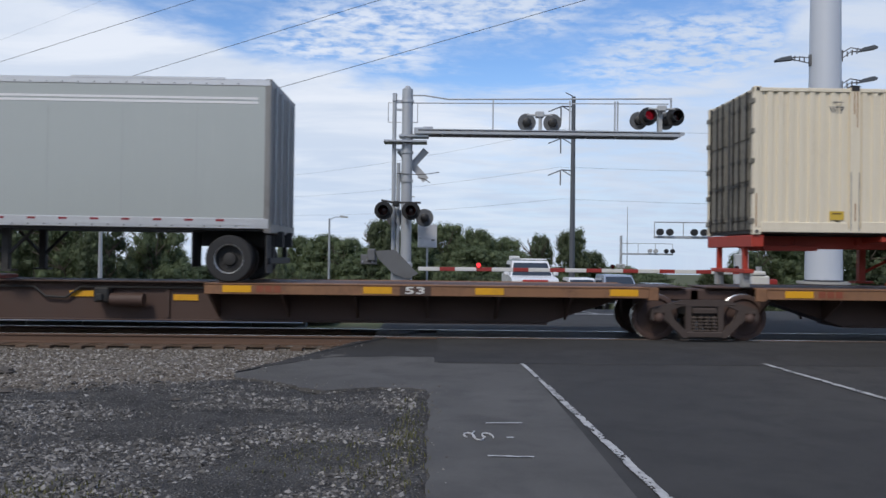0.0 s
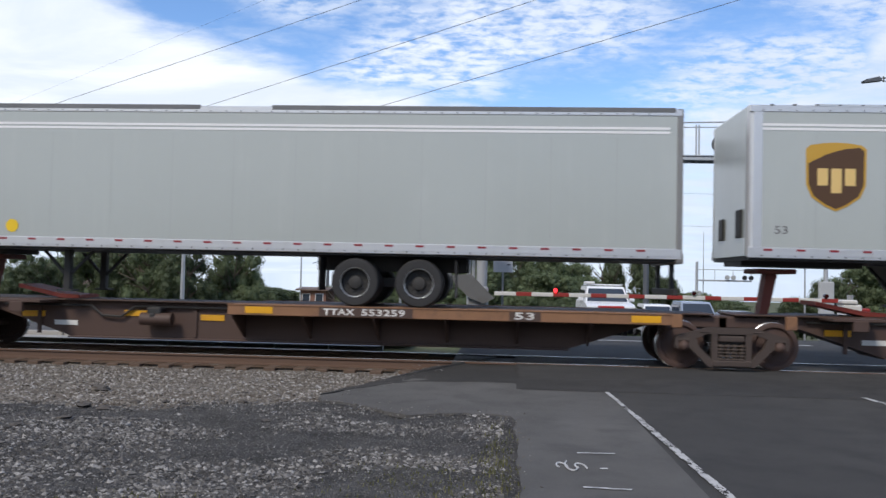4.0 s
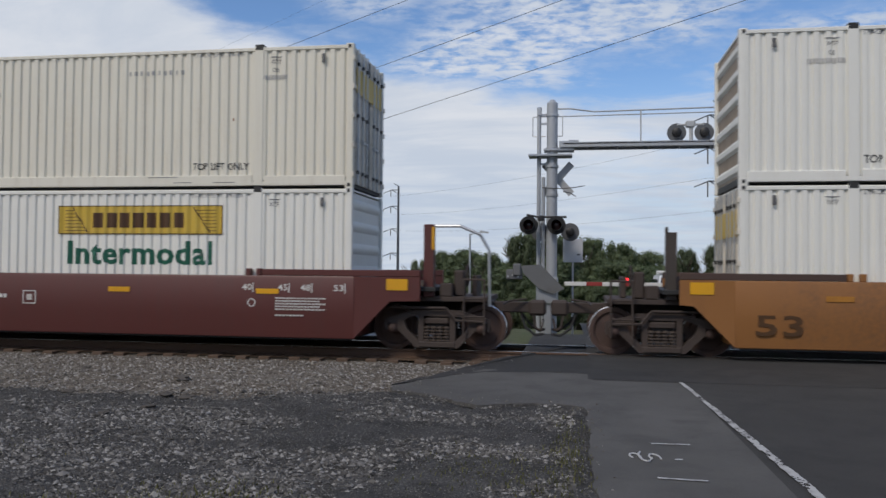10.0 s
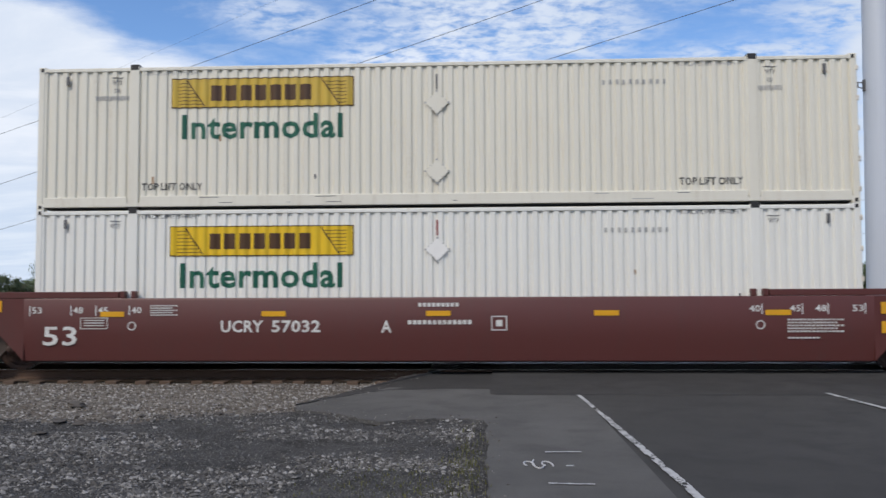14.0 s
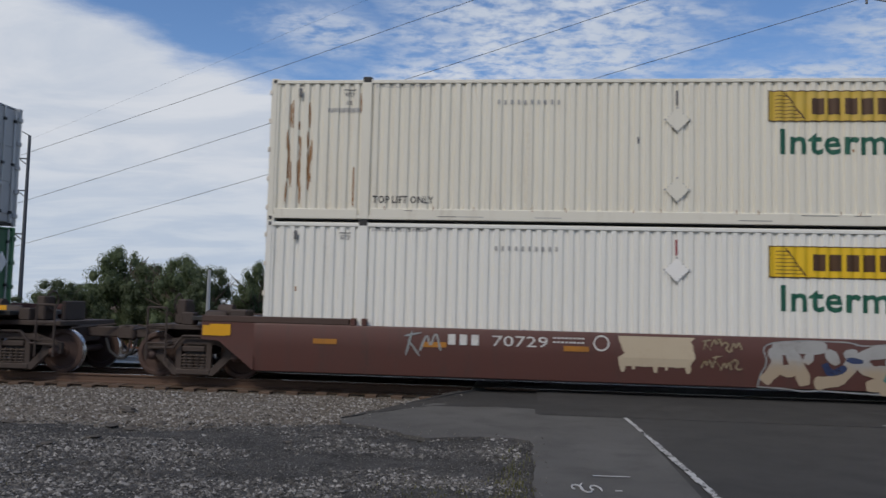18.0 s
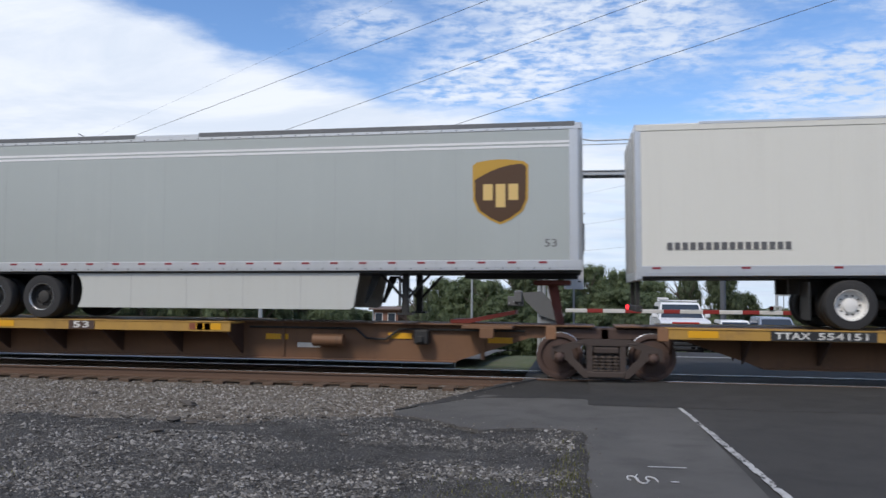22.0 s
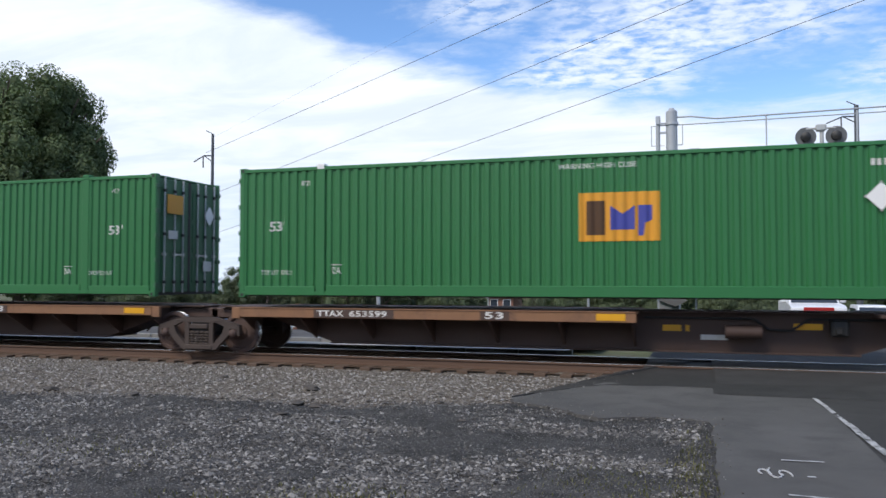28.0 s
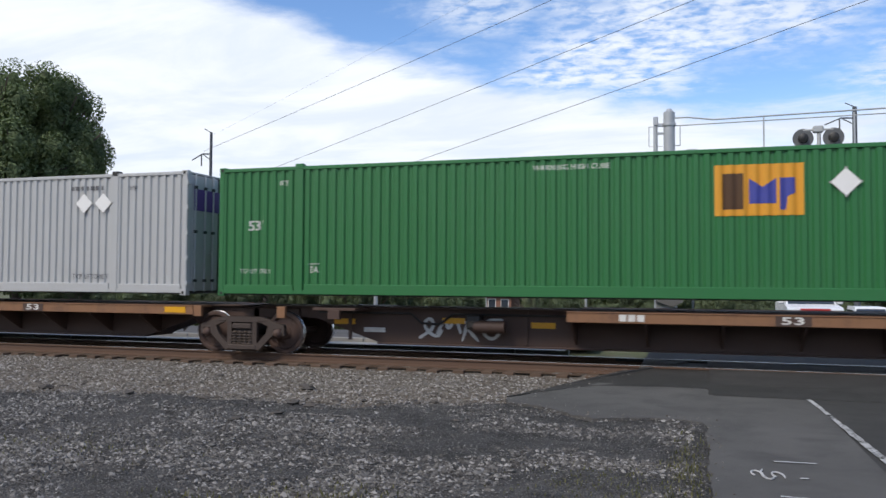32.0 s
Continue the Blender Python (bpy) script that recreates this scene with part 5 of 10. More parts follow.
def crown_mesh(seed, lumps, leaves, leaf, material, low=0.15, slim=2.6, loose=0.55, lump=1.0, heart=0.52):
    """A unit crown (radius about 1, height 1): leaf sprays on a cluster of uneven lumps, with gaps between them."""
    rs = np.random.RandomState(seed)
    u = rs.uniform(0, 1, lumps)
    ang = rs.uniform(0, 2 * np.pi, lumps)
    hgt = low + (0.92 - low) * rs.uniform(0, 1, lumps) ** 0.85
    wide = np.sqrt(np.clip(1 - ((hgt - 0.42) / 0.60) ** 2, 0.05, 1))
    rad = wide * np.sqrt(u) * 0.80
    cen = np.stack([rad * np.cos(ang), rad * np.sin(ang), hgt], 1)
    size = rs.uniform(0.11, 0.24, lumps) * (0.7 + 0.5 * wide) * lump
    k = rs.choice(lumps, leaves, p=size ** 2 / (size ** 2).sum())
    d = rs.normal(size=(leaves, 3))
    d /= np.linalg.norm(d, axis=1)[:, None]
    reach = rs.uniform(0.5, 1.0, leaves) ** 0.6
    pos = cen[k] + d * (size[k] * reach)[:, None] * np.array([1, 1, 1.0 / slim])
    nrm = d + np.array([0, 0, 0.35]) + rs.normal(size=(leaves, 3)) * loose
    nrm /= np.linalg.norm(nrm, axis=1)[:, None]
    t = np.cross(nrm, rs.normal(size=(leaves, 3)))
    t /= np.linalg.norm(t, axis=1)[:, None]
    b = np.cross(nrm, t)
    sz = (leaf * rs.uniform(0.5, 1.4, leaves))[:, None]
    t, b = t * np.array([1, 1, 1 / slim]), b * np.array([1, 1, 1 / slim])
    quad = np.stack([pos - t * sz, pos - b * sz * 0.6, pos + t * sz, pos + b * sz * 0.6], 1).reshape(-1, 3)
    # a dense heart in every lump, so that the lumps read as masses
    th = np.linspace(0.0, np.pi, 5)[:, None]
    ph = np.linspace(0.0, 2 * np.pi, 7)[None, :-1]
    ball = np.stack([np.sin(th) * np.cos(ph), np.sin(th) * np.sin(ph), np.cos(th) * np.ones_like(ph)], 2).reshape(-1, 3)
    core = cen[:, None, :] + ball[None] * (size * heart)[:, None, None] * rs.uniform(0.75, 1.1, (lumps, len(ball), 1)) * np.array([1, 1, 1.0 / slim])
    ring = [(i * 6 + j, i * 6 + (j + 1) % 6, (i + 1) * 6 + (j + 1) % 6, (i + 1) * 6 + j) for i in range(4) for j in range(6)]
    faces = np.arange(leaves * 4).reshape(-1, 4).tolist()
    for q in range(lumps):
        o = leaves * 4 + q * len(ball)
        faces += [tuple(o + k for k in f) for f in ring]
    me = bpy.data.meshes.new("crown")
    me.from_pydata(quad.tolist() + core.reshape(-1, 3).tolist(), [], faces)
    me.materials.append(material)
    return me


def trunk_mesh(seed, bare=0.16):
    """A unit trunk with limbs that reach into the crown."""
    rs = random.Random(seed)
    s = Solid().tube((0, 0, -0.1), (0.01, 0.01, 0.45), 0.030, 8, 0.018).tube((0.01, 0.01, 0.45), (0.03, -0.02, 0.85), 0.018, 6, 0.006)
    for i in range(9):
        a, z = rs.uniform(0, 6.28), rs.uniform(bare, 0.6)
        r = rs.uniform(0.2, 0.42)
        mid = (math.cos(a) * r * 0.5, math.sin(a) * r * 0.5, z + 0.14)
        s.tube((0.01, 0.01, z), mid, 0.012, 5, 0.008)
        for k in range(3):
            b = a + rs.uniform(-0.7, 0.7)
            s.tube(mid, (math.cos(b) * r, math.sin(b) * r, z + rs.uniform(0.15, 0.34)), 0.007, 4, 0.003)
    return s.mesh("trunk", BARK)


def tree(name, label, x, y, top, wide, crown, trunk, base=None, category="tree", turn=None, group=""):
    g = fall(y) - 0.35 if base is None else base
    h = top - g
    ob = thing(name, label, category, pose(x, y, g), group)
    r = random.uniform(0, 360) if turn is None else turn
    part("trunk", trunk, None, ob, "", pose(0, 0, 0, 0, 0, r) @ Matrix.Diagonal((h * 0.8, h * 0.8, h, 1)))
    part("crown", crown, None, ob, "", pose(0, 0, 0, 0, 0, r) @ Matrix.Diagonal((wide / 2, wide / 2, h, 1)))
    return ob


random.seed(5)
TRUNKS = [trunk_mesh(i) for i in range(3)]
CROWNS = [crown_mesh(10 + i, 170, 24000, 0.024, (LEAFDARK, LEAFMID, LEAFPALE, LEAFMID)[i], 0.10) for i in range(4)]
LOOSE = [crown_mesh(30 + i, 95, 24000, 0.0195, (LEAFDARK, LEAFMID, LEAFPALE)[i], 0.15) for i in range(3)]
SHRUBS = [crown_mesh(50 + i, 70, 15000, 0.024, (LEAFDARK, LEAFMID)[i], 0.02, 1.4) for i in range(2)]
# the wood behind the crossing
for x, y, top, w, c in ((-8.6, 80, 3.4, 5.0, 1), (-5.0, 84, 5.9, 5.0, 0), (-1.6, 83, 5.5, 6.0, 0), (1.6, 86, 5.2, 6.0, 3), (4.8, 88, 4.7, 6.0, 3), (8.2, 90, 3.9, 6.5, 1), (-11.2, 86, 3.9, 7.0, 1), (-15.0, 92, 3.8, 5.6, 1), (12.9, 95, 4.5, 3.8, 0), (16.4, 93, 5.2, 4.8, 0), (19.4, 98, 2.6, 5.0, 0), (-1.5, 78, 3.0, 7.0, 1), (4.5, 80, 2.6, 8.0, 1), (-18.6, 98, 0.9, 5.0, 2), (-22.5, 104, 0.3, 7.0, 1), (8.0, 84, 2.2, 7.0, 3), (-6.0, 76, 2.0, 7.0, 1), (26.0, 110, 0.6, 5.5, 2)):
    tree("tree", "full green tree in the wood beyond the track", x, y, top, w, CROWNS[c], TRUNKS[c % 3], group="wood beyond the track")
for i in range(16):
    x = -16 + i * 2.6
    tree("bush", "dense green bush at the foot of the wood", x, 72 + (i * 7) % 5, -0.9 + 0.7 * ((i * 5) % 3), 4.6, SHRUBS[i % 2], TRUNKS[i % 3], category="bush", group="bushes")
# hedge of dark trees at the left, with gaps of sky
for i, (x, top, w) in enumerate(((-26.0, 2.6, 4.0), (-23.7, 4.75, 4.6), (-21.6, 3.7, 4.2), (-19.3, 4.2, 4.0), (-16.9, 3.5, 3.6), (-15.2, 4.0, 3.4), (-30.4, 1.6, 5.0), (-34.0, 1.4, 5.0), (-38.0, 1.6, 5.5))):
    tree("tree", "dark leafy tree in a loose row", x, 42 + (i * 3) % 4, top, w, LOOSE[i % 2], TRUNKS[i % 3], group="row of dark trees")
    tree("bush", "dark bush between the trees of the row", x + 1.1, 43.5 + (i * 5) % 3, (1.9 + 0.5 * (i % 3)) if i < 5 else 0.9, 3.6, SHRUBS[i % 2], TRUNKS[(i + 1) % 3], category="bush", group="bushes")
tree("tree", "tree with a thin crown of pale leaves", -11.9, 62, 2.5, 2.2, LOOSE[2], TRUNKS[0])
BIG = crown_mesh(79, 260, 220000, 0.0125, LEAFBIG, 0.12, 2.2, 0.45, 0.82, 0.40)
tree("tree", "tall broad green tree", -46.0, 45, 17.2, 15.8, BIG, TRUNKS[1], turn=20)
# trees to the right of the steel pole
for x, y, top, w, c in ((28.5, 80, 0.6, 4.5, 0), (31.0, 78, 2.6, 5.0, 0), (34.5, 80, 4.0, 7.0, 1), (38.5, 82, 4.6, 8.0, 1), (30.0, 56, 6.6, 7.0, 0), (34.5, 58, 8.2, 8.5, 1), (39.0, 60, 9.2, 9.0, 0), (21.8, 84, 0.4, 3.0, 3), (46.0, 64, 9.5, 10.0, 3)):
    tree("tree", "green tree beyond the steel pole", x, y, top, w, CROWNS[c], TRUNKS[c % 3], group="trees by the steel pole")
for i in range(8):
    tree("bush", "dense green bush beside the lot", 27.0 + i * 3.0, 62 + (i * 7) % 6, -0.6 + 0.5 * (i % 3), 5.0, SHRUBS[i % 2], TRUNKS[i % 3], category="bush", group="bushes")
for i in range(26):
    x = -110 + i * 9 + 3 * math.sin(i * 2.1)
    tree("tree", "tree of the far wood on the horizon", x, 150 + 20 * math.sin(i * 1.3), (-0.9 if x >= 18 or -46 < x < -24 else 3.4) + (1.3 if x < 18 else 0.7) * math.sin(i * 1.7) * (0.5 if -46 < x < -24 else 1.0), 12.0, CROWNS[i % 4], TRUNKS[i % 3], group="far wood")
# the trees across the lot behind the camera, which the glossy trailers mirror
for i in range(12):
    tree("tree", "green tree across the lot behind the crossing", -62 + i * 10.5 + 2 * math.sin(i * 2.3), -32 + 3 * math.sin(i * 1.9), 8.0 + 1.2 * math.sin(i * 1.4), 12.5, CROWNS[i % 4], TRUNKS[i % 3], base=-0.4, group="trees across the lot")

# ---- loose stones, weeds and clods on the near ground ----
def stone_material(name, tones):
    m = bpy.data.materials.new(name)
    m.use_nodes = True
    n = Nodes(m.node_tree)
    r = n.add("NewGeometry").outputs["Random Per Island"]
    col = n.mix(n.ramp(r, 0.0, 0.55), tones[0], tones[1])
    col = n.mix(n.ramp(r, 0.6, 1.0), col, tones[2])
    fine = n.noise(n.add("TexCoord").outputs["Object"], 60.0, 3.0)
    sc = n.add("VectorMath")
    sc.operation = "SCALE"
    n.put(col, sc.inputs[0])
    n.put(n.math("ADD", 0.7, n.math("MULTIPLY", fine, 0.6)), sc.inputs["Scale"])
    b = n.add("BsdfPrincipled")
    n.put(sc.outputs[0], b.inputs["Base Color"])
    b.inputs["Roughness"].default_value = 0.9
    b.inputs["Specular IOR Level"].default_value = 0.25
    n.put(b.outputs[0], n.add("OutputMaterial").inputs[0])
    return m


LOTSTONE = stone_material("grey_crushed_stone", ((0.052, 0.049, 0.046), (0.128, 0.122, 0.115), (0.29, 0.28, 0.265)))
GRITSTONE = stone_material("dark_grey_grit", ((0.045, 0.043, 0.041), (0.105, 0.101, 0.097), (0.23, 0.225, 0.215)))
BEDSTONE = stone_material("brown_grey_crushed_stone", ((0.090, 0.077, 0.064), (0.160, 0.145, 0.126), (0.34, 0.325, 0.30)))


def scatter(name, spots, sizes, material, parent, seed, label):
    """Many small angular stones as one part."""
    rs = np.random.RandomState(seed)
    n = len(spots)
    base = np.array([(1, 0, 0), (0, 1, 0), (-1, 0, 0), (0, -1, 0), (0.2, 0.1, 0.75), (0, 0, -0.6)])
    tri = np.array([(0, 1, 4), (1, 2, 4), (2, 3, 4), (3, 0, 4), (1, 0, 5), (2, 1, 5), (3, 2, 5), (0, 3, 5)])
    v = base[None] + rs.uniform(-0.38, 0.38, (n, 6, 3))
    a = rs.uniform(0, 6.283, n)
    c, s = np.cos(a)[:, None], np.sin(a)[:, None]
    x = v[..., 0] * c - v[..., 1] * s
    y = (v[..., 0] * s + v[..., 1] * c) * rs.uniform(0.6, 1.0, (n, 1))
    k = np.asarray(sizes)[:, None]
    p = np.asarray(spots)
    out = np.stack([p[:, 0:1] + x * k, p[:, 1:2] + y * k, p[:, 2:3] + v[..., 2] * k * 0.8], 2).reshape(-1, 3)
    me = bpy.data.meshes.new(name)
    me.from_pydata(out.tolist(), [], (tri[None] + (np.arange(n) * 6)[:, None, None]).reshape(-1, 3).tolist())
    me.materials.append(material)
    ob = part(name, me, None, parent, label)
    return tagged(ob, label, kind="stuff")


def lot_stones():
    rs = random.Random(21)
    spots, sizes = [], []
    while len(spots) < 30000:
        y = 4.3 + 6.6 * rs.random() ** 0.9
        x = -rs.random() * (1.15 * y)
        if y > lot_end(x) + 0.1 or x > -0.02:
            continue
        patch = noise.noise((x * 0.55, y * 0.9, 7.0)) + 0.5 * noise.noise((x * 1.9, y * 2.3, 4.0))
        if rs.random() > (0.34 + 1.1 * patch) * (0.35 if y > lot_end(x) - 0.9 else 1.0):
            continue
        r = 0.009 + 0.021 * rs.random() ** 2.2
        if rs.random() < 0.02:
            r *= 1.7
        spots.append((x, y, lot_height(x, y) + r * 0.15))
        sizes.append(r)
    scatter("loose_stones", spots, sizes, LOTSTONE, lot, 3, "pale crushed stones")


def fine_grit():
    """The small broken stone that fills the lot between the larger pieces."""
    rs = random.Random(31)
    spots, sizes = [], []
    while len(spots) < 42000:
        y = 4.3 + 6.4 * rs.random() ** 1.15
        x = 0.1 - rs.random() * (1.12 * y)
        if y > lot_end(x) + 0.05:
            continue
        patch = noise.noise((x * 0.8, y * 1.1, 17.0))
        if rs.random() > 0.72 + 0.6 * patch:
            continue
        r = 0.0045 + 0.007 * rs.random() ** 1.6
        spots.append((x, y, (lot_height(x, y) if x < 0 else -0.055) + r * 0.1))
        sizes.append(r)
    scatter("fine_grit", spots, sizes, GRITSTONE, lot, 9, "small grey broken stone")


def bed_stones():
    rs = random.Random(22)
    spots, sizes = [], []
    while len(spots) < 21000:
        y = 9.3 + 6.05 * rs.random()
        x = 0.2 - rs.random() * (1.1 * y + 2.0)
        if y < lot_end(x) - 0.05 or x > -2.68 + (y - 11.3) * 0.345 or y < 11.2 and x > -2.6:
            continue
        r = 0.014 + 0.022 * rs.random() ** 1.8
        spots.append((x, y, bed_height(x, y) + r * 0.2))
        sizes.append(r)
    scatter("ballast_stones", spots, sizes, BEDSTONE, bed, 4, "brown grey ballast stones")


def edge_stones():
    """Grit that has been dragged out over the rim of the apron and of the pavement."""
    rs = random.Random(23)
    rim = ((0.05, 4.2), (0.05, 10.2), (-0.4, 10.25), (-1.2, 10.1), (-1.8, 10.6), (-2.6, 11.2), (-2.2, 12.6), (-1.7, 13.9), (-1.25, 15.3))
    spots, sizes = [], []
    for (x0, y0), (x1, y1) in zip(rim, rim[1:]):
        for i in range(int(60 * math.hypot(x1 - x0, y1 - y0))):
            u = rs.random()
            x, y = x0 + (x1 - x0) * u + rs.gauss(-0.05, 0.20), y0 + (y1 - y0) * u + rs.gauss(0, 0.25)
            if x > 0.3 and y < 10:
                continue
            r = 0.005 + 0.010 * rs.random() ** 2
            spots.append((x, y, road_height(max(x, 0.13), y) + 0.008))
            sizes.append(r)
    scatter("loose_grit", spots, sizes, BEDSTONE, lot, 5, "grey grit along the asphalt's edge")


lot_stones()
fine_grit()
bed_stones()
edge_stones()


def clod(x, y, r, seed, label, material):
    rs = random.Random(seed)
    s = Solid()
    rings = 5
    prof = []
    for i in range(rings + 1):
        t = i / rings
        for k in range(9):
            a = 2 * math.pi * k / 9
            q = r * math.sin(math.pi * (0.08 + 0.84 * t)) * (0.6 + 0.75 * rs.random())
            prof.append((q * math.cos(a) * 1.3, q * math.sin(a), r * 0.36 * (1 - 2 * t) + 0.25 * r * rs.random()))
    f = [tuple(range(8, -1, -1)), tuple(range(rings * 9, rings * 9 + 9))]
    for i in range(rings):
        for k in range(9):
            f.append((i * 9 + k, i * 9 + (k + 1) % 9, (i + 1) * 9 + (k + 1) % 9, (i + 1) * 9 + k))
    s.add(prof, f)
    z = bed_height(x, y) if y > lot_end(x) else lot_height(x, y)
    ob = new("rock", s.mesh("rock", material, 25))
    ob.matrix_basis = pose(x, y, z + r * 0.16, 0, 0, rs.uniform(0, 180))
    tagged(ob, label, "rock", "loose clods")


CLODDARK = surface("dark_clod", (0.07, 0.062, 0.054), 0.9, dirty=0.5, relief=0.6, grain=30)
for i, (x, y, r) in enumerate(((-5.85, 11.45, 0.13), (-5.28, 9.9, 0.10), (-4.95, 9.8, 0.08), (-5.03, 9.0, 0.07), (-4.87, 10.45, 0.08), (-6.2, 10.3, 0.07), (-4.26, 10.55, 0.07), (-3.83, 11.55, 0.05), (-8.0, 9.95, 0.09), (-9.7, 10.1, 0.10), (-3.43, 10.5, 0.06), (-2.74, 9.25, 0.05), (-4.5, 10.55, 0.06), (-5.3, 8.5, 0.06), (-6.65, 9.85, 0.08), (-8.3, 12.8, 0.08))):
    clod(x, y, r * 0.9, i, "dark clod of earth on the gravel", CLODDARK)

GRASSBLADE = leaf_material("weed_blades", (0.05, 0.055, 0.022), (0.17, 0.16, 0.07))


def weeds(name, cx, cy, rx, ry, count, tall, seed):
    rs = random.Random(seed)
    s = Solid()
    for i in range(count):
        x, y = rs.gauss(cx, rx), rs.gauss(cy, ry)
        if x > 0.16:
            continue
        z = lot_height(min(x, 0), y) - 0.01
        a, h, w = rs.uniform(0, 6.28), tall * rs.uniform(0.4, 1.2), 0.004 + 0.004 * rs.random()
        lx, ly = math.cos(a) * h * 0.5, math.sin(a) * h * 0.5
        px, py = -math.sin(a) * w, math.cos(a) * w
        s.add([(x - px, y - py, z), (x + px, y + py, z), (x + lx * 0.4 + px * 0.7, y + ly * 0.4 + py * 0.7, z + h * 0.6), (x + lx * 0.4 - px * 0.7, y + ly * 0.4 - py * 0.7, z + h * 0.6), (x + lx, y + ly, z + h * 0.85)], [(0, 1, 2, 3), (3, 2, 4)])
    me = bpy.data.meshes.new(name)
    me.from_pydata(s.v, [], s.f)
    me.materials.append(GRASSBLADE)
    tagged(new(name, me), "sparse weeds in the gravel at the pavement's edge", "grass", kind="stuff")


weeds("weed_tuft", -0.06, 7.6, 0.09, 0.9, 330, 0.07, 1)
weeds("weed_tuft", -0.25, 6.4, 0.22, 0.6, 200, 0.06, 2)
weeds("weed_tuft", -2.6, 5.6, 0.35, 0.25, 500, 0.06, 3)
weeds("weed_tuft", -3.3, 5.0, 0.5, 0.3, 500, 0.06, 4)
weeds("weed_tuft", -0.9, 6.9, 0.35, 0.35, 260, 0.05, 5)
weeds("weed_tuft", -1.6, 5.1, 0.3, 0.2, 260, 0.05, 6)
weeds("weed_tuft", -6.2, 6.6, 0.8, 0.4, 300, 0.05, 7)

# ---- the train: every car and every load is a thing of its own, all drawn along one track ----
LEN, HIGH, HALF = 16.154, 2.896, 1.295
MOVING = []          # (thing, place along the train, height, lean)
TURNING = []         # (wheelset, place along the train)
SPEEDS = ((0.0, 12.70), (8.0, 12.65), (16.0, 12.573), (24.0, 12.803), (32.0, 13.135))


def run(t):
    """Metres that the train has gone after t seconds."""
    d = 0.0
    for (a, u), (b, w) in zip(SPEEDS, SPEEDS[1:]):
        e = min(t, b) - a
        if e <= 0:
            break
        d += e * (u + (u + (w - u) * e / (b - a))) / 2
    return d


def rides(name, label, category, s, z=0.0, group="", rise=0.0, pivot=0.0):
    """A thing on the train: its near left lower corner stands s metres along the train at the clip's start.
    rise: by how much it climbs in a metre towards the right, round a point pivot metres along it."""
    lean = math.degrees(math.atan(rise))
    ob = thing(name, label, category, pose(s, TRACK_Y, z - rise * pivot, 0, -lean, 0), group)
    MOVING.append((ob, s, z - rise * pivot, lean))
    return ob


def plate(x0, x1, z0, z1, y, t=0.006):
    return Solid().box(x0, x1, y - t, y, z0, z1)


def corrugated(x0, x1, z0, z1, y, depth, pitch, side):
    """A sheet with upright folds. side -1: it faces the near side."""
    s = Solid()
    n = max(1, round((x1 - x0) / pitch))
    p = (x1 - x0) / n
    line = []
    for i in range(n):
        a = x0 + i * p
        line += [(a, 0), (a + 0.44 * p, 0), (a + 0.56 * p, 1), (a + 0.88 * p, 1)]
    line.append((x1, 0))
    v = []
    for x, d in line:
        yy = y - side * depth * d
        v += [(x, yy, z0), (x, yy, z1)]
    s.add(v, [(2 * i, 2 * i + 2, 2 * i + 3, 2 * i + 1) for i in range(len(line) - 1)])
    return s


def end_rib(out):
    """One lying rib of the closed end of a box."""
    return Solid().prism([(0, -0.11), (out * 0.045, -0.05), (out * 0.045, 0.05), (0, 0.11)], -HALF + 0.16, HALF - 0.16)


FOLDED = []


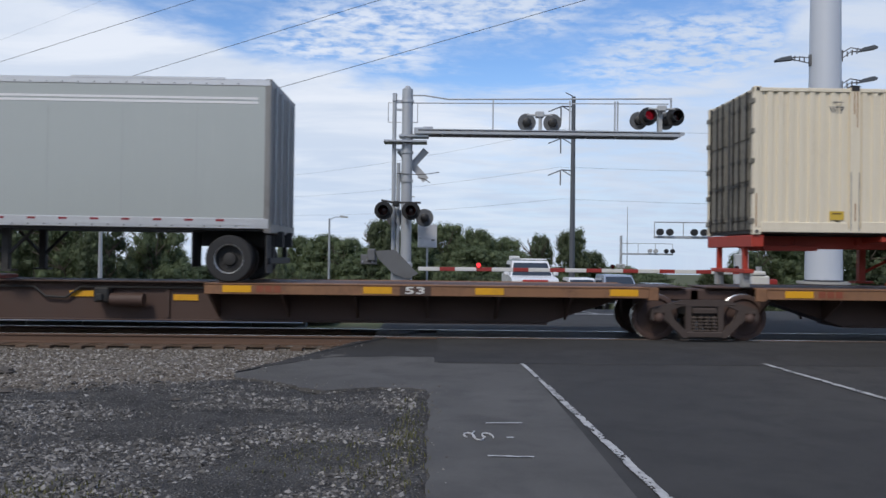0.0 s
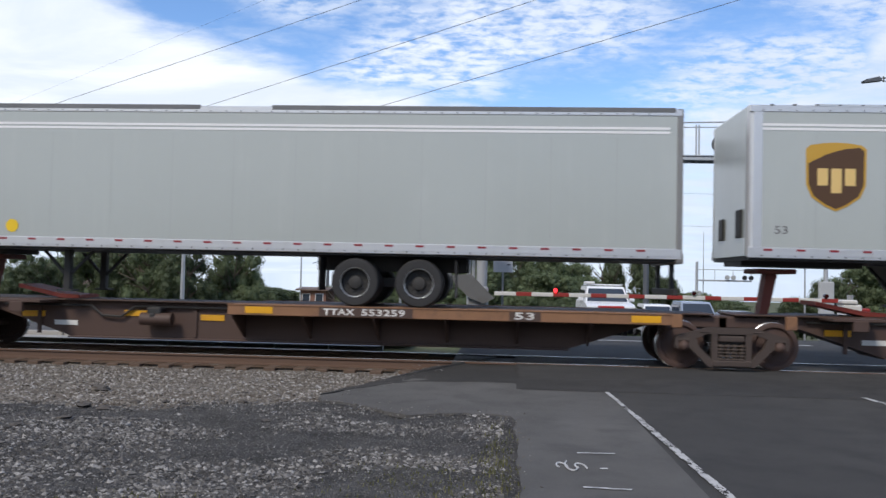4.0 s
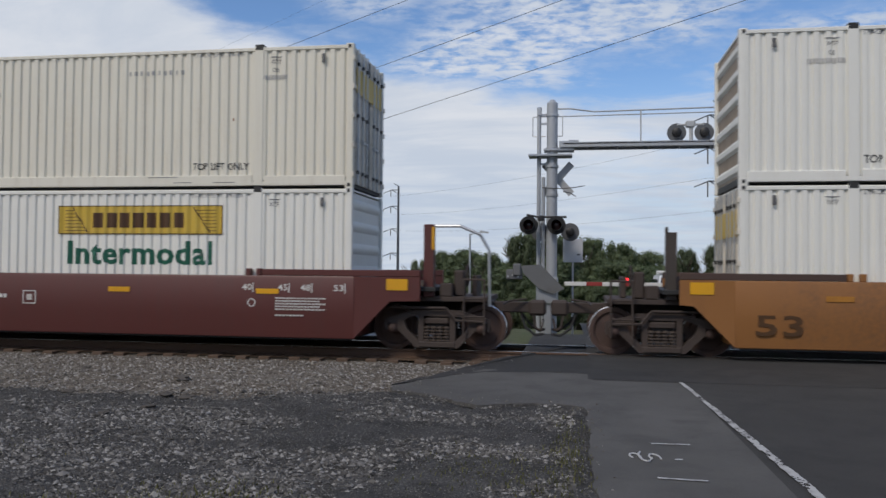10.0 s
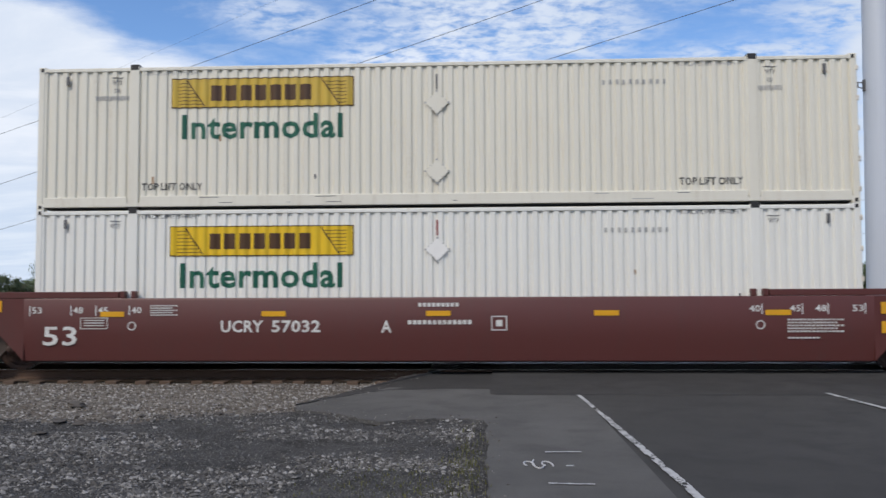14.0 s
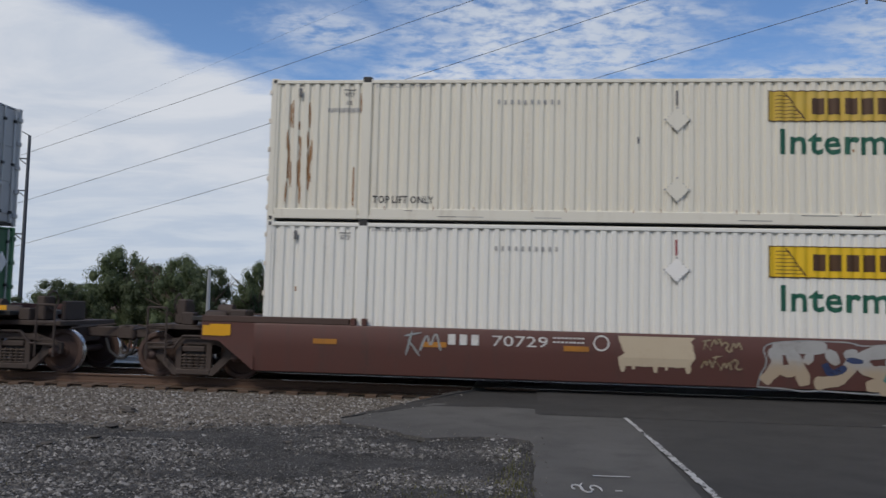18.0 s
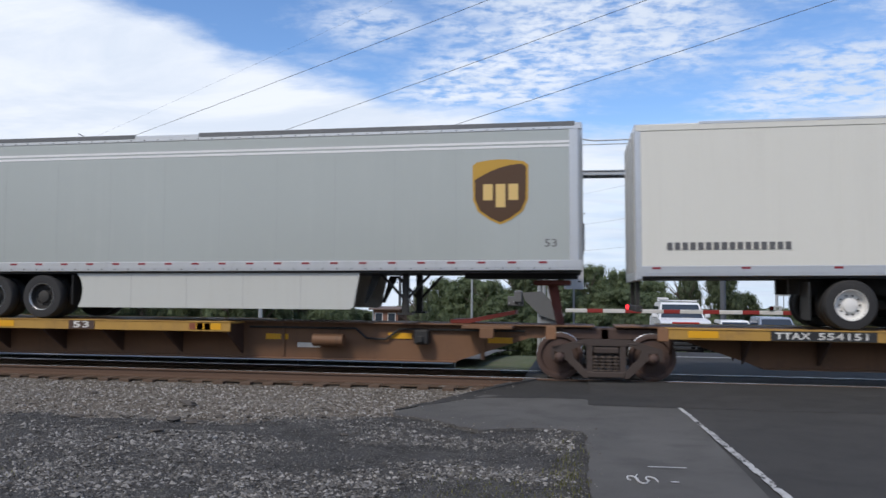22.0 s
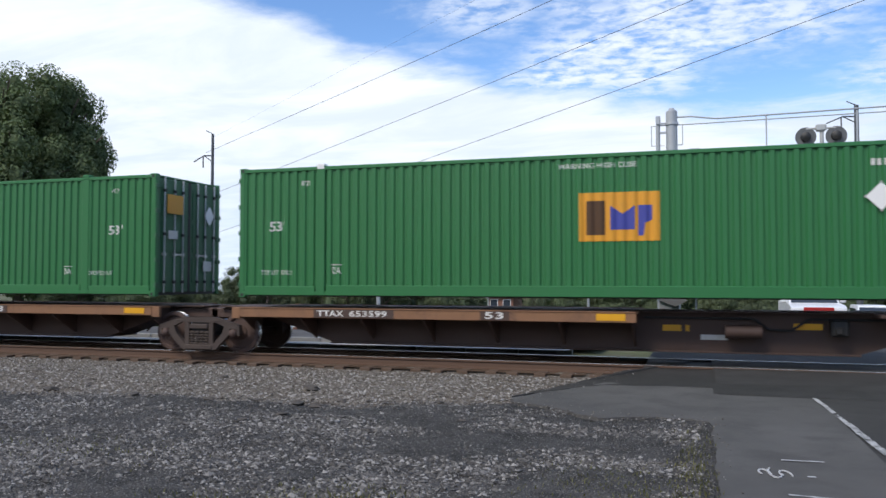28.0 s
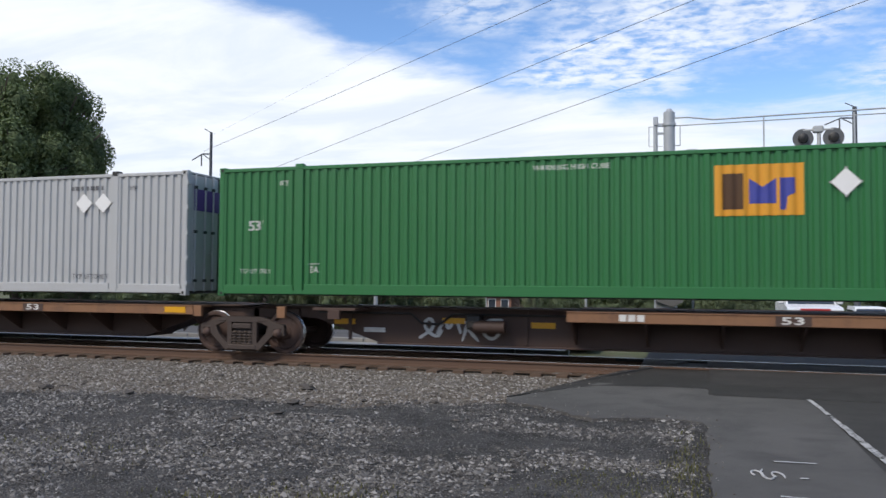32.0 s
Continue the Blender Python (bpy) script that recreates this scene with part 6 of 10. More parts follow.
def container(label, s, z, skin, door="R", high=HIGH, smooth=False, group="", top_box=None, door_skin=None, rise=0.0, pivot=0.0, rods=None, end_skin=None):
    """A 53 foot box: folded sides, rails, posts at the corners and at the 40 foot lift points, doors with lock rods."""
    ob = rides("container", label, "container", s, z, group, rise, pivot)
    key = (skin.name, round(high, 2), smooth)
    dskin = door_skin or skin
    rods = rods or GALV
    lift = ((LEN - 12.192) / 2, (LEN + 12.192) / 2)
    depth = 0.014 if smooth else 0.036
    FOLDED.append((ob, depth))
    for side in (-1, 1):
        y = side * (HALF - 0.012)
        part("side_panel", kept(("side", side, key), lambda: corrugated(0.08, LEN - 0.08, 0.16, high - 0.06, y, depth, 0.2045, side).mesh("side_panel", skin, 20)), None, ob)
        a, b = sorted((side * HALF, side * (HALF - 0.06)))
        part("bottom_rail", kept(("brail", side, key), lambda: Solid().box(0.1, LEN - 0.1, a, b, 0.055, 0.14, 0.008).box(lift[0] + 0.13, lift[1] - 0.13, *sorted((side * (HALF + 0.004), side * (HALF - 0.04))), 0.05, 0.27, 0.01).box(0.15, lift[0] - 0.13, *sorted((side * (HALF + 0.004), side * (HALF - 0.04))), 0.05, 0.25, 0.01).box(lift[1] + 0.13, LEN - 0.15, *sorted((side * (HALF + 0.004), side * (HALF - 0.04))), 0.05, 0.25, 0.01).mesh("bottom_rail", skin)), None, ob)
        part("top_rail", kept(("trail", side, key), lambda: Solid().box(0.1, LEN - 0.1, a, b, high - 0.10, high - 0.03, 0.008).mesh("top_rail", skin)), None, ob)
        for k, x in enumerate((0.0, LEN - 0.13)):
            part("corner_post", kept(("cpost", side, k, key), lambda: Solid().box(x, x + 0.13, *sorted((side * (HALF + 0.002), side * (HALF - 0.12))), 0.02, high, 0.015).mesh("corner_post", skin)), None, ob)
        for k, x in enumerate(lift):
            post = part("lift_post", kept(("lpost", side, k, key), lambda: Solid().box(x - 0.1, x + 0.1, *sorted((side * (HALF + 0.006), side * (HALF - 0.1))), 0.05, high, 0.012).mesh("lift_post", skin)), None, ob)
            m = top_box or BLACK
            part("casting", kept(("cast", side, k, m.name, round(high, 2)), lambda: Solid().box(x - 0.09, x + 0.09, *sorted((side * (HALF + 0.012), side * (HALF - 0.16))), high - 0.085, high + 0.035, 0.012).box(x - 0.03, x + 0.03, *sorted((side * (HALF + 0.014), side * HALF)), high - 0.05, high + 0.0).mesh("casting", m)), None, post, "lift casting")
    for k, x in enumerate((0.0, LEN - 0.16)):
        for zz in (0.0, high - 0.115):
            part("corner_casting", kept(("ccast", k, key), lambda: Solid().box(x, x + 0.16, -HALF - 0.006, -HALF + 0.14, 0.0, 0.118, 0.012).mesh("corner_casting", skin)), None, ob, at=pose(0, 0, zz))
            part("casting_hole", kept(("chole", k), lambda: Solid().box(x + 0.05, x + 0.11, -HALF - 0.009, -HALF - 0.004, 0.025, 0.095).mesh("casting_hole", BLACK)), None, ob, at=pose(0, 0, zz))
    part("roof", kept(("roof", key), lambda: Solid().box(0.05, LEN - 0.05, -HALF + 0.05, HALF - 0.05, high - 0.05, high - 0.015).mesh("roof", skin)), None, ob)
    part("floor", kept(("floor", key), lambda: Solid().box(0.05, LEN - 0.05, -HALF + 0.05, HALF - 0.05, 0.03, 0.15).mesh("floor", BLACK)), None, ob)
    x_in, out = (LEN, 1) if door == "R" else (0.0, -1)
    x_cl = 0.0 if door == "R" else LEN
    xw = x_cl + out * 0.06
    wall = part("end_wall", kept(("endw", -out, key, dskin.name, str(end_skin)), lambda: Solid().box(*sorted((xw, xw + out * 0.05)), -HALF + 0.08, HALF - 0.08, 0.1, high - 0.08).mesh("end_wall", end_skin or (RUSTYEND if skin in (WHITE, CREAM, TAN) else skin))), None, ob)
    for i in range(6):
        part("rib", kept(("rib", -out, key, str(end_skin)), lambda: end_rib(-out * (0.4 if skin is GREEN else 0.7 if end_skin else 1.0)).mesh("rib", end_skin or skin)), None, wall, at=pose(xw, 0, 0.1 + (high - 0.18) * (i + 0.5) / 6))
    for side in (-1, 1):
        a, b = sorted((side * 0.01, side * (HALF - 0.1)))
        xa = x_in - out * 0.05
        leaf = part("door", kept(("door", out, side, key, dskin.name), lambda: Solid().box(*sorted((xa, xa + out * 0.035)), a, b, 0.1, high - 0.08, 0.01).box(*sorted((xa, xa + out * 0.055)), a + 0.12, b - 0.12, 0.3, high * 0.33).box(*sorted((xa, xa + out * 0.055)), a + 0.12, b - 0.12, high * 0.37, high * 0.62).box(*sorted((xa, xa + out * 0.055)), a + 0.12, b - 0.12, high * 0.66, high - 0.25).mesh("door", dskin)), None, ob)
        for k in range(5):
            part("hinge", kept(("hinge", out, side, dskin.name), lambda: Solid().box(*sorted((xa + out * 0.02, xa + out * 0.075)), *sorted((side * (HALF - 0.16), side * (HALF + 0.012))), 0.0, 0.10, 0.01).mesh("hinge", dskin)), None, leaf, at=pose(0, 0, 0.22 + (high - 0.55) * k / 4))
        part("gasket", kept(("gasket", out, side, round(high, 2)), lambda: Solid().box(*sorted((xa + out * 0.03, xa + out * 0.042)), *sorted((side * 0.004, side * 0.05)), 0.1, high - 0.08).mesh("gasket", BLACK)), None, leaf, "black rubber door seal")
        part("cam_handle", kept(("cam", out, side, rods.name), lambda: Solid().box(*sorted((xa + out * 0.09, xa + out * 0.11)), *sorted((side * 0.28, side * 0.64)), 0.97, 1.0).mesh("cam_handle", rods)), None, leaf, "lock handle")
        for yy in (0.3, 0.62, 1.0):
            for zz in (0.30, high * 0.5, high - 0.40):
                part("rod_bracket", kept(("rodb", out), lambda: Solid().box(*sorted((xa + out * 0.03, xa + out * 0.098)), -0.045, 0.045, 0.0, 0.07).mesh("rod_bracket", BLACK)), None, leaf, "dark rod bracket", pose(0, side * yy, zz))
            part("lock_rod", kept(("rod", out, side, yy, round(high, 2), rods.name), lambda: Solid().tube((xa + out * 0.075, side * yy, 0.08), (xa + out * 0.075, side * yy, high - 0.06), 0.02, 8).box(*sorted((xa + out * 0.05, xa + out * 0.1)), side * yy - 0.05, side * yy + 0.05, 0.95, 1.02).mesh("lock_rod", rods)), None, leaf, "upright lock rod")
    return ob


def diamond(parent, x, z, r, material, y=-HALF - 0.008, name="placard"):
    p = part(name, Solid().prism([(x - r, z), (x, z - r), (x + r, z), (x, z + r)], y - 0.004, y + 0.002), material, parent, "diamond placard holder")
    clips = Solid()
    for a, b, h in ((-1, 0, 0.02), (1, 0, 0.02), (0, -1, 0.02), (0, 1, 0.02), (-0.5, -0.5, 0.011), (0.5, -0.5, 0.011), (-0.5, 0.5, 0.011), (0.5, 0.5, 0.011), (-0.75, 0.25, 0.008), (0.75, 0.25, 0.008), (-0.25, -0.75, 0.008), (0.25, -0.75, 0.008)):
        clips.box(x + a * r - h, x + a * r + h, y - 0.008, y - 0.0045, z + b * r - h, z + b * r + h)
    tagged(part("clip", clips, FAINTINK, p, "small grey placard clips"), kind="stuff")
    return p


def bars(parent, x0, x1, z0, z1, n, material, y, name="lettering", gap=0.3, label="row of plain bars"):
    """A word that is not spelled out: one block for each letter."""
    w = (x1 - x0) / n
    if z1 - z0 > 0.18:
        for i in range(n):
            part(name, Solid().box(x0 + i * w, x0 + (i + 1 - gap) * w, y - 0.005, y, z0, z1), material, parent, label.replace("row of plain bars", "plain block"))
        return parent
    s = Solid()
    for i in range(n):
        s.box(x0 + i * w, x0 + (i + 1 - gap) * w, y - 0.005, y, z0, z1)
    return tagged(part(name, s, material, parent, label), kind="stuff")


def white_box(s, z, skin, door, logo, label, low=False, faded=False):
    """A white box with a yellow name panel and green lettering on the left or the right half."""
    ob = container(label, s, z, skin, door, group="white containers", door_skin=DARKDOOR if skin is TAN else GRIMYDOOR, end_skin=(DULLEND if "brown" in label else skin) if low else None)
    y = -HALF - 0.004
    dz = -0.075 if low else 0.0
    x0 = 2.73 if logo == "L" else 9.75
    p = part("name_panel", plate(x0, x0 + 3.68, 2.03 + dz, 2.63 + dz, y), FADEDYELLOW if faded else LOGOYELLOW, ob, "faded gold name panel with dark bars" if faded else "yellow name panel with dark bars")
    part("panel_border", Solid().box(x0, x0 + 3.68, y - 0.009, y - 0.006, 2.03 + dz, 2.05 + dz).box(x0, x0 + 3.68, y - 0.009, y - 0.006, 2.61 + dz, 2.63 + dz).box(x0, x0 + 0.02, y - 0.009, y - 0.006, 2.05 + dz, 2.61 + dz).box(x0 + 3.66, x0 + 3.68, y - 0.009, y - 0.006, 2.05 + dz, 2.61 + dz), LOGOBROWN, p)
    for a, b, way in ((0.14, 0.66, 1), (3.02, 3.54, -1)):
        sc = Solid().prism([(x0 + b - 0.36, 2.59 + dz), (x0 + b - 0.33, 2.59 + dz), (x0 + b + 0.03, 2.07 + dz), (x0 + b, 2.07 + dz)] if way > 0 else [(x0 + a, 2.59 + dz), (x0 + a + 0.03, 2.59 + dz), (x0 + a + 0.39, 2.07 + dz), (x0 + a + 0.36, 2.07 + dz)], y - 0.009, y - 0.006)
        for i in range(7):
            zz = 2.10 + dz + i * 0.07
            u = b - 0.34 + (2.59 + dz - zz) * 0.69 if way > 0 else a + 0.02 + (2.59 + dz - zz) * 0.69
            sc.box(x0 + (a if way > 0 else u - 0.01), x0 + (u + 0.01 if way > 0 else b), y - 0.0092, y - 0.0062, zz, zz + 0.014)
        tagged(part("panel_scroll", sc, LOGOBROWN, p), "thin dark scroll lines", kind="stuff")
    bars(p, x0 + 0.80, x0 + 2.90, 2.17 + dz, 2.48 + dz, 7, LOGOBROWN, y - 0.006, gap=0.25)
    write(ob, "Intermodal", x0 + 0.22, 1.42 + dz, y, 0.47, LOGOGREEN, 0.035, 3.24, "green painted word")
    for xx in (2.15, 12.75):
        write(ob, "TOP LIFT ONLY", xx, 0.385, y, 0.14, INK, 0.03, 1.22)
        write(ob, "STACK LIMIT 3 HIGH", xx, 2.71, y, 0.085, FAINTINK if faded else GREYINK, 0.0, 1.1)
    for xx in (1.52, 14.42):
        write(ob, "WTP", xx, 2.52, y, 0.10, GREYINK, 0.0, 0.2)
        if not low:
            write(ob, "OR", xx + 0.04, 2.36, y, 0.09, GREYINK, 0.0, 0.12)
            bars(ob, xx - 0.33, xx + 0.35, 2.21, 2.30, 13, FAINTINK, y, "stencil_bar", 0.4)
        part("stencil_bar", plate(xx - 0.02, xx + 0.22, 2.66, 2.675, y), GREYINK, ob)
    rs = random.Random(int(-s * 7 + z * 100))
    # Dark dashes along the rail: scuffs, and shadow gaps put in as colour.
    for i in range(9):
        xa = rs.uniform(2.3, 13.5)
        part("scuff", Solid().box(xa, xa + rs.uniform(0.08, 0.7), -HALF - 0.007, -HALF - 0.003, 0.115 + 0.11 * (i % 2), 0.128 + 0.11 * (i % 2)), GREYINK if i % 3 else FAINTINK, ob, "dark dash, scuffs and painted gap shade, on the bottom rail")
    for i in range(3):
        xa, za = rs.uniform(0.4, 15.4), rs.uniform(0.4, 1.6)
        part("dent_mark", Solid().box(xa, xa + 0.035, -HALF - 0.006, -HALF - 0.002, za, za + rs.uniform(0.03, 0.16)), RUSTRUN if i else GREYINK, ob, "small rusty scrape")
    bars(ob, 4.6 if logo == "R" else 11.3, 5.9 if logo == "R" else 12.6, 2.37, 2.46, 10, FAINTINK, y, "serial_number", 0.62)
    part("stripe", plate(8.04, 8.075, 2.34, 2.64, y), REDTAPE if not faded else GREYINK, ob, "thin red stripe")
    diamond(ob, 8.06, 2.06, 0.23, skin if faded else FADEDPLACARD)
    if not low:
        diamond(ob, 8.06, 0.70, 0.23, skin if faded else FADEDPLACARD)
    for xx in (0.58, 15.5):
        part("vent", Solid().box(xx, xx + 0.07, y - 0.02, y, 2.52, 2.70, 0.01), GREYINK, ob, "small grey vent")
    out, x = (1, LEN + 0.0) if door == "R" else (-1, 0.0)
    part("door_panel", Solid().box(*sorted((x + out * 0.012, x + out * 0.02)), -1.1, 1.1, 1.95, 2.45), FADEDYELLOW if skin is not TAN else OLIVESPRAY, ob, "faded yellow panel across the doors" if skin is not TAN else "dull olive panel across the doors")
    return ob


def end_marks(ob, door):
    """Small placards on the right-hand end of a green box."""
    x = LEN + 0.055
    part("end_panel", Solid().box(x, x + 0.008, -0.95, -0.35, 1.95, 2.4), LOGOORANGE, ob, "small orange panel on the end")
    part("placard", Solid().prism([(0.75, 1.75), (0.95, 2.0), (0.75, 2.25), (0.55, 2.0)], x, x + 0.008, "x"), PLACARD, ob, "diamond placard holder")
    part("end_number", Solid().box(x, x + 0.008, -0.9, -0.55, 1.35, 1.55), PALEINK, ob, "pale painted bar")
    part("end_number", Solid().box(x, x + 0.008, 0.5, 0.85, 0.6, 0.85), PALEINK, ob, "pale painted bar")


def green_box(s, z, label, door="L", logo=4.48, number=1.2, hub=False, diamond_x=3.4, group="green containers", top_box=None, dz=2.15, lz=0.0, rise=0.0, pivot=0.0):
    ob = container(label, s, z, GREEN, door, 2.85, group=group, top_box=top_box or GREEN, door_skin=GREENDOOR, rise=rise, pivot=pivot)
    if not hub:
        end_marks(ob, door)
    y = -HALF - 0.004
    if hub:
        p = part("emblem", Solid().prism([(7.17 + 0.70 * math.cos(radians(30 + 60 * i)), 1.52 + 0.70 * math.sin(radians(30 + 60 * i)) * 0.98) for i in range(6)], y - 0.006, y), PLACARD, ob, "white six-sided emblem with red bars")
        for xa, xb, za, zb in ((6.88, 6.98, 1.16, 1.88), (7.06, 7.14, 1.16, 1.88), (7.24, 7.32, 1.16, 1.88), (7.40, 7.48, 1.16, 1.88), (6.983, 7.057, 1.47, 1.57), (7.143, 7.237, 1.47, 1.57), (7.323, 7.397, 1.47, 1.57)):
            part("emblem_bar", plate(xa, xb, za, zb, y - 0.006, 0.004), LOGORED, p, "red bar of the emblem")
        bars(ob, 8.35, 9.32, 1.52, 1.90, 3, PLACARD, y, gap=0.22)
        bars(ob, 8.08, 9.55, 1.12, 1.45, 5, PLACARD, y, gap=0.22)
    else:
        p = part("name_panel", plate(logo, logo + 1.52, 1.58 + lz, 2.52 + lz, y), LOGOORANGE, ob, "orange name panel")
        part("emblem", Solid().box(logo + 0.14, logo + 0.50, y - 0.01, y - 0.006, 1.70 + lz, 2.36 + lz), LOGOBROWN, p, "dark block of an emblem")
        part("emblem", Solid().prism([(logo + 0.60, 1.80 + lz), (logo + 0.60, 2.26 + lz), (logo + 0.83, 2.10 + lz), (logo + 1.06, 2.26 + lz), (logo + 1.06, 1.80 + lz)], y - 0.01, y - 0.006), LOGOBLUE, p, "blue block of an emblem")
        part("emblem", Solid().prism([(logo + 1.12, 1.68 + lz), (logo + 1.12, 2.26 + lz), (logo + 1.38, 2.26 + lz), (logo + 1.38, 1.98 + lz), (logo + 1.25, 1.92 + lz), (logo + 1.22, 1.68 + lz)], y - 0.01, y - 0.006), LOGOBLUE, p, "blue block of an emblem")
        diamond(ob, diamond_x, dz, 0.25, PLACARD)
    for xx in (0.75, 14.85):
        write(ob, "53'", xx, 1.45, y, 0.21, PALEINK, 0.02, 0.36)
    write(ob, "WARNING HIGH CUBE", 7.1 if not hub else 7.3, 2.55, y, 0.10, PALEINK, 0.01, 1.5)
    for xx in (2.25, 13.55):
        write(ob, "DA", xx, 0.52, y, 0.14, PALEINK, 0.01, 0.2)
        part("stencil_bar", plate(xx - 0.02, xx + 0.22, 0.70, 0.715, y), PALEINK, ob)
    for xx in (1.5, 14.9):
        write(ob, "WTP", xx, 2.42, y, 0.11, PALEINK, 0.01, 0.22)
    for xx in () if hub else (0.55, 14.2):
        write(ob, "TOP LIFT ONLY", xx, 0.50, y, 0.10, PALEINK, 0.0, 0.75)
    bars(ob, number, number + 1.05, 2.40, 2.52, 10, PALEINK, y, "serial_number", 0.4)
    return ob


# -- running gear --
def side_frame(y0, y1):
    """A cast side frame: an arched top chord, slanting legs, columns and a spring seat round open windows."""
    s = Solid()
    s.prism([(-1.04, 0.57), (-1.04, 0.64), (-0.82, 0.70), (-0.44, 0.81), (0.44, 0.81), (0.82, 0.70), (1.04, 0.64), (1.04, 0.57), (0.74, 0.57), (0.46, 0.69), (-0.46, 0.69), (-0.74, 0.57)], y0, y1)
    for q in (-1, 1):
        s.prism([(q * 0.81, 0.60), (q * 0.76, 0.40), (q * 0.42, 0.07), (q * 0.26, 0.07), (q * 0.26, 0.19), (q * 0.37, 0.21), (q * 0.60, 0.44), (q * 0.66, 0.62)], y0 + 0.004, y1 - 0.004)
        s.prism([(q * 0.26, 0.72), (q * 0.37, 0.72), (q * 0.37, 0.17), (q * 0.26, 0.17)], y0 + 0.008, y1 - 0.008)
        s.prism([(q * 0.985, 0.60), (q * 1.055, 0.60), (q * 1.045, 0.41), (q * 0.985, 0.41)], y0 + 0.004, y1 - 0.004)
        s.prism([(q * 0.725, 0.60), (q * 0.80, 0.60), (q * 0.795, 0.41), (q * 0.735, 0.41)], y0, y1)
        s.box(*sorted((q * 0.79, q * 0.99)), y0 - 0.006, y1 + 0.006, 0.545, 0.60, 0.01)
        s.box(*sorted((q * 0.40, q * 0.60)), y0 - 0.012, y1 + 0.012, 0.715, 0.745, 0.008)
    s.box(-0.36, 0.36, y0 - 0.015, y1 + 0.015, 0.075, 0.195, 0.02)
    s.box(-0.24, 0.24, y0 - 0.02, y1 + 0.02, 0.54, 0.66, 0.02)
    return s


def spring():
    s = Solid()
    s.tube((0, 0, 0.2), (0, 0, 0.50), 0.046, 8)
    for k in range(5):
        s.turned([(0.046, 0.0), (0.084, 0.008), (0.085, 0.026), (0.046, 0.034)], (0, 0, 0.20 + 0.062 * k), "z", 10)
    return s


WHEEL_R = 0.457


def wheelset():
    s = Solid().tube((0, -0.98, 0), (0, 0.98, 0), 0.075, 12)
    for q in (-1, 1):
        y = q * 0.753
        s.turned([(0.0, q * 0.06), (0.14, q * 0.06), (0.16, q * 0.03), (0.34, q * 0.015), (0.37, q * 0.06), (0.435, q * 0.065), (0.457, q * 0.055), (0.457, -q * 0.03), (0.47, -q * 0.04), (0.47, -q * 0.065), (0.37, -q * 0.065), (0.34, -q * 0.02), (0.16, -q * 0.03), (0.0, -q * 0.06)], (0, y, 0), "y", 30)
        for k in range(3):
            a = 2 * math.pi * k / 3
            s.tube((0.25 * math.cos(a), y + q * 0.02, 0.25 * math.sin(a)), (0.25 * math.cos(a), y + q * 0.035, 0.25 * math.sin(a)), 0.022, 6)
    return s


def wheel_mesh():
    me = wheelset().mesh("wheelset", WHEELRUST, 40)
    me.materials.append(TREAD)
    for f in me.polygons:
        if all(math.hypot(me.vertices[i].co.x, me.vertices[i].co.z) > 0.44 for i in f.vertices):
            f.material_index = 1
    return me


def bearing_cap(q):
    return Solid().turned([(0.0, q * 0.06), (0.055, q * 0.055), (0.085, q * 0.02), (0.10, 0.0), (0.11, -q * 0.12)], (0, 0, 0), "y", 14)


def truck(parent, x, s):
    """A two-axle truck under a car, with wheelsets that turn."""
    base = part("truck", kept("bolster", lambda: Solid().box(-0.22, 0.22, -1.08, 1.08, 0.46, 0.68, 0.03).mesh("truck", BLACK)), None, parent, "two-axle cast steel truck", pose(x, 0, 0))
    for q in (-1, 1):
        part("side_frame", kept(("side_frame", q), lambda: side_frame(*sorted((q * 1.02, q * 1.14))).mesh("side_frame", TRUCK)), None, base, "dusty cast side frame")
        for k in (-0.195, -0.065, 0.065, 0.195):
            part("spring", kept("spring", lambda: spring().mesh("spring", SPRINGSTEEL, 50)), None, base, at=pose(k, q * 1.07, 0))
        for k in (-0.889, 0.889):
            part("bearing_cap", kept(("cap", q), lambda: bearing_cap(q).mesh("bearing_cap", WHEELRUST, 50)), None, base, at=pose(k, q * 1.15, WHEEL_R))
        part("brake_beam", kept(("brake_beam", q), lambda: Solid().box(*sorted((q * 0.36, q * 0.46)), -0.85, 0.85, 0.30, 0.42, 0.02).mesh("brake_beam", BLACK)), None, base)
        w = part("wheelset", kept("wheelset", wheel_mesh), None, base, "rusty wheels with worn bright treads", pose(q * 0.889, 0, WHEEL_R))
        TURNING.append((w, s + x + q * 0.889, q * 0.889))
    return base


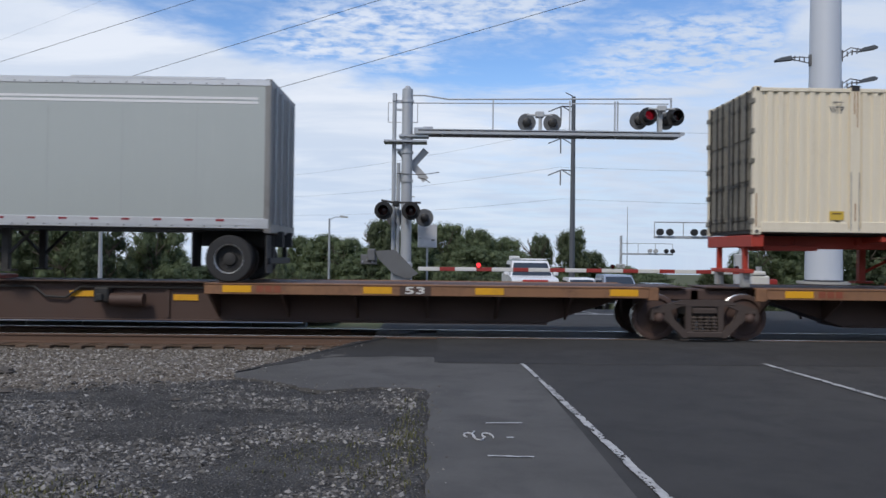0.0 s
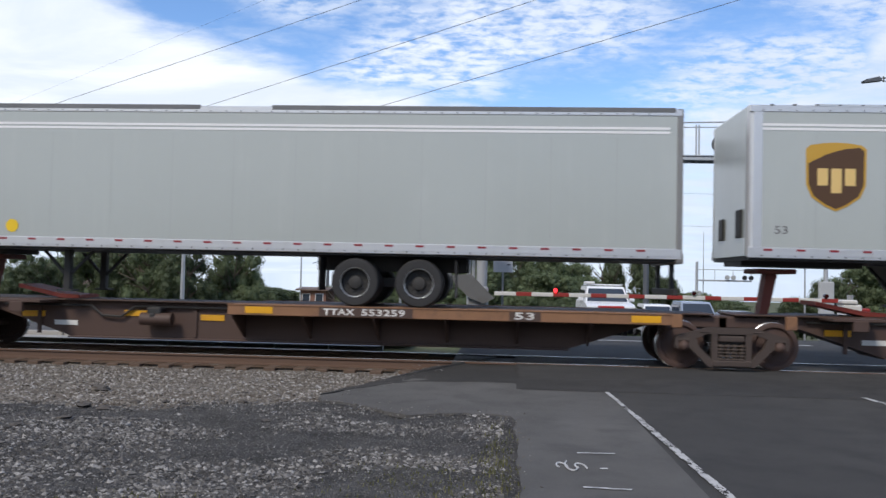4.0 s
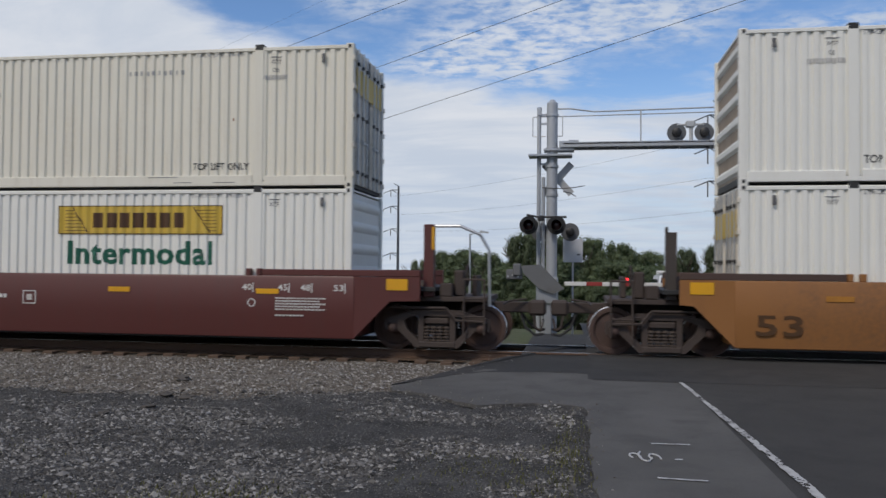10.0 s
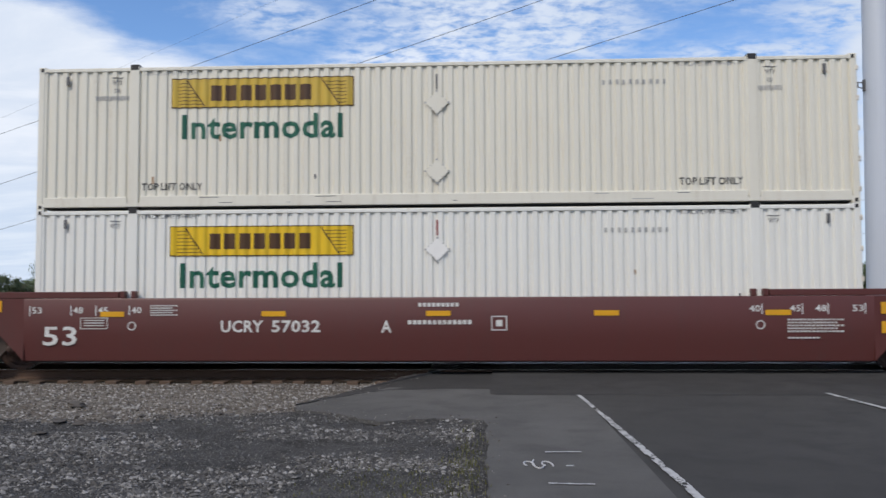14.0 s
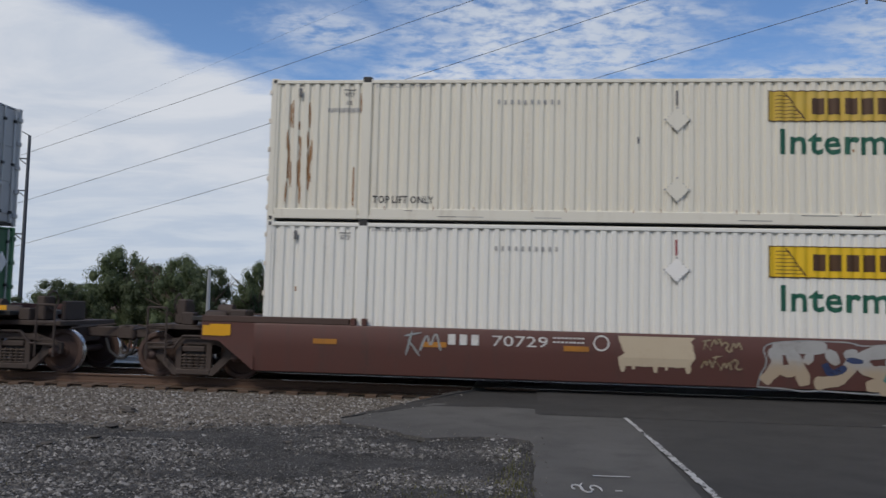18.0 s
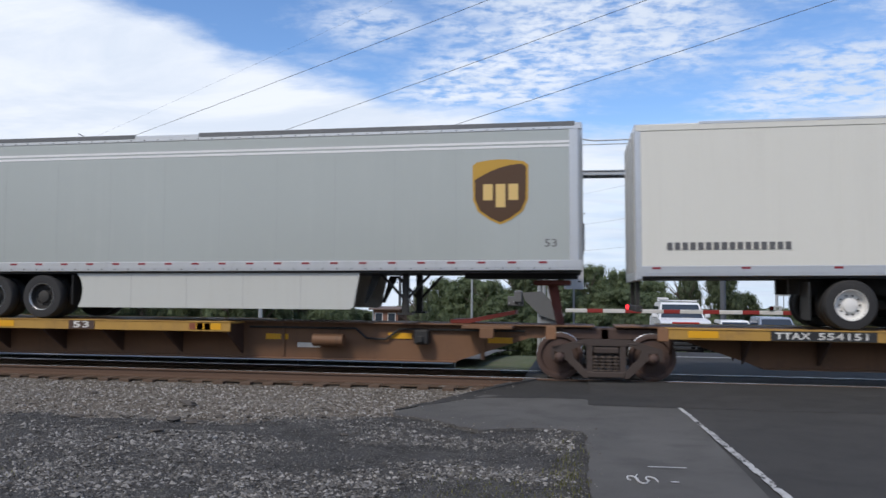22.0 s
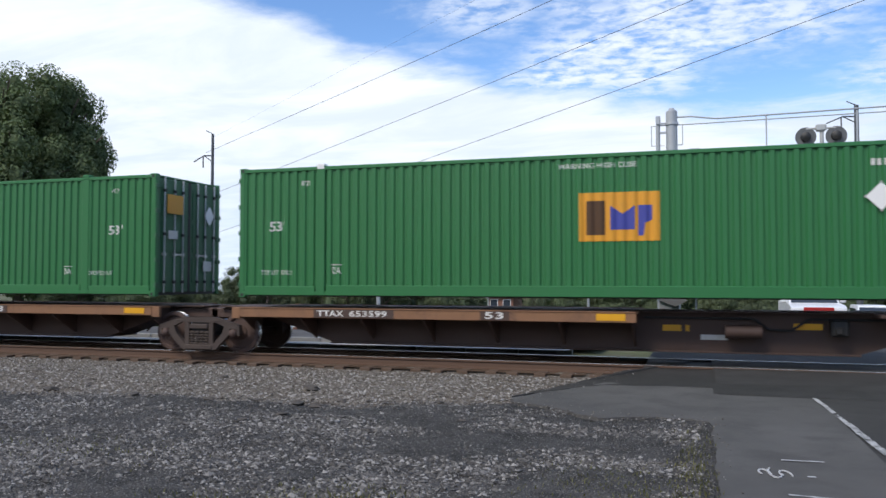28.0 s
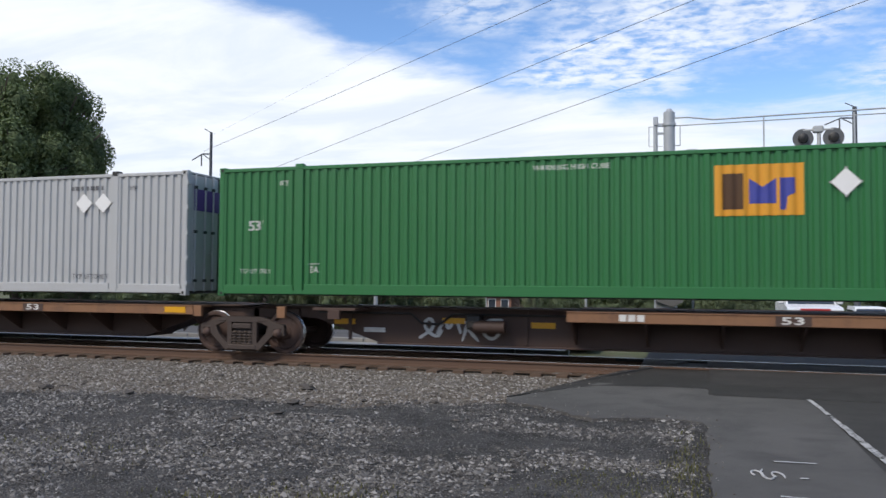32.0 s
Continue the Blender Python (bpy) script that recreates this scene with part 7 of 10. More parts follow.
def coupler(parent, x0, x1):
    """Draft gear and a hanging air hose at the end of a car."""
    q = 1 if x1 > x0 else -1
    part("coupler", Solid().box(*sorted((x0, x1)), -0.11, 0.11, 0.74, 0.96, 0.02).box(*sorted((x1 - q * 0.3, x1 + q * 0.05)), -0.2, 0.2, 0.68, 1.0, 0.05), TRUCK, parent, "knuckle coupler")
    pts = [(x1 - q * 0.45, -0.35, 0.72), (x1 - q * 0.35, -0.36, 0.45), (x1 - q * 0.15, -0.36, 0.30), (x1 + q * 0.02, -0.34, 0.33)]
    part("air_hose", Solid().pipe(pts, 0.03, 6), RUBBER, parent, "hanging rubber air hose")
    pts = [(x1 - q * 0.5, 0.25, 0.75), (x1 - q * 0.3, 0.2, 0.50), (x1 - q * 0.1, 0.1, 0.36), (x1 + q * 0.02, 0.0, 0.40)]
    part("air_hose", Solid().pipe(pts, 0.03, 6), RUBBER, parent, "hanging rubber air hose")
    part("cut_lever", Solid().pipe([(x1 - q * 0.75, -1.2, 0.95), (x1 - q * 0.70, -0.3, 0.98), (x1 - q * 0.35, -0.15, 1.02)], 0.02, 6), TRUCK, parent, "bent uncoupling lever")
    part("chain", Solid().pipe([(x1 - q * 0.2, -0.15, 0.7), (x1 - q * 0.16, -0.2, 0.45), (x1 - q * 0.05, -0.2, 0.38), (x1, -0.15, 0.62)], 0.022, 5), TRUCK, parent, "hanging chain")
    part("coupler_carrier", Solid().box(*sorted((x0 - q * 0.05, x0 + q * 0.12)), -0.45, 0.45, 0.62, 1.0, 0.03), TRUCK, parent)


def reflector(parent, x, z, w=0.48, h=0.12, y=-1.30, material=None):
    return part("reflector", Solid().box(x, x + w, y - 0.008, y, z, z + h), material or REFLECT, parent, "yellow reflector strip")


def spine_unit(s0, s1, deck, label, yellow=False, end="", mark="", number="", hitch=True, marks=(3.8, 1.0), words=None):
    """One platform of a spine car: a deep centre sill from truck to truck with a wheel deck at one end.
    s0, s1: the trucks' places along the train; deck: the end at which the wheel deck lies; end: the end that carries a coupler."""
    ob = rides("spine_car", label, "flatcar", s0, group="spine cars")
    n = s1 - s0
    skin = DECKYELLOW if yellow else DECK
    sill = SILLORANGE if yellow else BROWN
    part("centre_sill", Solid().prism([(0.25, 1.02), (0.25, 0.80), (1.5, 0.78), (3.0, 0.28), (n - 3.0, 0.28), (n - 1.5, 0.78), (n - 0.25, 0.80), (n - 0.25, 1.02)], -0.46, 0.46), sill, ob, "deep weathered brown centre sill")
    part("top_flange", Solid().box(0.2, n - 0.2, -0.62, 0.62, 1.02, 1.05, 0.008), sill, ob)
    part("bottom_flange", Solid().box(3.0, n - 3.0, -0.56, 0.56, 0.25, 0.28, 0.008), sill, ob)
    a, b = (n - 9.7, n - 1.15) if deck == "R" else (1.15, 9.7)
    for q in (-1, 1):
        y0, y1 = sorted((q * 1.29, q * 0.55))
        part("wheel_deck", Solid().box(a, b, y0, y1, 1.0, 1.045, 0.008), skin, ob, "worn deck plate for trailer wheels")
        part("deck_edge", Solid().box(a, b, *sorted((q * 1.30, q * 1.26)), 0.84, 1.05, 0.008).box(a, b, *sorted((q * 1.315, q * 1.30)), 1.03, 1.055, 0.004), skin, ob, "faded orange deck edge")
        y0, y1 = sorted((q * 1.27, q * 0.46))
        k = int((b - a) / 1.42)
        for i in range(k + 1):
            x = a + 0.08 + (b - a - 0.16) * i / k
            part("cross_bearer", kept(("bearer", q), lambda: Solid().prism([(q * 0.46, 0.99), (q * 0.46, 0.34), (q * 1.24, 0.80), (q * 1.24, 0.99)], -0.02, 0.02, "x").mesh("cross_bearer", BROWN)), None, ob, at=pose(x, 0, 0))
        far = a - 0.4 if deck == "R" else b + 0.4
        x = 2.3 if deck == "R" else n - 2.3
        part("side_step", Solid().box(x - 0.5, x + 0.5, *sorted((q * 1.28, q * 0.5)), 0.98, 1.04, 0.01).box(x - 0.14, x + 0.14, *sorted((q * 1.29, q * 1.2)), 0.80, 1.0, 0.01), sill, ob)
    # pipes and fittings on the bare part of the sill
    c0, c1 = (1.6, a - 0.1) if deck == "R" else (b + 0.1, n - 1.6)
    m = (c0 + c1) / 2
    part("brake_pipe", Solid().pipe([(c0, -0.52, 0.92), (m - 0.6, -0.52, 0.92), (m - 0.35, -0.53, 0.72), (m + 0.05, -0.53, 0.70), (m + 0.35, -0.52, 0.92), (c1, -0.52, 0.92)], 0.025, 6), BLACK, ob, "bent brake pipe")
    part("air_reservoir", Solid().tube((c0 + 1.5 if deck == "L" else c1 - 1.9, -0.72, 0.68), (c0 + 2.15 if deck == "L" else c1 - 1.25, -0.72, 0.68), 0.13, 14), sill, ob, "short air tank")
    part("brake_valve", Solid().box(m + 0.7, m + 1.0, -0.78, -0.5, 0.62, 0.92, 0.03).box(m + 0.78, m + 0.9, -0.84, -0.76, 0.66, 0.80, 0.02), BLACK, ob)
    for x in (c0 + 0.7, c1 - 0.9):
        part("sill_stiffener", Solid().box(x, x + 0.08, -0.50, -0.46, 0.32, 1.0), sill, ob)
    for k, x in enumerate((c0 + 0.35, m + 0.1, c1 - 0.75)):
        reflector(ob, x, 0.66 + 0.06 * (k % 2), 0.5, 0.12, -0.47 if k != 1 else -0.475)
    xm = a + (5.55 if number and marks == (3.8, 1.0) else marks[0])
    for x in (a + 0.35, a + 3.05, a + 5.2, b - 0.75):
        if label.startswith("grimy") and x < b - 1.0:
            continue
        if -0.65 < x - xm < 0.65 or (number and x < a + 3.7 and x > a + 1.0):
            continue
        reflector(ob, x, 0.88, 0.55, 0.13, -1.302)
    part("stencil_panel", plate(c0 + 1.06, c0 + 1.56, 0.50, 0.60, -0.465), PALEINK, ob, "pale stencilled data panel")
    xl = a + 1.9 if number else a + marks[1]
    if number:
        part("number_panel", plate(xl - 0.08, xl + 1.75, 0.85, 1.04, -1.302), BLACK if yellow else BROWN, ob, "dark number panel")
        write(ob, "TTAX", xl, 0.885, -1.309, 0.12, PALEINK, 0.03, 0.62)
        write(ob, number, xl + 0.75, 0.885, -1.309, 0.12, PALEINK, 0.03, 0.85)
    else:
        bars(ob, xl, xl + 0.5, 0.88, 1.01, 3, PALEINK if mark == "pale" else STENCILRUST, -1.305, "reporting_mark", 0.2)
    xn = a + (5.55 if number and marks == (3.8, 1.0) else marks[0])
    part("number_panel", plate(xn - 0.05, xn + 0.55, 0.85, 1.04, -1.303), BROWN, ob, "dark brown patch behind a number")
    write(ob, "53", xn + 0.05, 0.885, -1.31, 0.13, PALEINK, 0.03, 0.38)
    if words is not None:
        part("number_panel", plate(a + words, a + words + 2.6, 0.86, 1.03, -1.304), BLACK, ob, "black panel with white words")
        write(ob, "ALL PURPOSE SPINE CAR", a + words + 0.1, 0.90, -1.311, 0.095, PALEINK, 0.03, 2.4)
    # the trailer hitch at the bare end
    if hitch == "slim":
        part("hitch", Solid().prism([(0.62, 1.05), (0.76, 1.05), (0.98, 1.86), (0.80, 1.86)], -0.22, 0.22).box(0.55, 1.35, -0.45, 0.45, 1.84, 1.96, 0.03), HITCHDARK, ob, "leaning dark trailer hitch")
        for q in (-1, 1):
            part("hitch_strut", Solid().prism([(0.92, 1.75), (0.96, 1.79), (2.33, 1.14), (2.30, 1.09)], q * 0.26 - 0.04, q * 0.26 + 0.04), HITCHDARK, ob, "sloping faded red hitch strut")
        part("hitch_slide", Solid().box(2.1, 3.1, -0.35, 0.35, 1.055, 1.15, 0.02).box(2.15, 2.5, -0.38, 0.38, 1.10, 1.26, 0.03), HITCHRED, ob, "faded red hitch slide on the sill")
    elif hitch:
        x, q = (1.05, 1) if deck == "R" else (n - 1.05, -1)
        part("hitch", Solid().prism([(x - q * 0.16 - 0.08, 1.05), (x - q * 0.16 + 0.08, 1.05), (x + 0.11, 1.88), (x - 0.11, 1.88)], -0.16, 0.16).box(x - 0.38, x + 0.38, -0.45, 0.45, 1.86, 1.96, 0.02), HITCHRED if -350 < s0 < -340 else HITCHDARK, ob, "upright trailer hitch")
        part("hitch_strut", Solid().prism([(x + q * 0.75, 1.34), (x + q * 0.75, 1.26), (x + q * 1.7, 1.06), (x + q * 2.1, 1.06), (x + q * 2.1, 1.13), (x + q * 1.7, 1.15)], -0.40, 0.40), HITCHRED, ob, "sloping faded red hitch strut")
    for e, x in (("L", 0.0), ("R", n)):
        if e in end:
            q = -1 if e == "L" else 1
            part("end_platform", Solid().box(*sorted((x - q * 1.4, x + q * 0.95)), -1.27, 1.27, 0.96, 1.05, 0.01).box(*sorted((x - q * 0.2, x + q * 0.9)), -0.35, 0.35, 0.66, 0.98, 0.02), DECK, ob, "end platform over the last truck")
            part("end_edge", Solid().box(*sorted((x - q * 1.3, x + q * 0.2)), -1.30, -1.27, 0.86, 1.04), skin, ob)
            reflector(ob, x - 0.75, 0.88, 0.55, 0.12, -1.302)
            reflector(ob, x + 0.05, 0.88, 0.4, 0.12, -1.302)
            part("end_rail", Solid().pipe([(x + q * 0.86, -1.2, 0.35), (x + q * 0.86, -1.2, 1.42), (x + q * 0.3, -1.2, 1.42), (x + q * 0.3, -1.2, 1.0)], 0.018, 6).pipe([(x + q * 0.86, -1.2, 0.62), (x + q * 0.35, -1.2, 0.62), (x + q * 0.35, -1.2, 1.0)], 0.015, 6), ENDSTEEL, ob, "bent grab rail")
            part("hand_brake", Solid().box(*sorted((x + q * 0.55, x + q * 0.8)), -0.5, -0.1, 1.05, 1.40, 0.03), ENDSTEEL if e == "R" else BLACK, ob)
            coupler(ob, x + q * 0.9, x + q * 2.05)
            truck(ob, x, s0)
        else:
            part("articulation", Solid().box(x - 1.1 if e == "R" else x - 0.1, x + 0.1 if e == "R" else x + 1.1, -0.5, 0.5, 0.76, 1.0, 0.03), BROWN, ob)
            part("side_bracket", Solid().box(*((x - 1.15, x - 0.95) if e == "R" else (x + 0.95, x + 1.15)), -1.29, -1.2, 0.80, 1.05, 0.01), DECK, ob)
            if e == "L":
                truck(ob, x, s0)
    return ob


def well_car(s0, s1, box_s, skin, label, kind, number="", unit="", end=""):
    """One well of a double-stack car, between two trucks, with the box's left end at box_s."""
    ob = rides("well_car", label, "well car", s0, group="well cars")
    n, c = s1 - s0, box_s - s0
    e = c + LEN
    ribs = kind == "ribbed"
    for q in (-1, 1):
        prof = [(q * 1.33, 1.46), (q * 1.46, 1.46), (q * 1.48, 1.42), (q * 1.48, 0.72), (q * 1.42, 0.24), (q * 1.36, 0.22), (q * 1.36, 1.40)]
        if ribs:
            prof = [(q * 1.33, 1.36), (q * 1.46, 1.36), (q * 1.46, 0.24), (q * 1.36, 0.22), (q * 1.36, 1.30)]
        if kind == "brown":
            prof = [(q * 1.33, 1.17), (q * 1.46, 1.17), (q * 1.48, 1.13), (q * 1.48, 0.72), (q * 1.42, 0.24), (q * 1.36, 0.22), (q * 1.36, 1.12)]
        part("side_wall", Solid().prism(prof, c - 0.1, e + 0.1, "x"), skin, ob, "side wall of the well")
        hi = prof[0][1]
        for x, d in ((c - 0.1, -1), (e + 0.1, 1)):
            t = 0.0 if d < 0 else n
            reach = x + d * 0.80
            lim = t - d * 0.28 if (("L" if d < 0 else "R") in end) else t - d * 0.42
            part("end_gusset", Solid().prism([(x, hi), (x, 0.24), (x + d * 0.72, 0.98 if hi > 1.2 else 0.80), (lim, 1.0 if hi > 1.2 else 0.82), (lim, hi)], *sorted((q * 1.47, q * 1.38))), skin if kind != "orange" or ("L" if d < 0 else "R") in end else ENDSTEEL, ob)
            if not ribs:
                part("walkway", Solid().box(*sorted((lim, x - d * 1.9)), *sorted((q * 1.47, q * 1.36)), hi + 0.004, hi + 0.13, 0.01), skin if kind == "red" else BROWN, ob)
        if ribs:
            k = 11
            for i in range(k + 1):
                x = c + 0.02 + (LEN - 0.04) * i / k
                part("side_rib", kept(("well_rib", q, skin.name), lambda: Solid().prism([(q * 1.46, 1.33), (q * 1.55, 1.28), (q * 1.55, 0.34), (q * 1.46, 0.25)], -0.045, 0.045, "x").mesh("side_rib", skin)), None, ob, at=pose(x, 0, 0))
            part("top_chord", Solid().box(c - 1.6, e + 1.6, *sorted((q * 1.56, q * 1.36)), 1.28, 1.40, 0.015), skin, ob)
            part("bottom_chord", Solid().box(c, e, *sorted((q * 1.52, q * 1.36)), 0.20, 0.28, 0.012), skin, ob)
        else:
            for x in (c + (LEN - 12.192) / 2, c + (LEN + 12.192) / 2):
                part("guide", kept(("guide", q, skin.name), lambda: Solid().box(-0.16, -0.06, *sorted((q * 1.47, q * 1.33)), 1.46, 1.60, 0.012).box(0.06, 0.16, *sorted((q * 1.47, q * 1.33)), 1.46, 1.60, 0.012).mesh("guide", skin)), None, ob, at=pose(x, 0, hi - 1.46))
    part("floor_beam", Solid().box(c, e, -1.37, 1.37, 0.20, 0.30), BLACK, ob)
    for x, d in ((c - 0.1, -1), (e + 0.1, 1)):
        t = 0.0 if d < 0 else n
        part("end_bulkhead", Solid().box(*sorted((x, x + d * 0.12)), -1.38, 1.38, 0.3, hi - 0.02), skin, ob)
        part("end_deck", Solid().box(*sorted((x + d * 0.1, t)), -1.30, 1.30, 1.18, 1.27, 0.01).box(*sorted((x + d * 0.1, t)), -0.4, 0.4, 0.80, 1.2), BLACK, ob)
        part("inner_fitting", Solid().box(*sorted((x + d * 0.25, x + d * 0.6)), -1.25, -0.8, 1.27, 1.42, 0.03).tube((x + d * 0.75, -0.6, 1.36), (x + d * 1.05, -0.6, 1.36), 0.16, 12), TRUCK, ob)
    y = -1.487 if not ribs else -1.468
    # lettering and reflectors
    ink = PALEINK if kind != "orange" else INK
    for i in range(5):
        if kind == "brown" and i == 3:
            continue
        reflector(ob, c + ((1.1, 3.25, 5.95, 9.25, 14.1)[i] if kind == "brown" else 1.45 + i * 3.2), 0.80 if kind == "brown" else 1.10 if not ribs else 1.30, 0.47, 0.10, y if not ribs else -1.562, material=REFLECTDULL if kind in ("orange", "brown") else None)
    if kind == "red":
        for x0, lab in ((c + 0.02, "53"), (c + 0.85, "48"), (c + 1.35, "45"), (c + 2.02, "40")):
            write(ob, lab, x0 + 0.05, 1.17, y, 0.12, PALEINK, 0.02, 0.2)
            part("stencil_bar", plate(x0, x0 + 0.02, 1.12, 1.32, y), PALEINK, ob)
        for x0, lab in ((e - 2.2, "40"), (e - 1.45, "45"), (e - 0.98, "48"), (e - 0.3, "53")):
            write(ob, lab, x0, 1.17, y, 0.12, PALEINK, 0.02, 0.2)
            part("stencil_bar", plate(x0 + 0.22, x0 + 0.24, 1.12, 1.32, y), PALEINK, ob)
        write(ob, "53", c + 0.30, 0.55, y, 0.36, PALEINK, 0.02, 0.68)
        for k in range(5):
            bars(ob, c + 2.45, c + 3.0 - 0.1 * (k % 2), 1.30 - k * 0.045, 1.325 - k * 0.045, 9, PALEINK, y, "stencil_text")
            bars(ob, e - 1.5, e - 0.45 - 0.12 * (k % 2), 1.0 - k * 0.055, 1.03 - k * 0.055, 14, PALEINK, y, "stencil_text")
        bars(ob, e - 1.5, e - 0.9, 0.66, 0.69, 8, PALEINK, y, "stencil_text")
        part("data_box", Solid().box(c + 1.05, c + 1.6, y - 0.006, y, 0.86, 0.875).box(c + 1.05, c + 1.6, y - 0.006, y, 1.07, 1.085).box(c + 1.05, c + 1.065, y - 0.006, y, 0.875, 1.07).box(c + 1.585, c + 1.6, y - 0.006, y, 0.875, 1.07).box(c + 1.12, c + 1.53, y - 0.006, y, 0.92, 0.94).box(c + 1.12, c + 1.53, y - 0.006, y, 0.97, 0.99).box(c + 1.12, c + 1.53, y - 0.006, y, 1.02, 1.04), PALEINK, ob, "framed data panel")
        write(ob, "UCRY", c + 3.85, 0.80, y, 0.22, PALEINK, 0.035, 0.83)
        write(ob, number, c + 4.85, 0.80, y, 0.22, PALEINK, 0.035, 0.95)
        write(ob, unit, c + 6.98, 0.79, y, 0.22, PALEINK, 0.035, 0.2)
        bars(ob, c + 7.5, c + 8.75, 0.94, 1.02, 13, PALEINK, y, "stencil_text")
        bars(ob, c + 7.7, c + 8.5, 1.28, 1.35, 9, PALEINK, y, "stencil_text")
        part("data_box", Solid().box(c + 9.1, c + 9.4, y - 0.006, y, 0.82, 0.84).box(c + 9.1, c + 9.4, y - 0.006, y, 1.08, 1.10).box(c + 9.1, c + 9.12, y - 0.006, y, 0.84, 1.08).box(c + 9.38, c + 9.4, y - 0.006, y, 0.84, 1.08).box(c + 9.19, c + 9.31, y - 0.006, y, 0.90, 1.02), PALEINK, ob)
        for x0 in (c + 2.08, e - 2.0):
            part("roundel", Solid().turned([(0.065, -0.003), (0.065, 0.003), (0.085, 0.003), (0.085, -0.003), (0.065, -0.003)], (x0, y, 0.92), "y", 18), PALEINK, ob)
    elif kind == "orange":
        write(ob, "53", c + 0.25, 0.48, y, 0.36, LOGOBROWN if unit == "B" else INK, 0.025, 0.82)
        xm = {"A": 10.0, "B": 3.9}.get(unit)
        if xm:
            part("number_panel", plate(c + xm, c + xm + 3.35, 0.72, 1.06, y), BLACK, ob, "black number panel")
            write(ob, "D T T X", c + xm + 0.18, 0.79, y - 0.010, 0.21, PALEINK, 0.035, 1.22)
            write(ob, number, c + xm + 1.62, 0.79, y - 0.010, 0.21, PALEINK, 0.035, 1.55)
        if unit != "A":
            write(ob, unit, c + 7.75 if unit == "B" else c + 6.85, 0.84, y, 0.2, INK, 0.035, 0.2)
        for k in range(4):
            bars(ob, e - 1.4, e - 0.6, 1.20 - 0.07 * k, 1.23 - 0.07 * k, 9, BROWN, y, "stencil_text")
    elif kind == "brown":
        bars(ob, c + 3.75, c + 4.42, 0.86, 1.06, 3, PALEINK, y, "reporting_mark", 0.38)
        write(ob, number, c + 4.6, 0.86, y, 0.20, PALEINK, 0.0, 1.05)
        part("roundel", Solid().turned([(0.12, -0.003), (0.12, 0.003), (0.15, 0.003), (0.15, -0.003), (0.12, -0.003)], (c + 6.65, y, 0.97), "y", 22), PALEINK, ob)
        write(ob, "53", e - 2.9, 0.55, y, 0.28, STENCILRUST, 0.02, 0.5)
        bars(ob, c + 5.75, c + 6.35, 1.03, 1.06, 8, PALEINK, y, "stencil_text")
        bars(ob, c + 5.75, c + 6.35, 0.95, 0.98, 8, PALEINK, y, "stencil_text")
        for x0 in (c - 1.15, e + 0.75):
            reflector(ob, x0, 0.90, 0.48, 0.20, -1.476)
    else:
        write(ob, "53", c + 0.62, 0.46, -1.468, 0.42, STENCILGOLD, 0.045, 0.78)
        bars(ob, c + 2.52, c + 3.42, 0.72, 0.96, 4, STENCILGOLD, -1.468, "reporting_mark", 0.22)
        write(ob, number, c + 3.72, 0.70, -1.468, 0.24, STENCILGOLD, 0.03, 1.12)
        for xx in (5.3, 6.8):
            bars(ob, c + xx, c + xx + 0.9, 0.62, 0.68, 9, PALEINK, -1.468, "stencil_text")
            bars(ob, c + xx, c + xx + 0.8, 0.50, 0.56, 8, PALEINK, -1.468, "stencil_text")
        for xx in (c - 1.9, e + 0.9):
            reflector(ob, xx, 1.29, 0.95, 0.10, -1.562)
        part("data_box", Solid().box(c + 14.3, c + 14.8, -1.472, -1.466, 0.50, 0.52).box(c + 14.3, c + 14.8, -1.472, -1.466, 0.83, 0.85).box(c + 14.3, c + 14.32, -1.472, -1.466, 0.52, 0.83).box(c + 14.78, c + 14.8, -1.472, -1.466, 0.52, 0.83), LOGOGOLD, ob)
    for lab_e, x, d in (("L", 0.0, -1), ("R", n, 1)):
        if lab_e in end:
            part("end_platform", Solid().box(*sorted((x - d * 0.4, x + d * 1.0)), -1.1, 1.1, 0.98, 1.08, 0.01).box(*sorted((x - d * 0.4, x + d * 0.95)), -0.35, 0.35, 0.66, 1.0, 0.02), TRUCK, ob, "open end platform")
            part("end_rail", Solid().pipe([(x + d * 0.95, -1.25, 0.35), (x + d * 0.95, -1.25, 1.42), (x + d * 0.55, -1.25, 1.42), (x + d * 0.55, -1.25, 0.35)], 0.022, 6).tube((x + d * 0.55, -1.25, 0.7), (x + d * 0.95, -1.25, 0.7), 0.018, 6).tube((x + d * 0.55, -1.25, 1.05), (x + d * 0.95, -1.25, 1.05), 0.018, 6), TRUCK, ob, "end ladder")
            part("hand_brake", Solid().box(*sorted((x + d * 0.3, x + d * 0.5)), -0.9, -0.5, 1.08, 1.6, 0.03).turned([(0.20, -0.02), (0.23, 0.0), (0.20, 0.02), (0.18, 0.0), (0.20, -0.02)], (x + d * 0.55, -0.7, 1.5), "x", 16), TRUCK, ob)
            reflector(ob, x - d * 0.7 - 0.24, hi - 0.26, 0.42, 0.22, -1.476)
            if kind in ("red", "orange"):
                part("corner_post", Solid().box(x - d * 0.26, x - d * 0.06, -1.2, -1.0, 1.08, 2.50, 0.01) if d > 0 else Solid().box(x + 0.06, x + 0.26, -1.2, -1.0, 1.08, 2.35, 0.01), skin if kind == "red" else ENDSTEEL, ob, "tall dark guide post")
                part("post_tip", Solid().box(*sorted((x - d * 0.05, x - d * 0.10)), -1.205, -1.1, 2.0, 2.45, 0.004), REFLECT if kind == "red" else ENDSTEEL, ob)
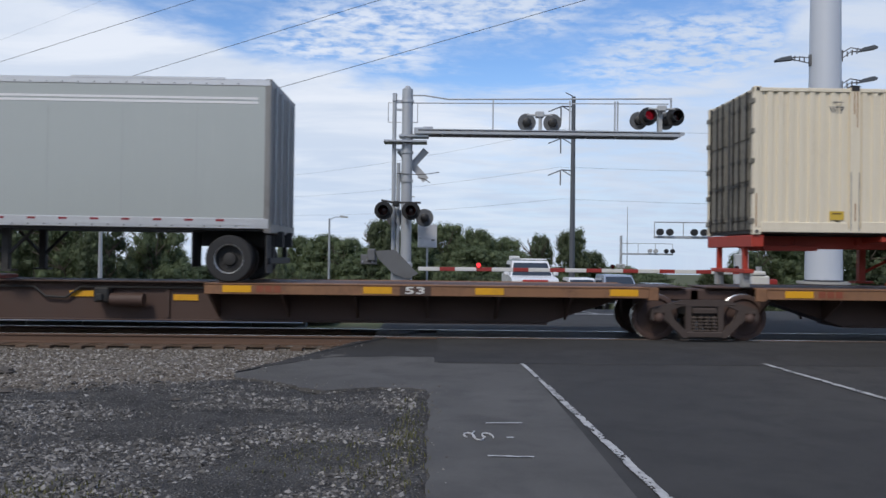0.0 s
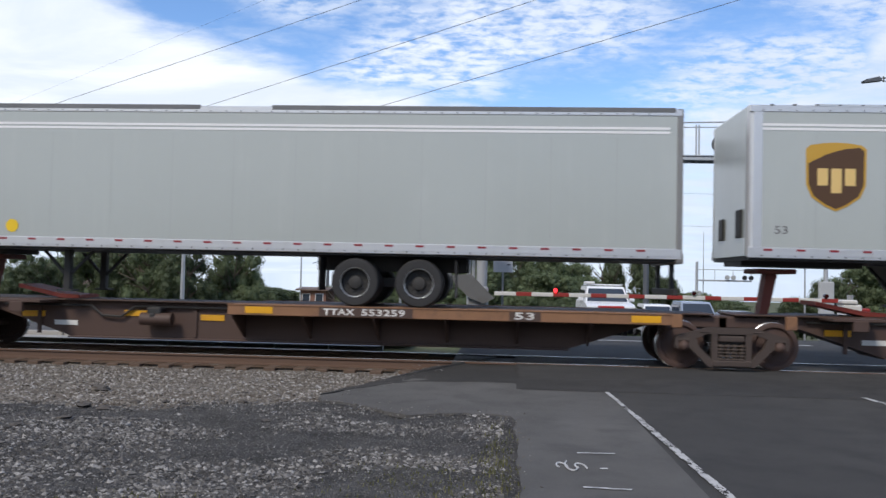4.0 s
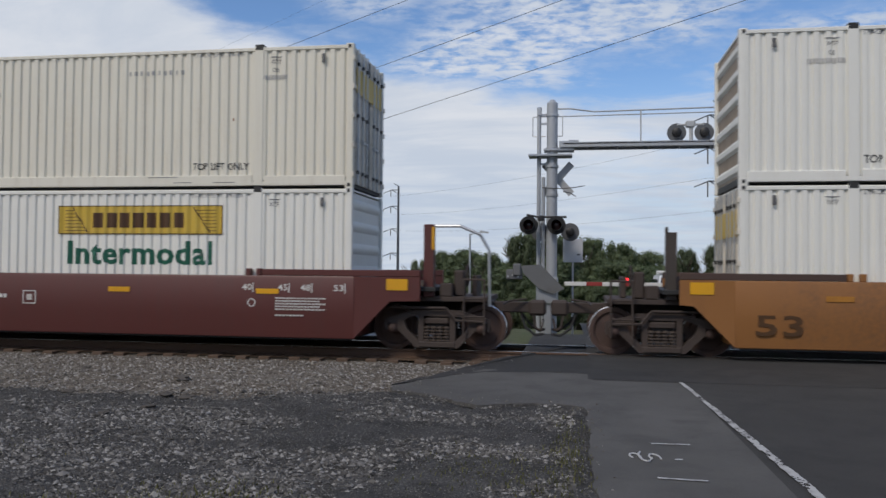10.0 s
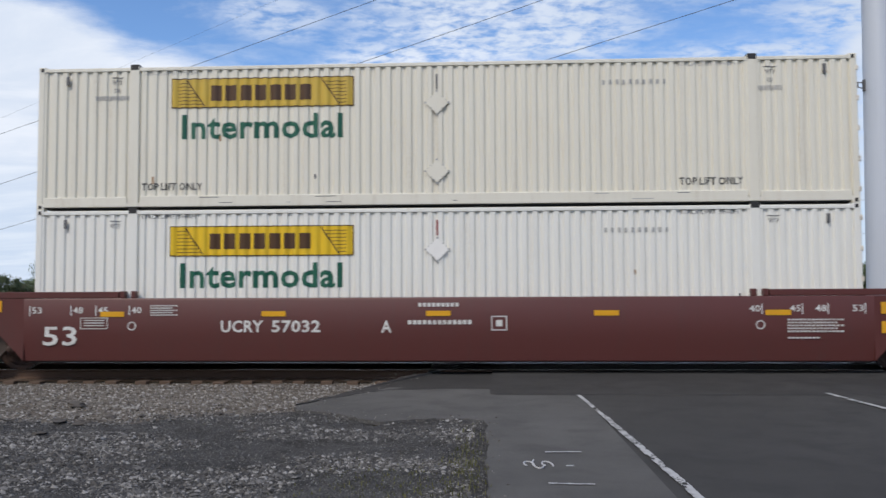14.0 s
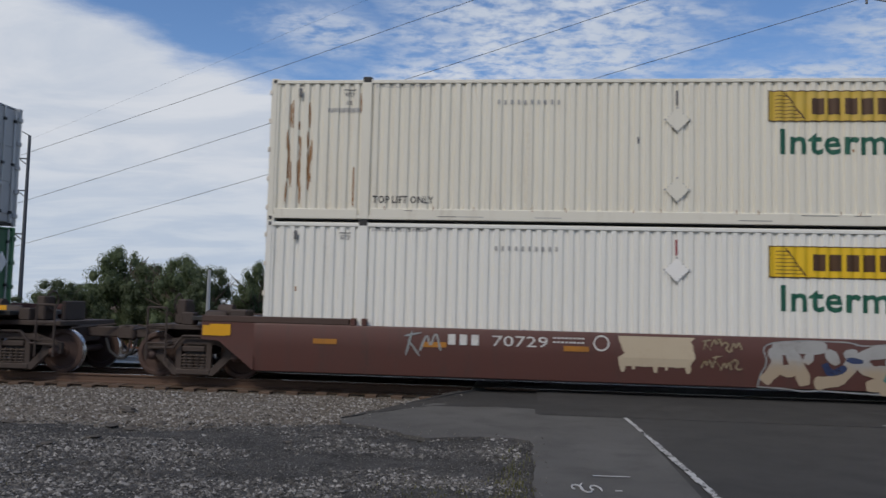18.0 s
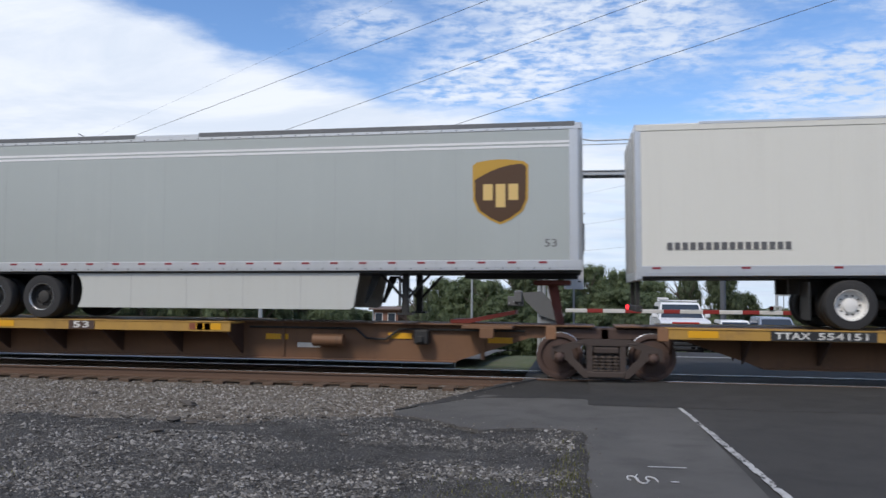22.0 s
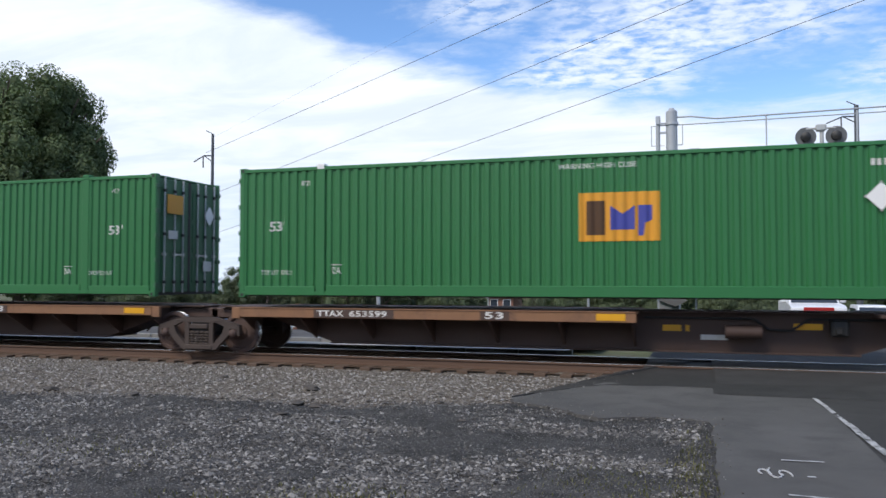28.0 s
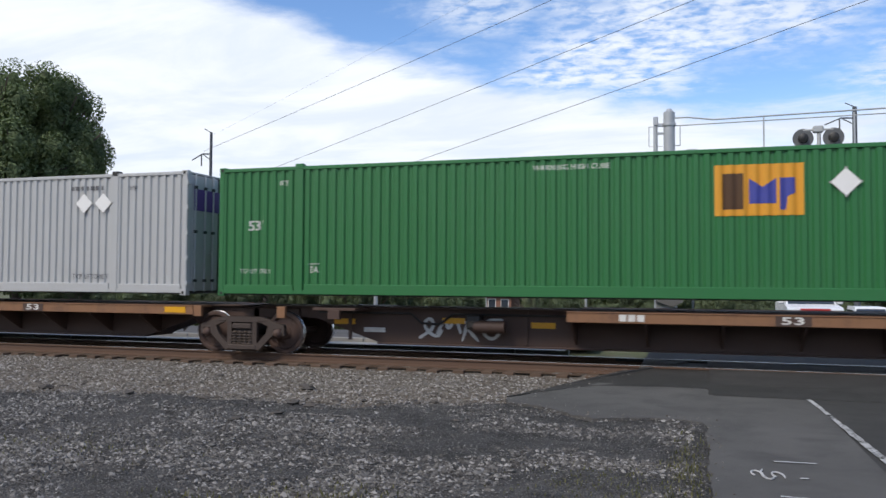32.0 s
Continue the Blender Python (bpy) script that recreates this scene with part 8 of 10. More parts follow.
                if kind == "red":
                    part("grab_pipe", Solid().pipe([(x - d * 0.1, -1.1, 2.47), (x + d * 0.45, -1.1, 2.47), (x + d * 0.85, -1.1, 2.30), (x + d * 1.02, -1.1, 2.0), (x + d * 1.04, -1.1, 0.9)], 0.03, 8), GALV, ob, "bent grey pipe over the end platform")
            part("brake_cylinder", Solid().turned([(0.0, -0.24), (0.12, -0.24), (0.15, -0.20), (0.15, 0.16), (0.11, 0.22), (0.03, 0.24), (0.03, 0.34)], (x - d * 0.32, -0.75, 1.24), "x", 16), TRUCK, ob, "dusty brake cylinder")
            part("valve_box", Solid().box(*sorted((x + d * 0.05, x + d * 0.3)), -1.1, -0.85, 1.08, 1.34, 0.02), TRUCK, ob)
            part("end_plate", Solid().box(*sorted((x + d * 0.62, x + d * 0.72)), -0.5, 0.3, 1.08, 1.5, 0.02), TRUCK, ob)
            part("side_pipe", Solid().pipe([(x - d * 0.9, -1.22, 0.86), (x + d * 0.2, -1.22, 0.86), (x + d * 0.4, -1.22, 0.62), (x + d * 0.95, -1.22, 0.60)], 0.025, 6), TRUCK, ob, "thin bent pipe")
            coupler(ob, x + d * 0.9, x + d * 2.05)
            truck(ob, x, s0)
        else:
            if d > 0:
                for k in range(2):
                    part("reflector", Solid().box(e + 0.22, e + 0.46, y - 0.006, y, 1.12 - 0.36 * k, 1.34 - 0.36 * k), REFLECT, ob, "square yellow reflector")
                part("end_ladder", Solid().pipe([(n - 0.95, -1.51, 0.40), (n - 0.95, -1.51, 1.62), (n - 0.95, -1.46, 1.62)], 0.025, 6).pipe([(n - 0.48, -1.51, 0.40), (n - 0.48, -1.51, 1.62), (n - 0.48, -1.46, 1.62)], 0.025, 6).tube((n - 0.95, -1.51, 0.45), (n - 0.48, -1.51, 0.45), 0.018, 6).tube((n - 0.95, -1.51, 0.85), (n - 0.48, -1.51, 0.85), 0.018, 6).tube((n - 0.95, -1.51, 1.2), (n - 0.48, -1.51, 1.2), 0.018, 6), LADDER, ob, "steel end ladder")
            else:
                write(ob, "125 T", 0.46, 1.16, -1.476, 0.14, PALEINK, 0.03, 0.55)
                part("reflector", Solid().box(0.98, 1.3, -1.482, -1.474, 1.04, 1.36, 0.0), REFLECT, ob, "square yellow reflector")
                truck(ob, x, s0)
            if kind == "red":
                xx = n - 0.42 if d > 0 else 0.42
                part("corner_post", Solid().box(xx - 0.1, xx + 0.1, -1.2, -1.0, 1.27, 2.42, 0.01), skin, ob, "tall dark red guide post")
                part("post_tip", Solid().box(xx - 0.104, xx - 0.06, -1.205, -1.1, 1.9, 2.50, 0.004), REFLECT if d < 0 else skin, ob, "narrow strip on the edge of the post")
                part("grab_pipe", Solid().pipe([(xx - d * 0.22, -1.15, 1.27), (xx - d * 0.22, -1.15, 2.35), (xx - d * 0.1, -1.15, 2.40)], 0.018, 6), GALV, ob, "thin grab pipe")
    return ob


# -- trailers --
def trailer_wheel(parent, x, z, r, rim, y=-1.02):
    w = part("wheel", kept(("tyre", r, y), lambda: Solid().turned([(r * 0.60, -0.14), (r * 0.72, -0.15), (r * 0.94, -0.14), (r, -0.10), (r, 0.10), (r * 0.94, 0.14), (r * 0.6, 0.14)], (0, 0, 0), "y", 28).mesh("wheel", RUBBER, 40)), None, parent, "black trailer tyre", pose(x, y, z))
    k = -1 if y < 0 else 1
    disc = DARKRIM if rim in (RIM, CHASSISRIM) else rim
    if rim is CHASSISRIM:
        part("hub", kept(("hub", r, k), lambda: Solid().turned([(r * 0.24, k * 0.03), (r * 0.19, k * 0.12), (r * 0.08, k * 0.16), (0.0, k * 0.16)], (0, 0, 0), "y", 10).mesh("hub", CHASSIS, 35)), None, w, "red wheel hub")
    part("rim", kept(("rim", r, disc.name, k), lambda: Solid().turned([(r * 0.57, k * 0.12), (r * 0.52, k * 0.02), (r * 0.30, k * 0.015), (r * 0.26, k * 0.08), (r * 0.12, k * 0.10), (0.0, k * 0.10)], (0, 0, 0), "y", 24).mesh("rim", disc, 35)), None, w, "worn steel rim")
    part("rim_edge", kept(("rim_edge", r, rim.name, k), lambda: Solid().turned([(r * 0.62, k * 0.14), (r * 0.61, k * 0.155), (r * (0.54 if rim is CHASSISRIM else 0.585), k * 0.148), (r * (0.53 if rim is CHASSISRIM else 0.575), k * 0.12)], (0, 0, 0), "y", 28).mesh("rim_edge", rim, 50)), None, w, "bright rim edge")
    nuts = Solid()
    for i in range(10):
        a = 2 * math.pi * i / 10
        nuts.tube((r * 0.38 * math.cos(a), k * 0.02, r * 0.38 * math.sin(a)), (r * 0.38 * math.cos(a), k * 0.05, r * 0.38 * math.sin(a)), 0.018, 5)
    part("wheel_nuts", kept(("nuts", r, k), lambda: nuts.mesh("wheel_nuts", BLACK)), None, w)
    return w


def trailer(label, s, skin, front, length=LEN, axles=(3.47, 4.64), rim=RIM, skirt=(5.45, 11.7), skirt_mat=None, shield=False, stripes=True, reefer=False, seams=1.22, tape=0.6, gear=12.55, base=2.0, top=4.95, wheel_r=0.47, group="trailers", rise=0.0, studs=False):
    """A box trailer. front: the end at which the kingpin lies; distances run from the tail."""
    mid = sum(axles) / len(axles) if axles else 4.0
    ob = rides("trailer", label, "trailer", s, group=group, rise=rise, pivot=mid if front == "R" else length - mid)
    n = length
    fx = (lambda d: d) if front == "R" else (lambda d: n - d)
    span = lambda a, b: sorted((fx(a), fx(b)))
    for q in (-1, 1):
        y0, y1 = sorted((q * HALF, q * (HALF - 0.04)))
        part("side_panel", Solid().box(0.10, n - 0.10, y0, y1, base + 0.26, top - 0.13), skin, ob, "smooth trailer side")
        for i in range(1, int(n / seams) if not stripes else 1):
            part("side_seam", kept(("seam", q, skin.name, base, top), lambda: Solid().box(-0.02, 0.02, *sorted((q * (HALF + 0.004), q * HALF)), base + 0.27, top - 0.14).mesh("side_seam", skin)), None, ob, at=pose(i * n / int(n / seams), 0, 0))
        part("bottom_rail", Solid().box(0.02, n - 0.02, *sorted((q * (HALF + 0.012), q * (HALF - 0.05))), base + 0.06, base + 0.26, 0.01).box(0.02, n - 0.02, *sorted((q * (HALF + 0.02), q * HALF)), base + 0.12, base + 0.14), ALU, ob, "ribbed aluminium bottom rail")
        part("top_rail", Solid().box(0.02, n - 0.02, *sorted((q * (HALF + 0.012), q * (HALF - 0.05))), top - 0.14, top - 0.01, 0.012), ALU if stripes else skin, ob, "aluminium top rail")
        if stripes:
            for zz in (top - 0.40, top - 0.48):
                part("stripe", Solid().box(0.25, n - 0.25, *sorted((q * (HALF + 0.006), q * HALF)), zz, zz + 0.045), WHITETAPE, ob, "white moulding strip")
        for i in range(int((n - 0.4) / tape)):
            part("red_tape", kept(("tape", q, base), lambda: Solid().box(0, 0.16, *sorted((q * (HALF + 0.016), q * HALF)), base + 0.195, base + 0.235).mesh("red_tape", REDTAPE)), None, ob, at=pose(0.3 + i * tape, 0, 0))
        xf = fx(n)
        d = 1 if front == "R" else -1
        part("front_post", Solid().prism([(xf - d * 0.26, q * (HALF + 0.008)), (xf - d * 0.10, q * (HALF + 0.008)), (xf - d * 0.03, q * (HALF - 0.05)), (xf, q * (HALF - 0.14)), (xf - d * 0.06, q * (HALF - 0.2)), (xf - d * 0.26, q * (HALF - 0.1))], base + 0.1, top - 0.005, "z"), ALU if stripes or reefer else skin, ob, "bright front corner post")
        xr = fx(0.0)
        part("rear_post", Solid().box(*sorted((xr, xr + d * 0.12)), *sorted((q * (HALF + 0.01), q * (HALF - 0.12))), base, top, 0.015), REARFRAME if skin is TRAILER else ALU, ob, "rear door post")
    part("roof", Solid().box(0.02, n - 0.02, -HALF + 0.02, HALF - 0.02, top - 0.04, top), ALU, ob)
    dark_edge = stripes and not studs and n > 10
    for xa, xb in ((0.15, 6.75), (8.2, n - 0.15)) if dark_edge else ((1.2, n * 0.32), (n * 0.55, n - 0.9)):
        part("roof_trim", Solid().box(xa, xb, -HALF - 0.016, -HALF + 0.03, top - (0.075 if dark_edge else 0.03), top + 0.02, 0.006), ROOFGREY if dark_edge else ALU, ob, "dark grey roof edge trim" if dark_edge else "pale roof edge trim")
    if studs:
        row = Solid()
        for i in range(int((n - 0.8) / 0.41)):
            row.box(0.4 + i * 0.41, 0.46 + i * 0.41, -HALF - 0.018, -HALF + 0.05, top - 0.012, top + 0.012)
        tagged(part("roof_studs", row, GREYINK, ob, "row of small dark studs on the roof edge"), kind="stuff")
    if stripes:
        for i in range(1, int(n / 1.22)):
            part("side_seam", kept(("thin_seam", base, top), lambda: Solid().box(-0.005, 0.005, -HALF - 0.0015, -HALF, base + 0.27, top - 0.55).mesh("side_seam", SEAMGREY)), None, ob, "faint upright panel joint", pose(i * n / int(n / 1.22), 0, 0))
        rivets = Solid()
        for i in range(int((n - 0.5) / 0.305)):
            for zz in (base + 0.09, top - 0.115):
                rivets.box(0.25 + i * 0.305, 0.275 + i * 0.305, -HALF - 0.018, -HALF - 0.01, zz, zz + 0.022)
        tagged(part("rivets", rivets, GREYINK, ob, "row of dull rivets"), kind="stuff")
    part("floor", Solid().box(0.05, n - 0.05, -HALF + 0.06, HALF - 0.06, base + 0.02, base + 0.12), BLACK, ob)
    part("front_wall", Solid().box(*span(n - 0.05, n - 0.012), -HALF + 0.12, HALF - 0.12, base + 0.1, top - 0.02), skin if not stripes else TRAILER, ob)
    part("nose_box", Solid().box(*span(n - 0.01, n + 0.03), -0.95, -0.6, base + 0.45, base + 1.0, 0.02).box(*span(n - 0.01, n + 0.03), 0.3, 0.6, base + 0.45, base + 0.9, 0.02), BLACK, ob)
    for q in (-1, 1):
        door = part("rear_door", Solid().box(*span(0.0, 0.05), *sorted((q * 0.01, q * (HALF - 0.12))), base + 0.18, top - 0.12, 0.01), REARDOOR if skin is TRAILER else skin, ob, "rear door")
        for yy in (0.35, 0.95):
            part("lock_rod", Solid().tube((fx(-0.03), q * yy, base + 0.15), (fx(-0.03), q * yy, top - 0.1), 0.018, 6), GALV, door)
    part("rear_sill", Solid().box(*span(-0.02, 0.12), -HALF, HALF, base - 0.02, base + 0.18, 0.01).box(*span(0.0, 0.1), -HALF, HALF, top - 0.14, top), REARFRAME if skin is TRAILER else ALU, ob)
    part("bumper", Solid().box(*span(0.02, 0.12), -1.1, 1.1, base - 0.62, base - 0.50, 0.01).box(*span(0.03, 0.11), -0.75, -0.63, base - 0.52, base + 0.05).box(*span(0.03, 0.11), 0.63, 0.75, base - 0.52, base + 0.05), BLACK, ob, "hanging rear bumper")
    if axles:
        z = 1.055 + wheel_r
        lo, hi = min(axles), max(axles)
        part("slider", Solid().box(*span(lo - 0.9, hi + 0.9), -0.55, -0.42, base - 0.28, base + 0.03).box(*span(lo - 0.9, hi + 0.9), 0.42, 0.55, base - 0.28, base + 0.03).box(*span(lo - 0.1, hi + 0.1), -0.5, 0.5, z - 0.1, z + 0.1, 0.02), BLACK, ob, "axle slider frame")
        for a in axles:
            for q in (-1, 1):
                trailer_wheel(ob, fx(a), z, wheel_r, rim, q * 1.12)
                trailer_wheel(ob, fx(a), z, wheel_r, RIM, q * 0.80)
        part("mud_flap", Solid().box(*span(lo - 0.72, lo - 0.70), -1.25, -0.65, 1.25, base - 0.05), BLACK, ob)
        part("wheel_guard", Solid().box(*span(hi + 0.70, hi + 0.72), -1.25, -0.65, 1.35, base - 0.02), BLACK, ob)
    if skirt:
        a, b = skirt
        m = skirt_mat or SKIRT
        for q in (-1, 1):
            part("side_skirt", Solid().prism([(fx(a - 0.02), base + 0.03), (fx(a + 0.08), base - 0.12), (fx(a + 0.12), base - 0.30), (fx(a + 0.10), base - 0.52), (fx(a + 0.02), base - 0.70), (fx(b - 0.20), base - 0.72), (fx(b - 0.13), base - 0.66), (fx(b), base + 0.03)], *sorted((q * 1.22, q * 1.20))), m, ob, "long side skirt panel")
            for k in range(1, 5):
                xs_ = a + (b - a) * k / 5
                part("skirt_seam", Solid().box(*span(xs_ - 0.006, xs_ + 0.006), *sorted((q * 1.223, q * 1.21)), base - 0.70, base + 0.02), FAINTINK if m is not DARKSKIRT else SKIRT, ob)
            if stripes and front == "L":
                part("gear_plate", Solid().prism([(fx(b + 0.12), base + 0.02), (fx(b + 1.25), base + 0.02), (fx(b + 0.92), base - 0.48), (fx(b + 0.62), base - 0.48)], *sorted((q * 1.0, q * 0.98))), m, ob, "pale three-cornered plate over the landing leg")
            part("skirt_strut", Solid().prism([(fx(b + 0.15), base), (fx(b + 0.35), base), (fx(b + 0.05), base - 0.6), (fx(b - 0.02), base - 0.6)], *sorted((q * 0.8, q * 0.78))), BLACK, ob)
    for q in (-1, 1):
        part("landing_leg", Solid().box(*span(gear - 0.07, gear + 0.07), q * 0.75 - 0.07, q * 0.75 + 0.07, base - 0.80, base + 0.05, 0.01).box(*span(gear - 0.16, gear + 0.16), q * 0.75 - 0.14, q * 0.75 + 0.14, base - 0.83, base - 0.79).prism([(fx(gear - 0.55), base), (fx(gear - 0.48), base), (fx(gear), base - 0.5), (fx(gear), base - 0.58)], q * 0.75 - 0.03, q * 0.75 + 0.03).prism([(fx(gear + 0.55), base), (fx(gear + 0.48), base), (fx(gear), base - 0.5), (fx(gear), base - 0.58)], q * 0.75 - 0.03, q * 0.75 + 0.03), LEGGREY if reefer else BLACK, ob, "folded landing leg")
    part("kingpin_plate", Solid().box(*span(n - 2.4, n - 0.1), -0.6, 0.6, base - 0.08, base + 0.02), BLACK, ob)
    if shield:
        c, y = fx(n - 1.60), -HALF - 0.004
        out = [(c - 0.55, 4.13), (c - 0.46, 4.20), (c - 0.2, 4.24), (c, 4.25), (c + 0.2, 4.24), (c + 0.46, 4.20), (c + 0.55, 4.13), (c + 0.54, 3.45), (c + 0.44, 3.22), (c + 0.2, 3.05), (c, 2.96), (c - 0.2, 3.05), (c - 0.44, 3.22), (c - 0.54, 3.45)]
        p = part("shield", Solid().prism(out, y - 0.006, y), LOGOGOLD, ob, "brown and gold shield")
        part("shield_field", Solid().prism([(c + (x - c) * 0.92, 3.58 + (min(z, 4.20 - 0.30 * (x - c - 0.5) ** 2) - 3.58) * 0.93) for x, z in out], y - 0.010, y - 0.006), LOGOBROWN, p)
        for xx, za, zb in ((-0.34, 3.44, 3.76), (-0.09, 3.30, 3.76), (0.16, 3.44, 3.76)):
            part("shield_bar", Solid().box(c + xx, c + xx + 0.19, y - 0.014, y - 0.010, za, zb, 0.0), SHIELDPALE, p, "gold block on the shield")
        if n > 10:
            write(ob, "53", fx(n - 0.62) - 0.12, 2.52, y, 0.15, GREYINK, 0.01, 0.24)
    if reefer:
        d = 1 if front == "R" else -1
        f = fx(n)
        part("cooling_unit", Solid().prism([(f, base + 0.62), (f + d * 0.50, base + 0.66), (f + d * 0.58, base + 1.0), (f + d * 0.56, base + 1.9), (f + d * 0.40, top - 0.32), (f, top - 0.25)], -0.98, 0.98), CLEANWHITE, ob, "white cooling unit on the front wall")
        part("cooling_grille", Solid().prism([(f + d * 0.10, top - 0.22), (f + d * 0.60, top - 0.18), (f + d * 0.62, base + 1.35), (f + d * 0.57, base + 1.35), (f + d * 0.50, top - 0.9)], -0.92, 0.92), BLACK, ob, "black upper grille")
        for i in range(5):
            part("grille_slat", Solid().box(*sorted((f + d * 0.60, f + d * 0.63)), -0.85, 0.85, top - 1.1 + i * 0.16, top - 1.02 + i * 0.16), GREYINK, ob)
        part("gauge", Solid().box(*sorted((f + d * 0.30, f + d * 0.42)), -0.995, -0.975, base + 1.02, base + 1.16), BLACK, ob)
        part("guard_pipe", Solid().pipe([(f + d * 0.1, -1.0, top - 0.1), (f + d * 0.64, -1.0, top - 0.15), (f + d * 0.66, -1.0, base + 0.72)], 0.03, 6), BLACK, ob)
        part("unit_base", Solid().box(*sorted((f, f + d * 0.42)), -0.9, 0.9, base + 0.12, base + 0.62, 0.03), BLACK, ob)
    return ob


# -- paint put on later: spray paint, rust runs, lettering bars --
def wall_y(z):
    """The outer face of a smooth well wall at a height."""
    return -1.4885 if z > 0.72 else -1.4885 + 0.06 * (0.72 - z) / 0.48


def smooth_line(pts, rounds=2):
    """Rounds the corners of an open line."""
    pts = [Vector(p) for p in pts]
    for _ in range(rounds):
        if len(pts) < 3:
            break
        out = [pts[0]]
        for p, q in zip(pts, pts[1:]):
            out += [p * 0.75 + q * 0.25, p * 0.25 + q * 0.75]
        pts = out + [pts[-1]]
    return pts


def strokes(parent, name, lines, width, material, lift=0.0, flat=None, label=""):
    """Fat brush lines laid on a wall that faces the near side; each line is one ribbon."""
    face = (lambda z: flat) if flat is not None else wall_y
    for n, line in enumerate(lines):
        pts, fine = smooth_line(line), []
        for p, q in zip(pts, pts[1:]):
            k = max(1, int((q - p).length / 0.08))
            fine += [p + (q - p) * i / k for i in range(k)]
        fine.append(pts[-1])
        v, f, m = [], [], len(fine)
        for i, p in enumerate(fine):
            d = (fine[min(i + 1, m - 1)] - fine[max(i - 1, 0)]).normalized()
            end = min(i, m - 1 - i)
            w = width * (0.45 if end == 0 else 0.85 if end == 1 else 1.0) / 2 * (1 + 0.12 * math.sin(i * 1.7 + n))
            for q in (-1, 1):
                x, z = p.x - d.y * w * q, p.y + d.x * w * q
                v.append((x, face(z) - lift - 0.0003 * (n % 12) - 0.000012 * i, z))
        for i in range(m - 1):
            f.append((2 * i, 2 * i + 1, 2 * i + 3, 2 * i + 2))
        me = bpy.data.meshes.new(name)
        me.from_pydata(v, [], f)
        me.materials.append(material)
        part(name, me, None, parent, label)


PAINTED = ("lettering", "emblem_bar", "name_bars", "serial_bars", "name_panel", "panel_border", "panel_scroll", "serial_number", "stripe", "graffiti", "emblem", "stencil_bar", "dent_mark", "rust_run", "rust_spot")


def press_paint():
    """Lays painted marks down into the folds of the boxes' sides."""
    first = 0.08
    n = round((LEN - 0.16) / 0.2045)
    p = (LEN - 0.16) / n
    marks = []
    for k in range(n):
        a = first + k * p
        marks += [(a, 0.0), (a + 0.44 * p, 0.0), (a + 0.56 * p, 1.0), (a + 0.88 * p, 1.0)]
    marks.append((LEN - 0.08, 0.0))

    def deep(x):
        k, u = divmod((x - first) / p, 1.0)
        return max(0.0, min(1.0, (u - 0.44) / 0.12, (1.0 - u) / 0.12))

    for box, depth in FOLDED:
        for ob in box.children_recursive:
            if ob.name.split(".")[0] not in PAINTED or not ob.data.vertices:
                continue
            off = ob.matrix_basis.translation
            xs = [v.co.x + off.x for v in ob.data.vertices]
            ys = [v.co.y + off.y for v in ob.data.vertices]
            zs = [v.co.z + off.z for v in ob.data.vertices]
            lo, hi = min(xs), max(xs)
            if max(ys) > -HALF + 0.02 or lo < 0.1 or hi > LEN - 0.1 or min(zs) < 0.27:
                continue
            bm = bmesh.new()
            bm.from_mesh(ob.data)
            for x, _ in marks:
                if lo + 0.002 < x < hi - 0.002:
                    bmesh.ops.bisect_plane(bm, geom=bm.verts[:] + bm.edges[:] + bm.faces[:], dist=0.0005, plane_co=(x - off.x, 0, 0), plane_no=(1, 0, 0))
            for v in bm.verts:
                v.co.y += 0.011 + depth * deep(v.co.x + off.x)
            me = ob.data.copy() if ob.data.users > 1 else ob.data
            bm.to_mesh(me)
            bm.free()
            ob.data = me


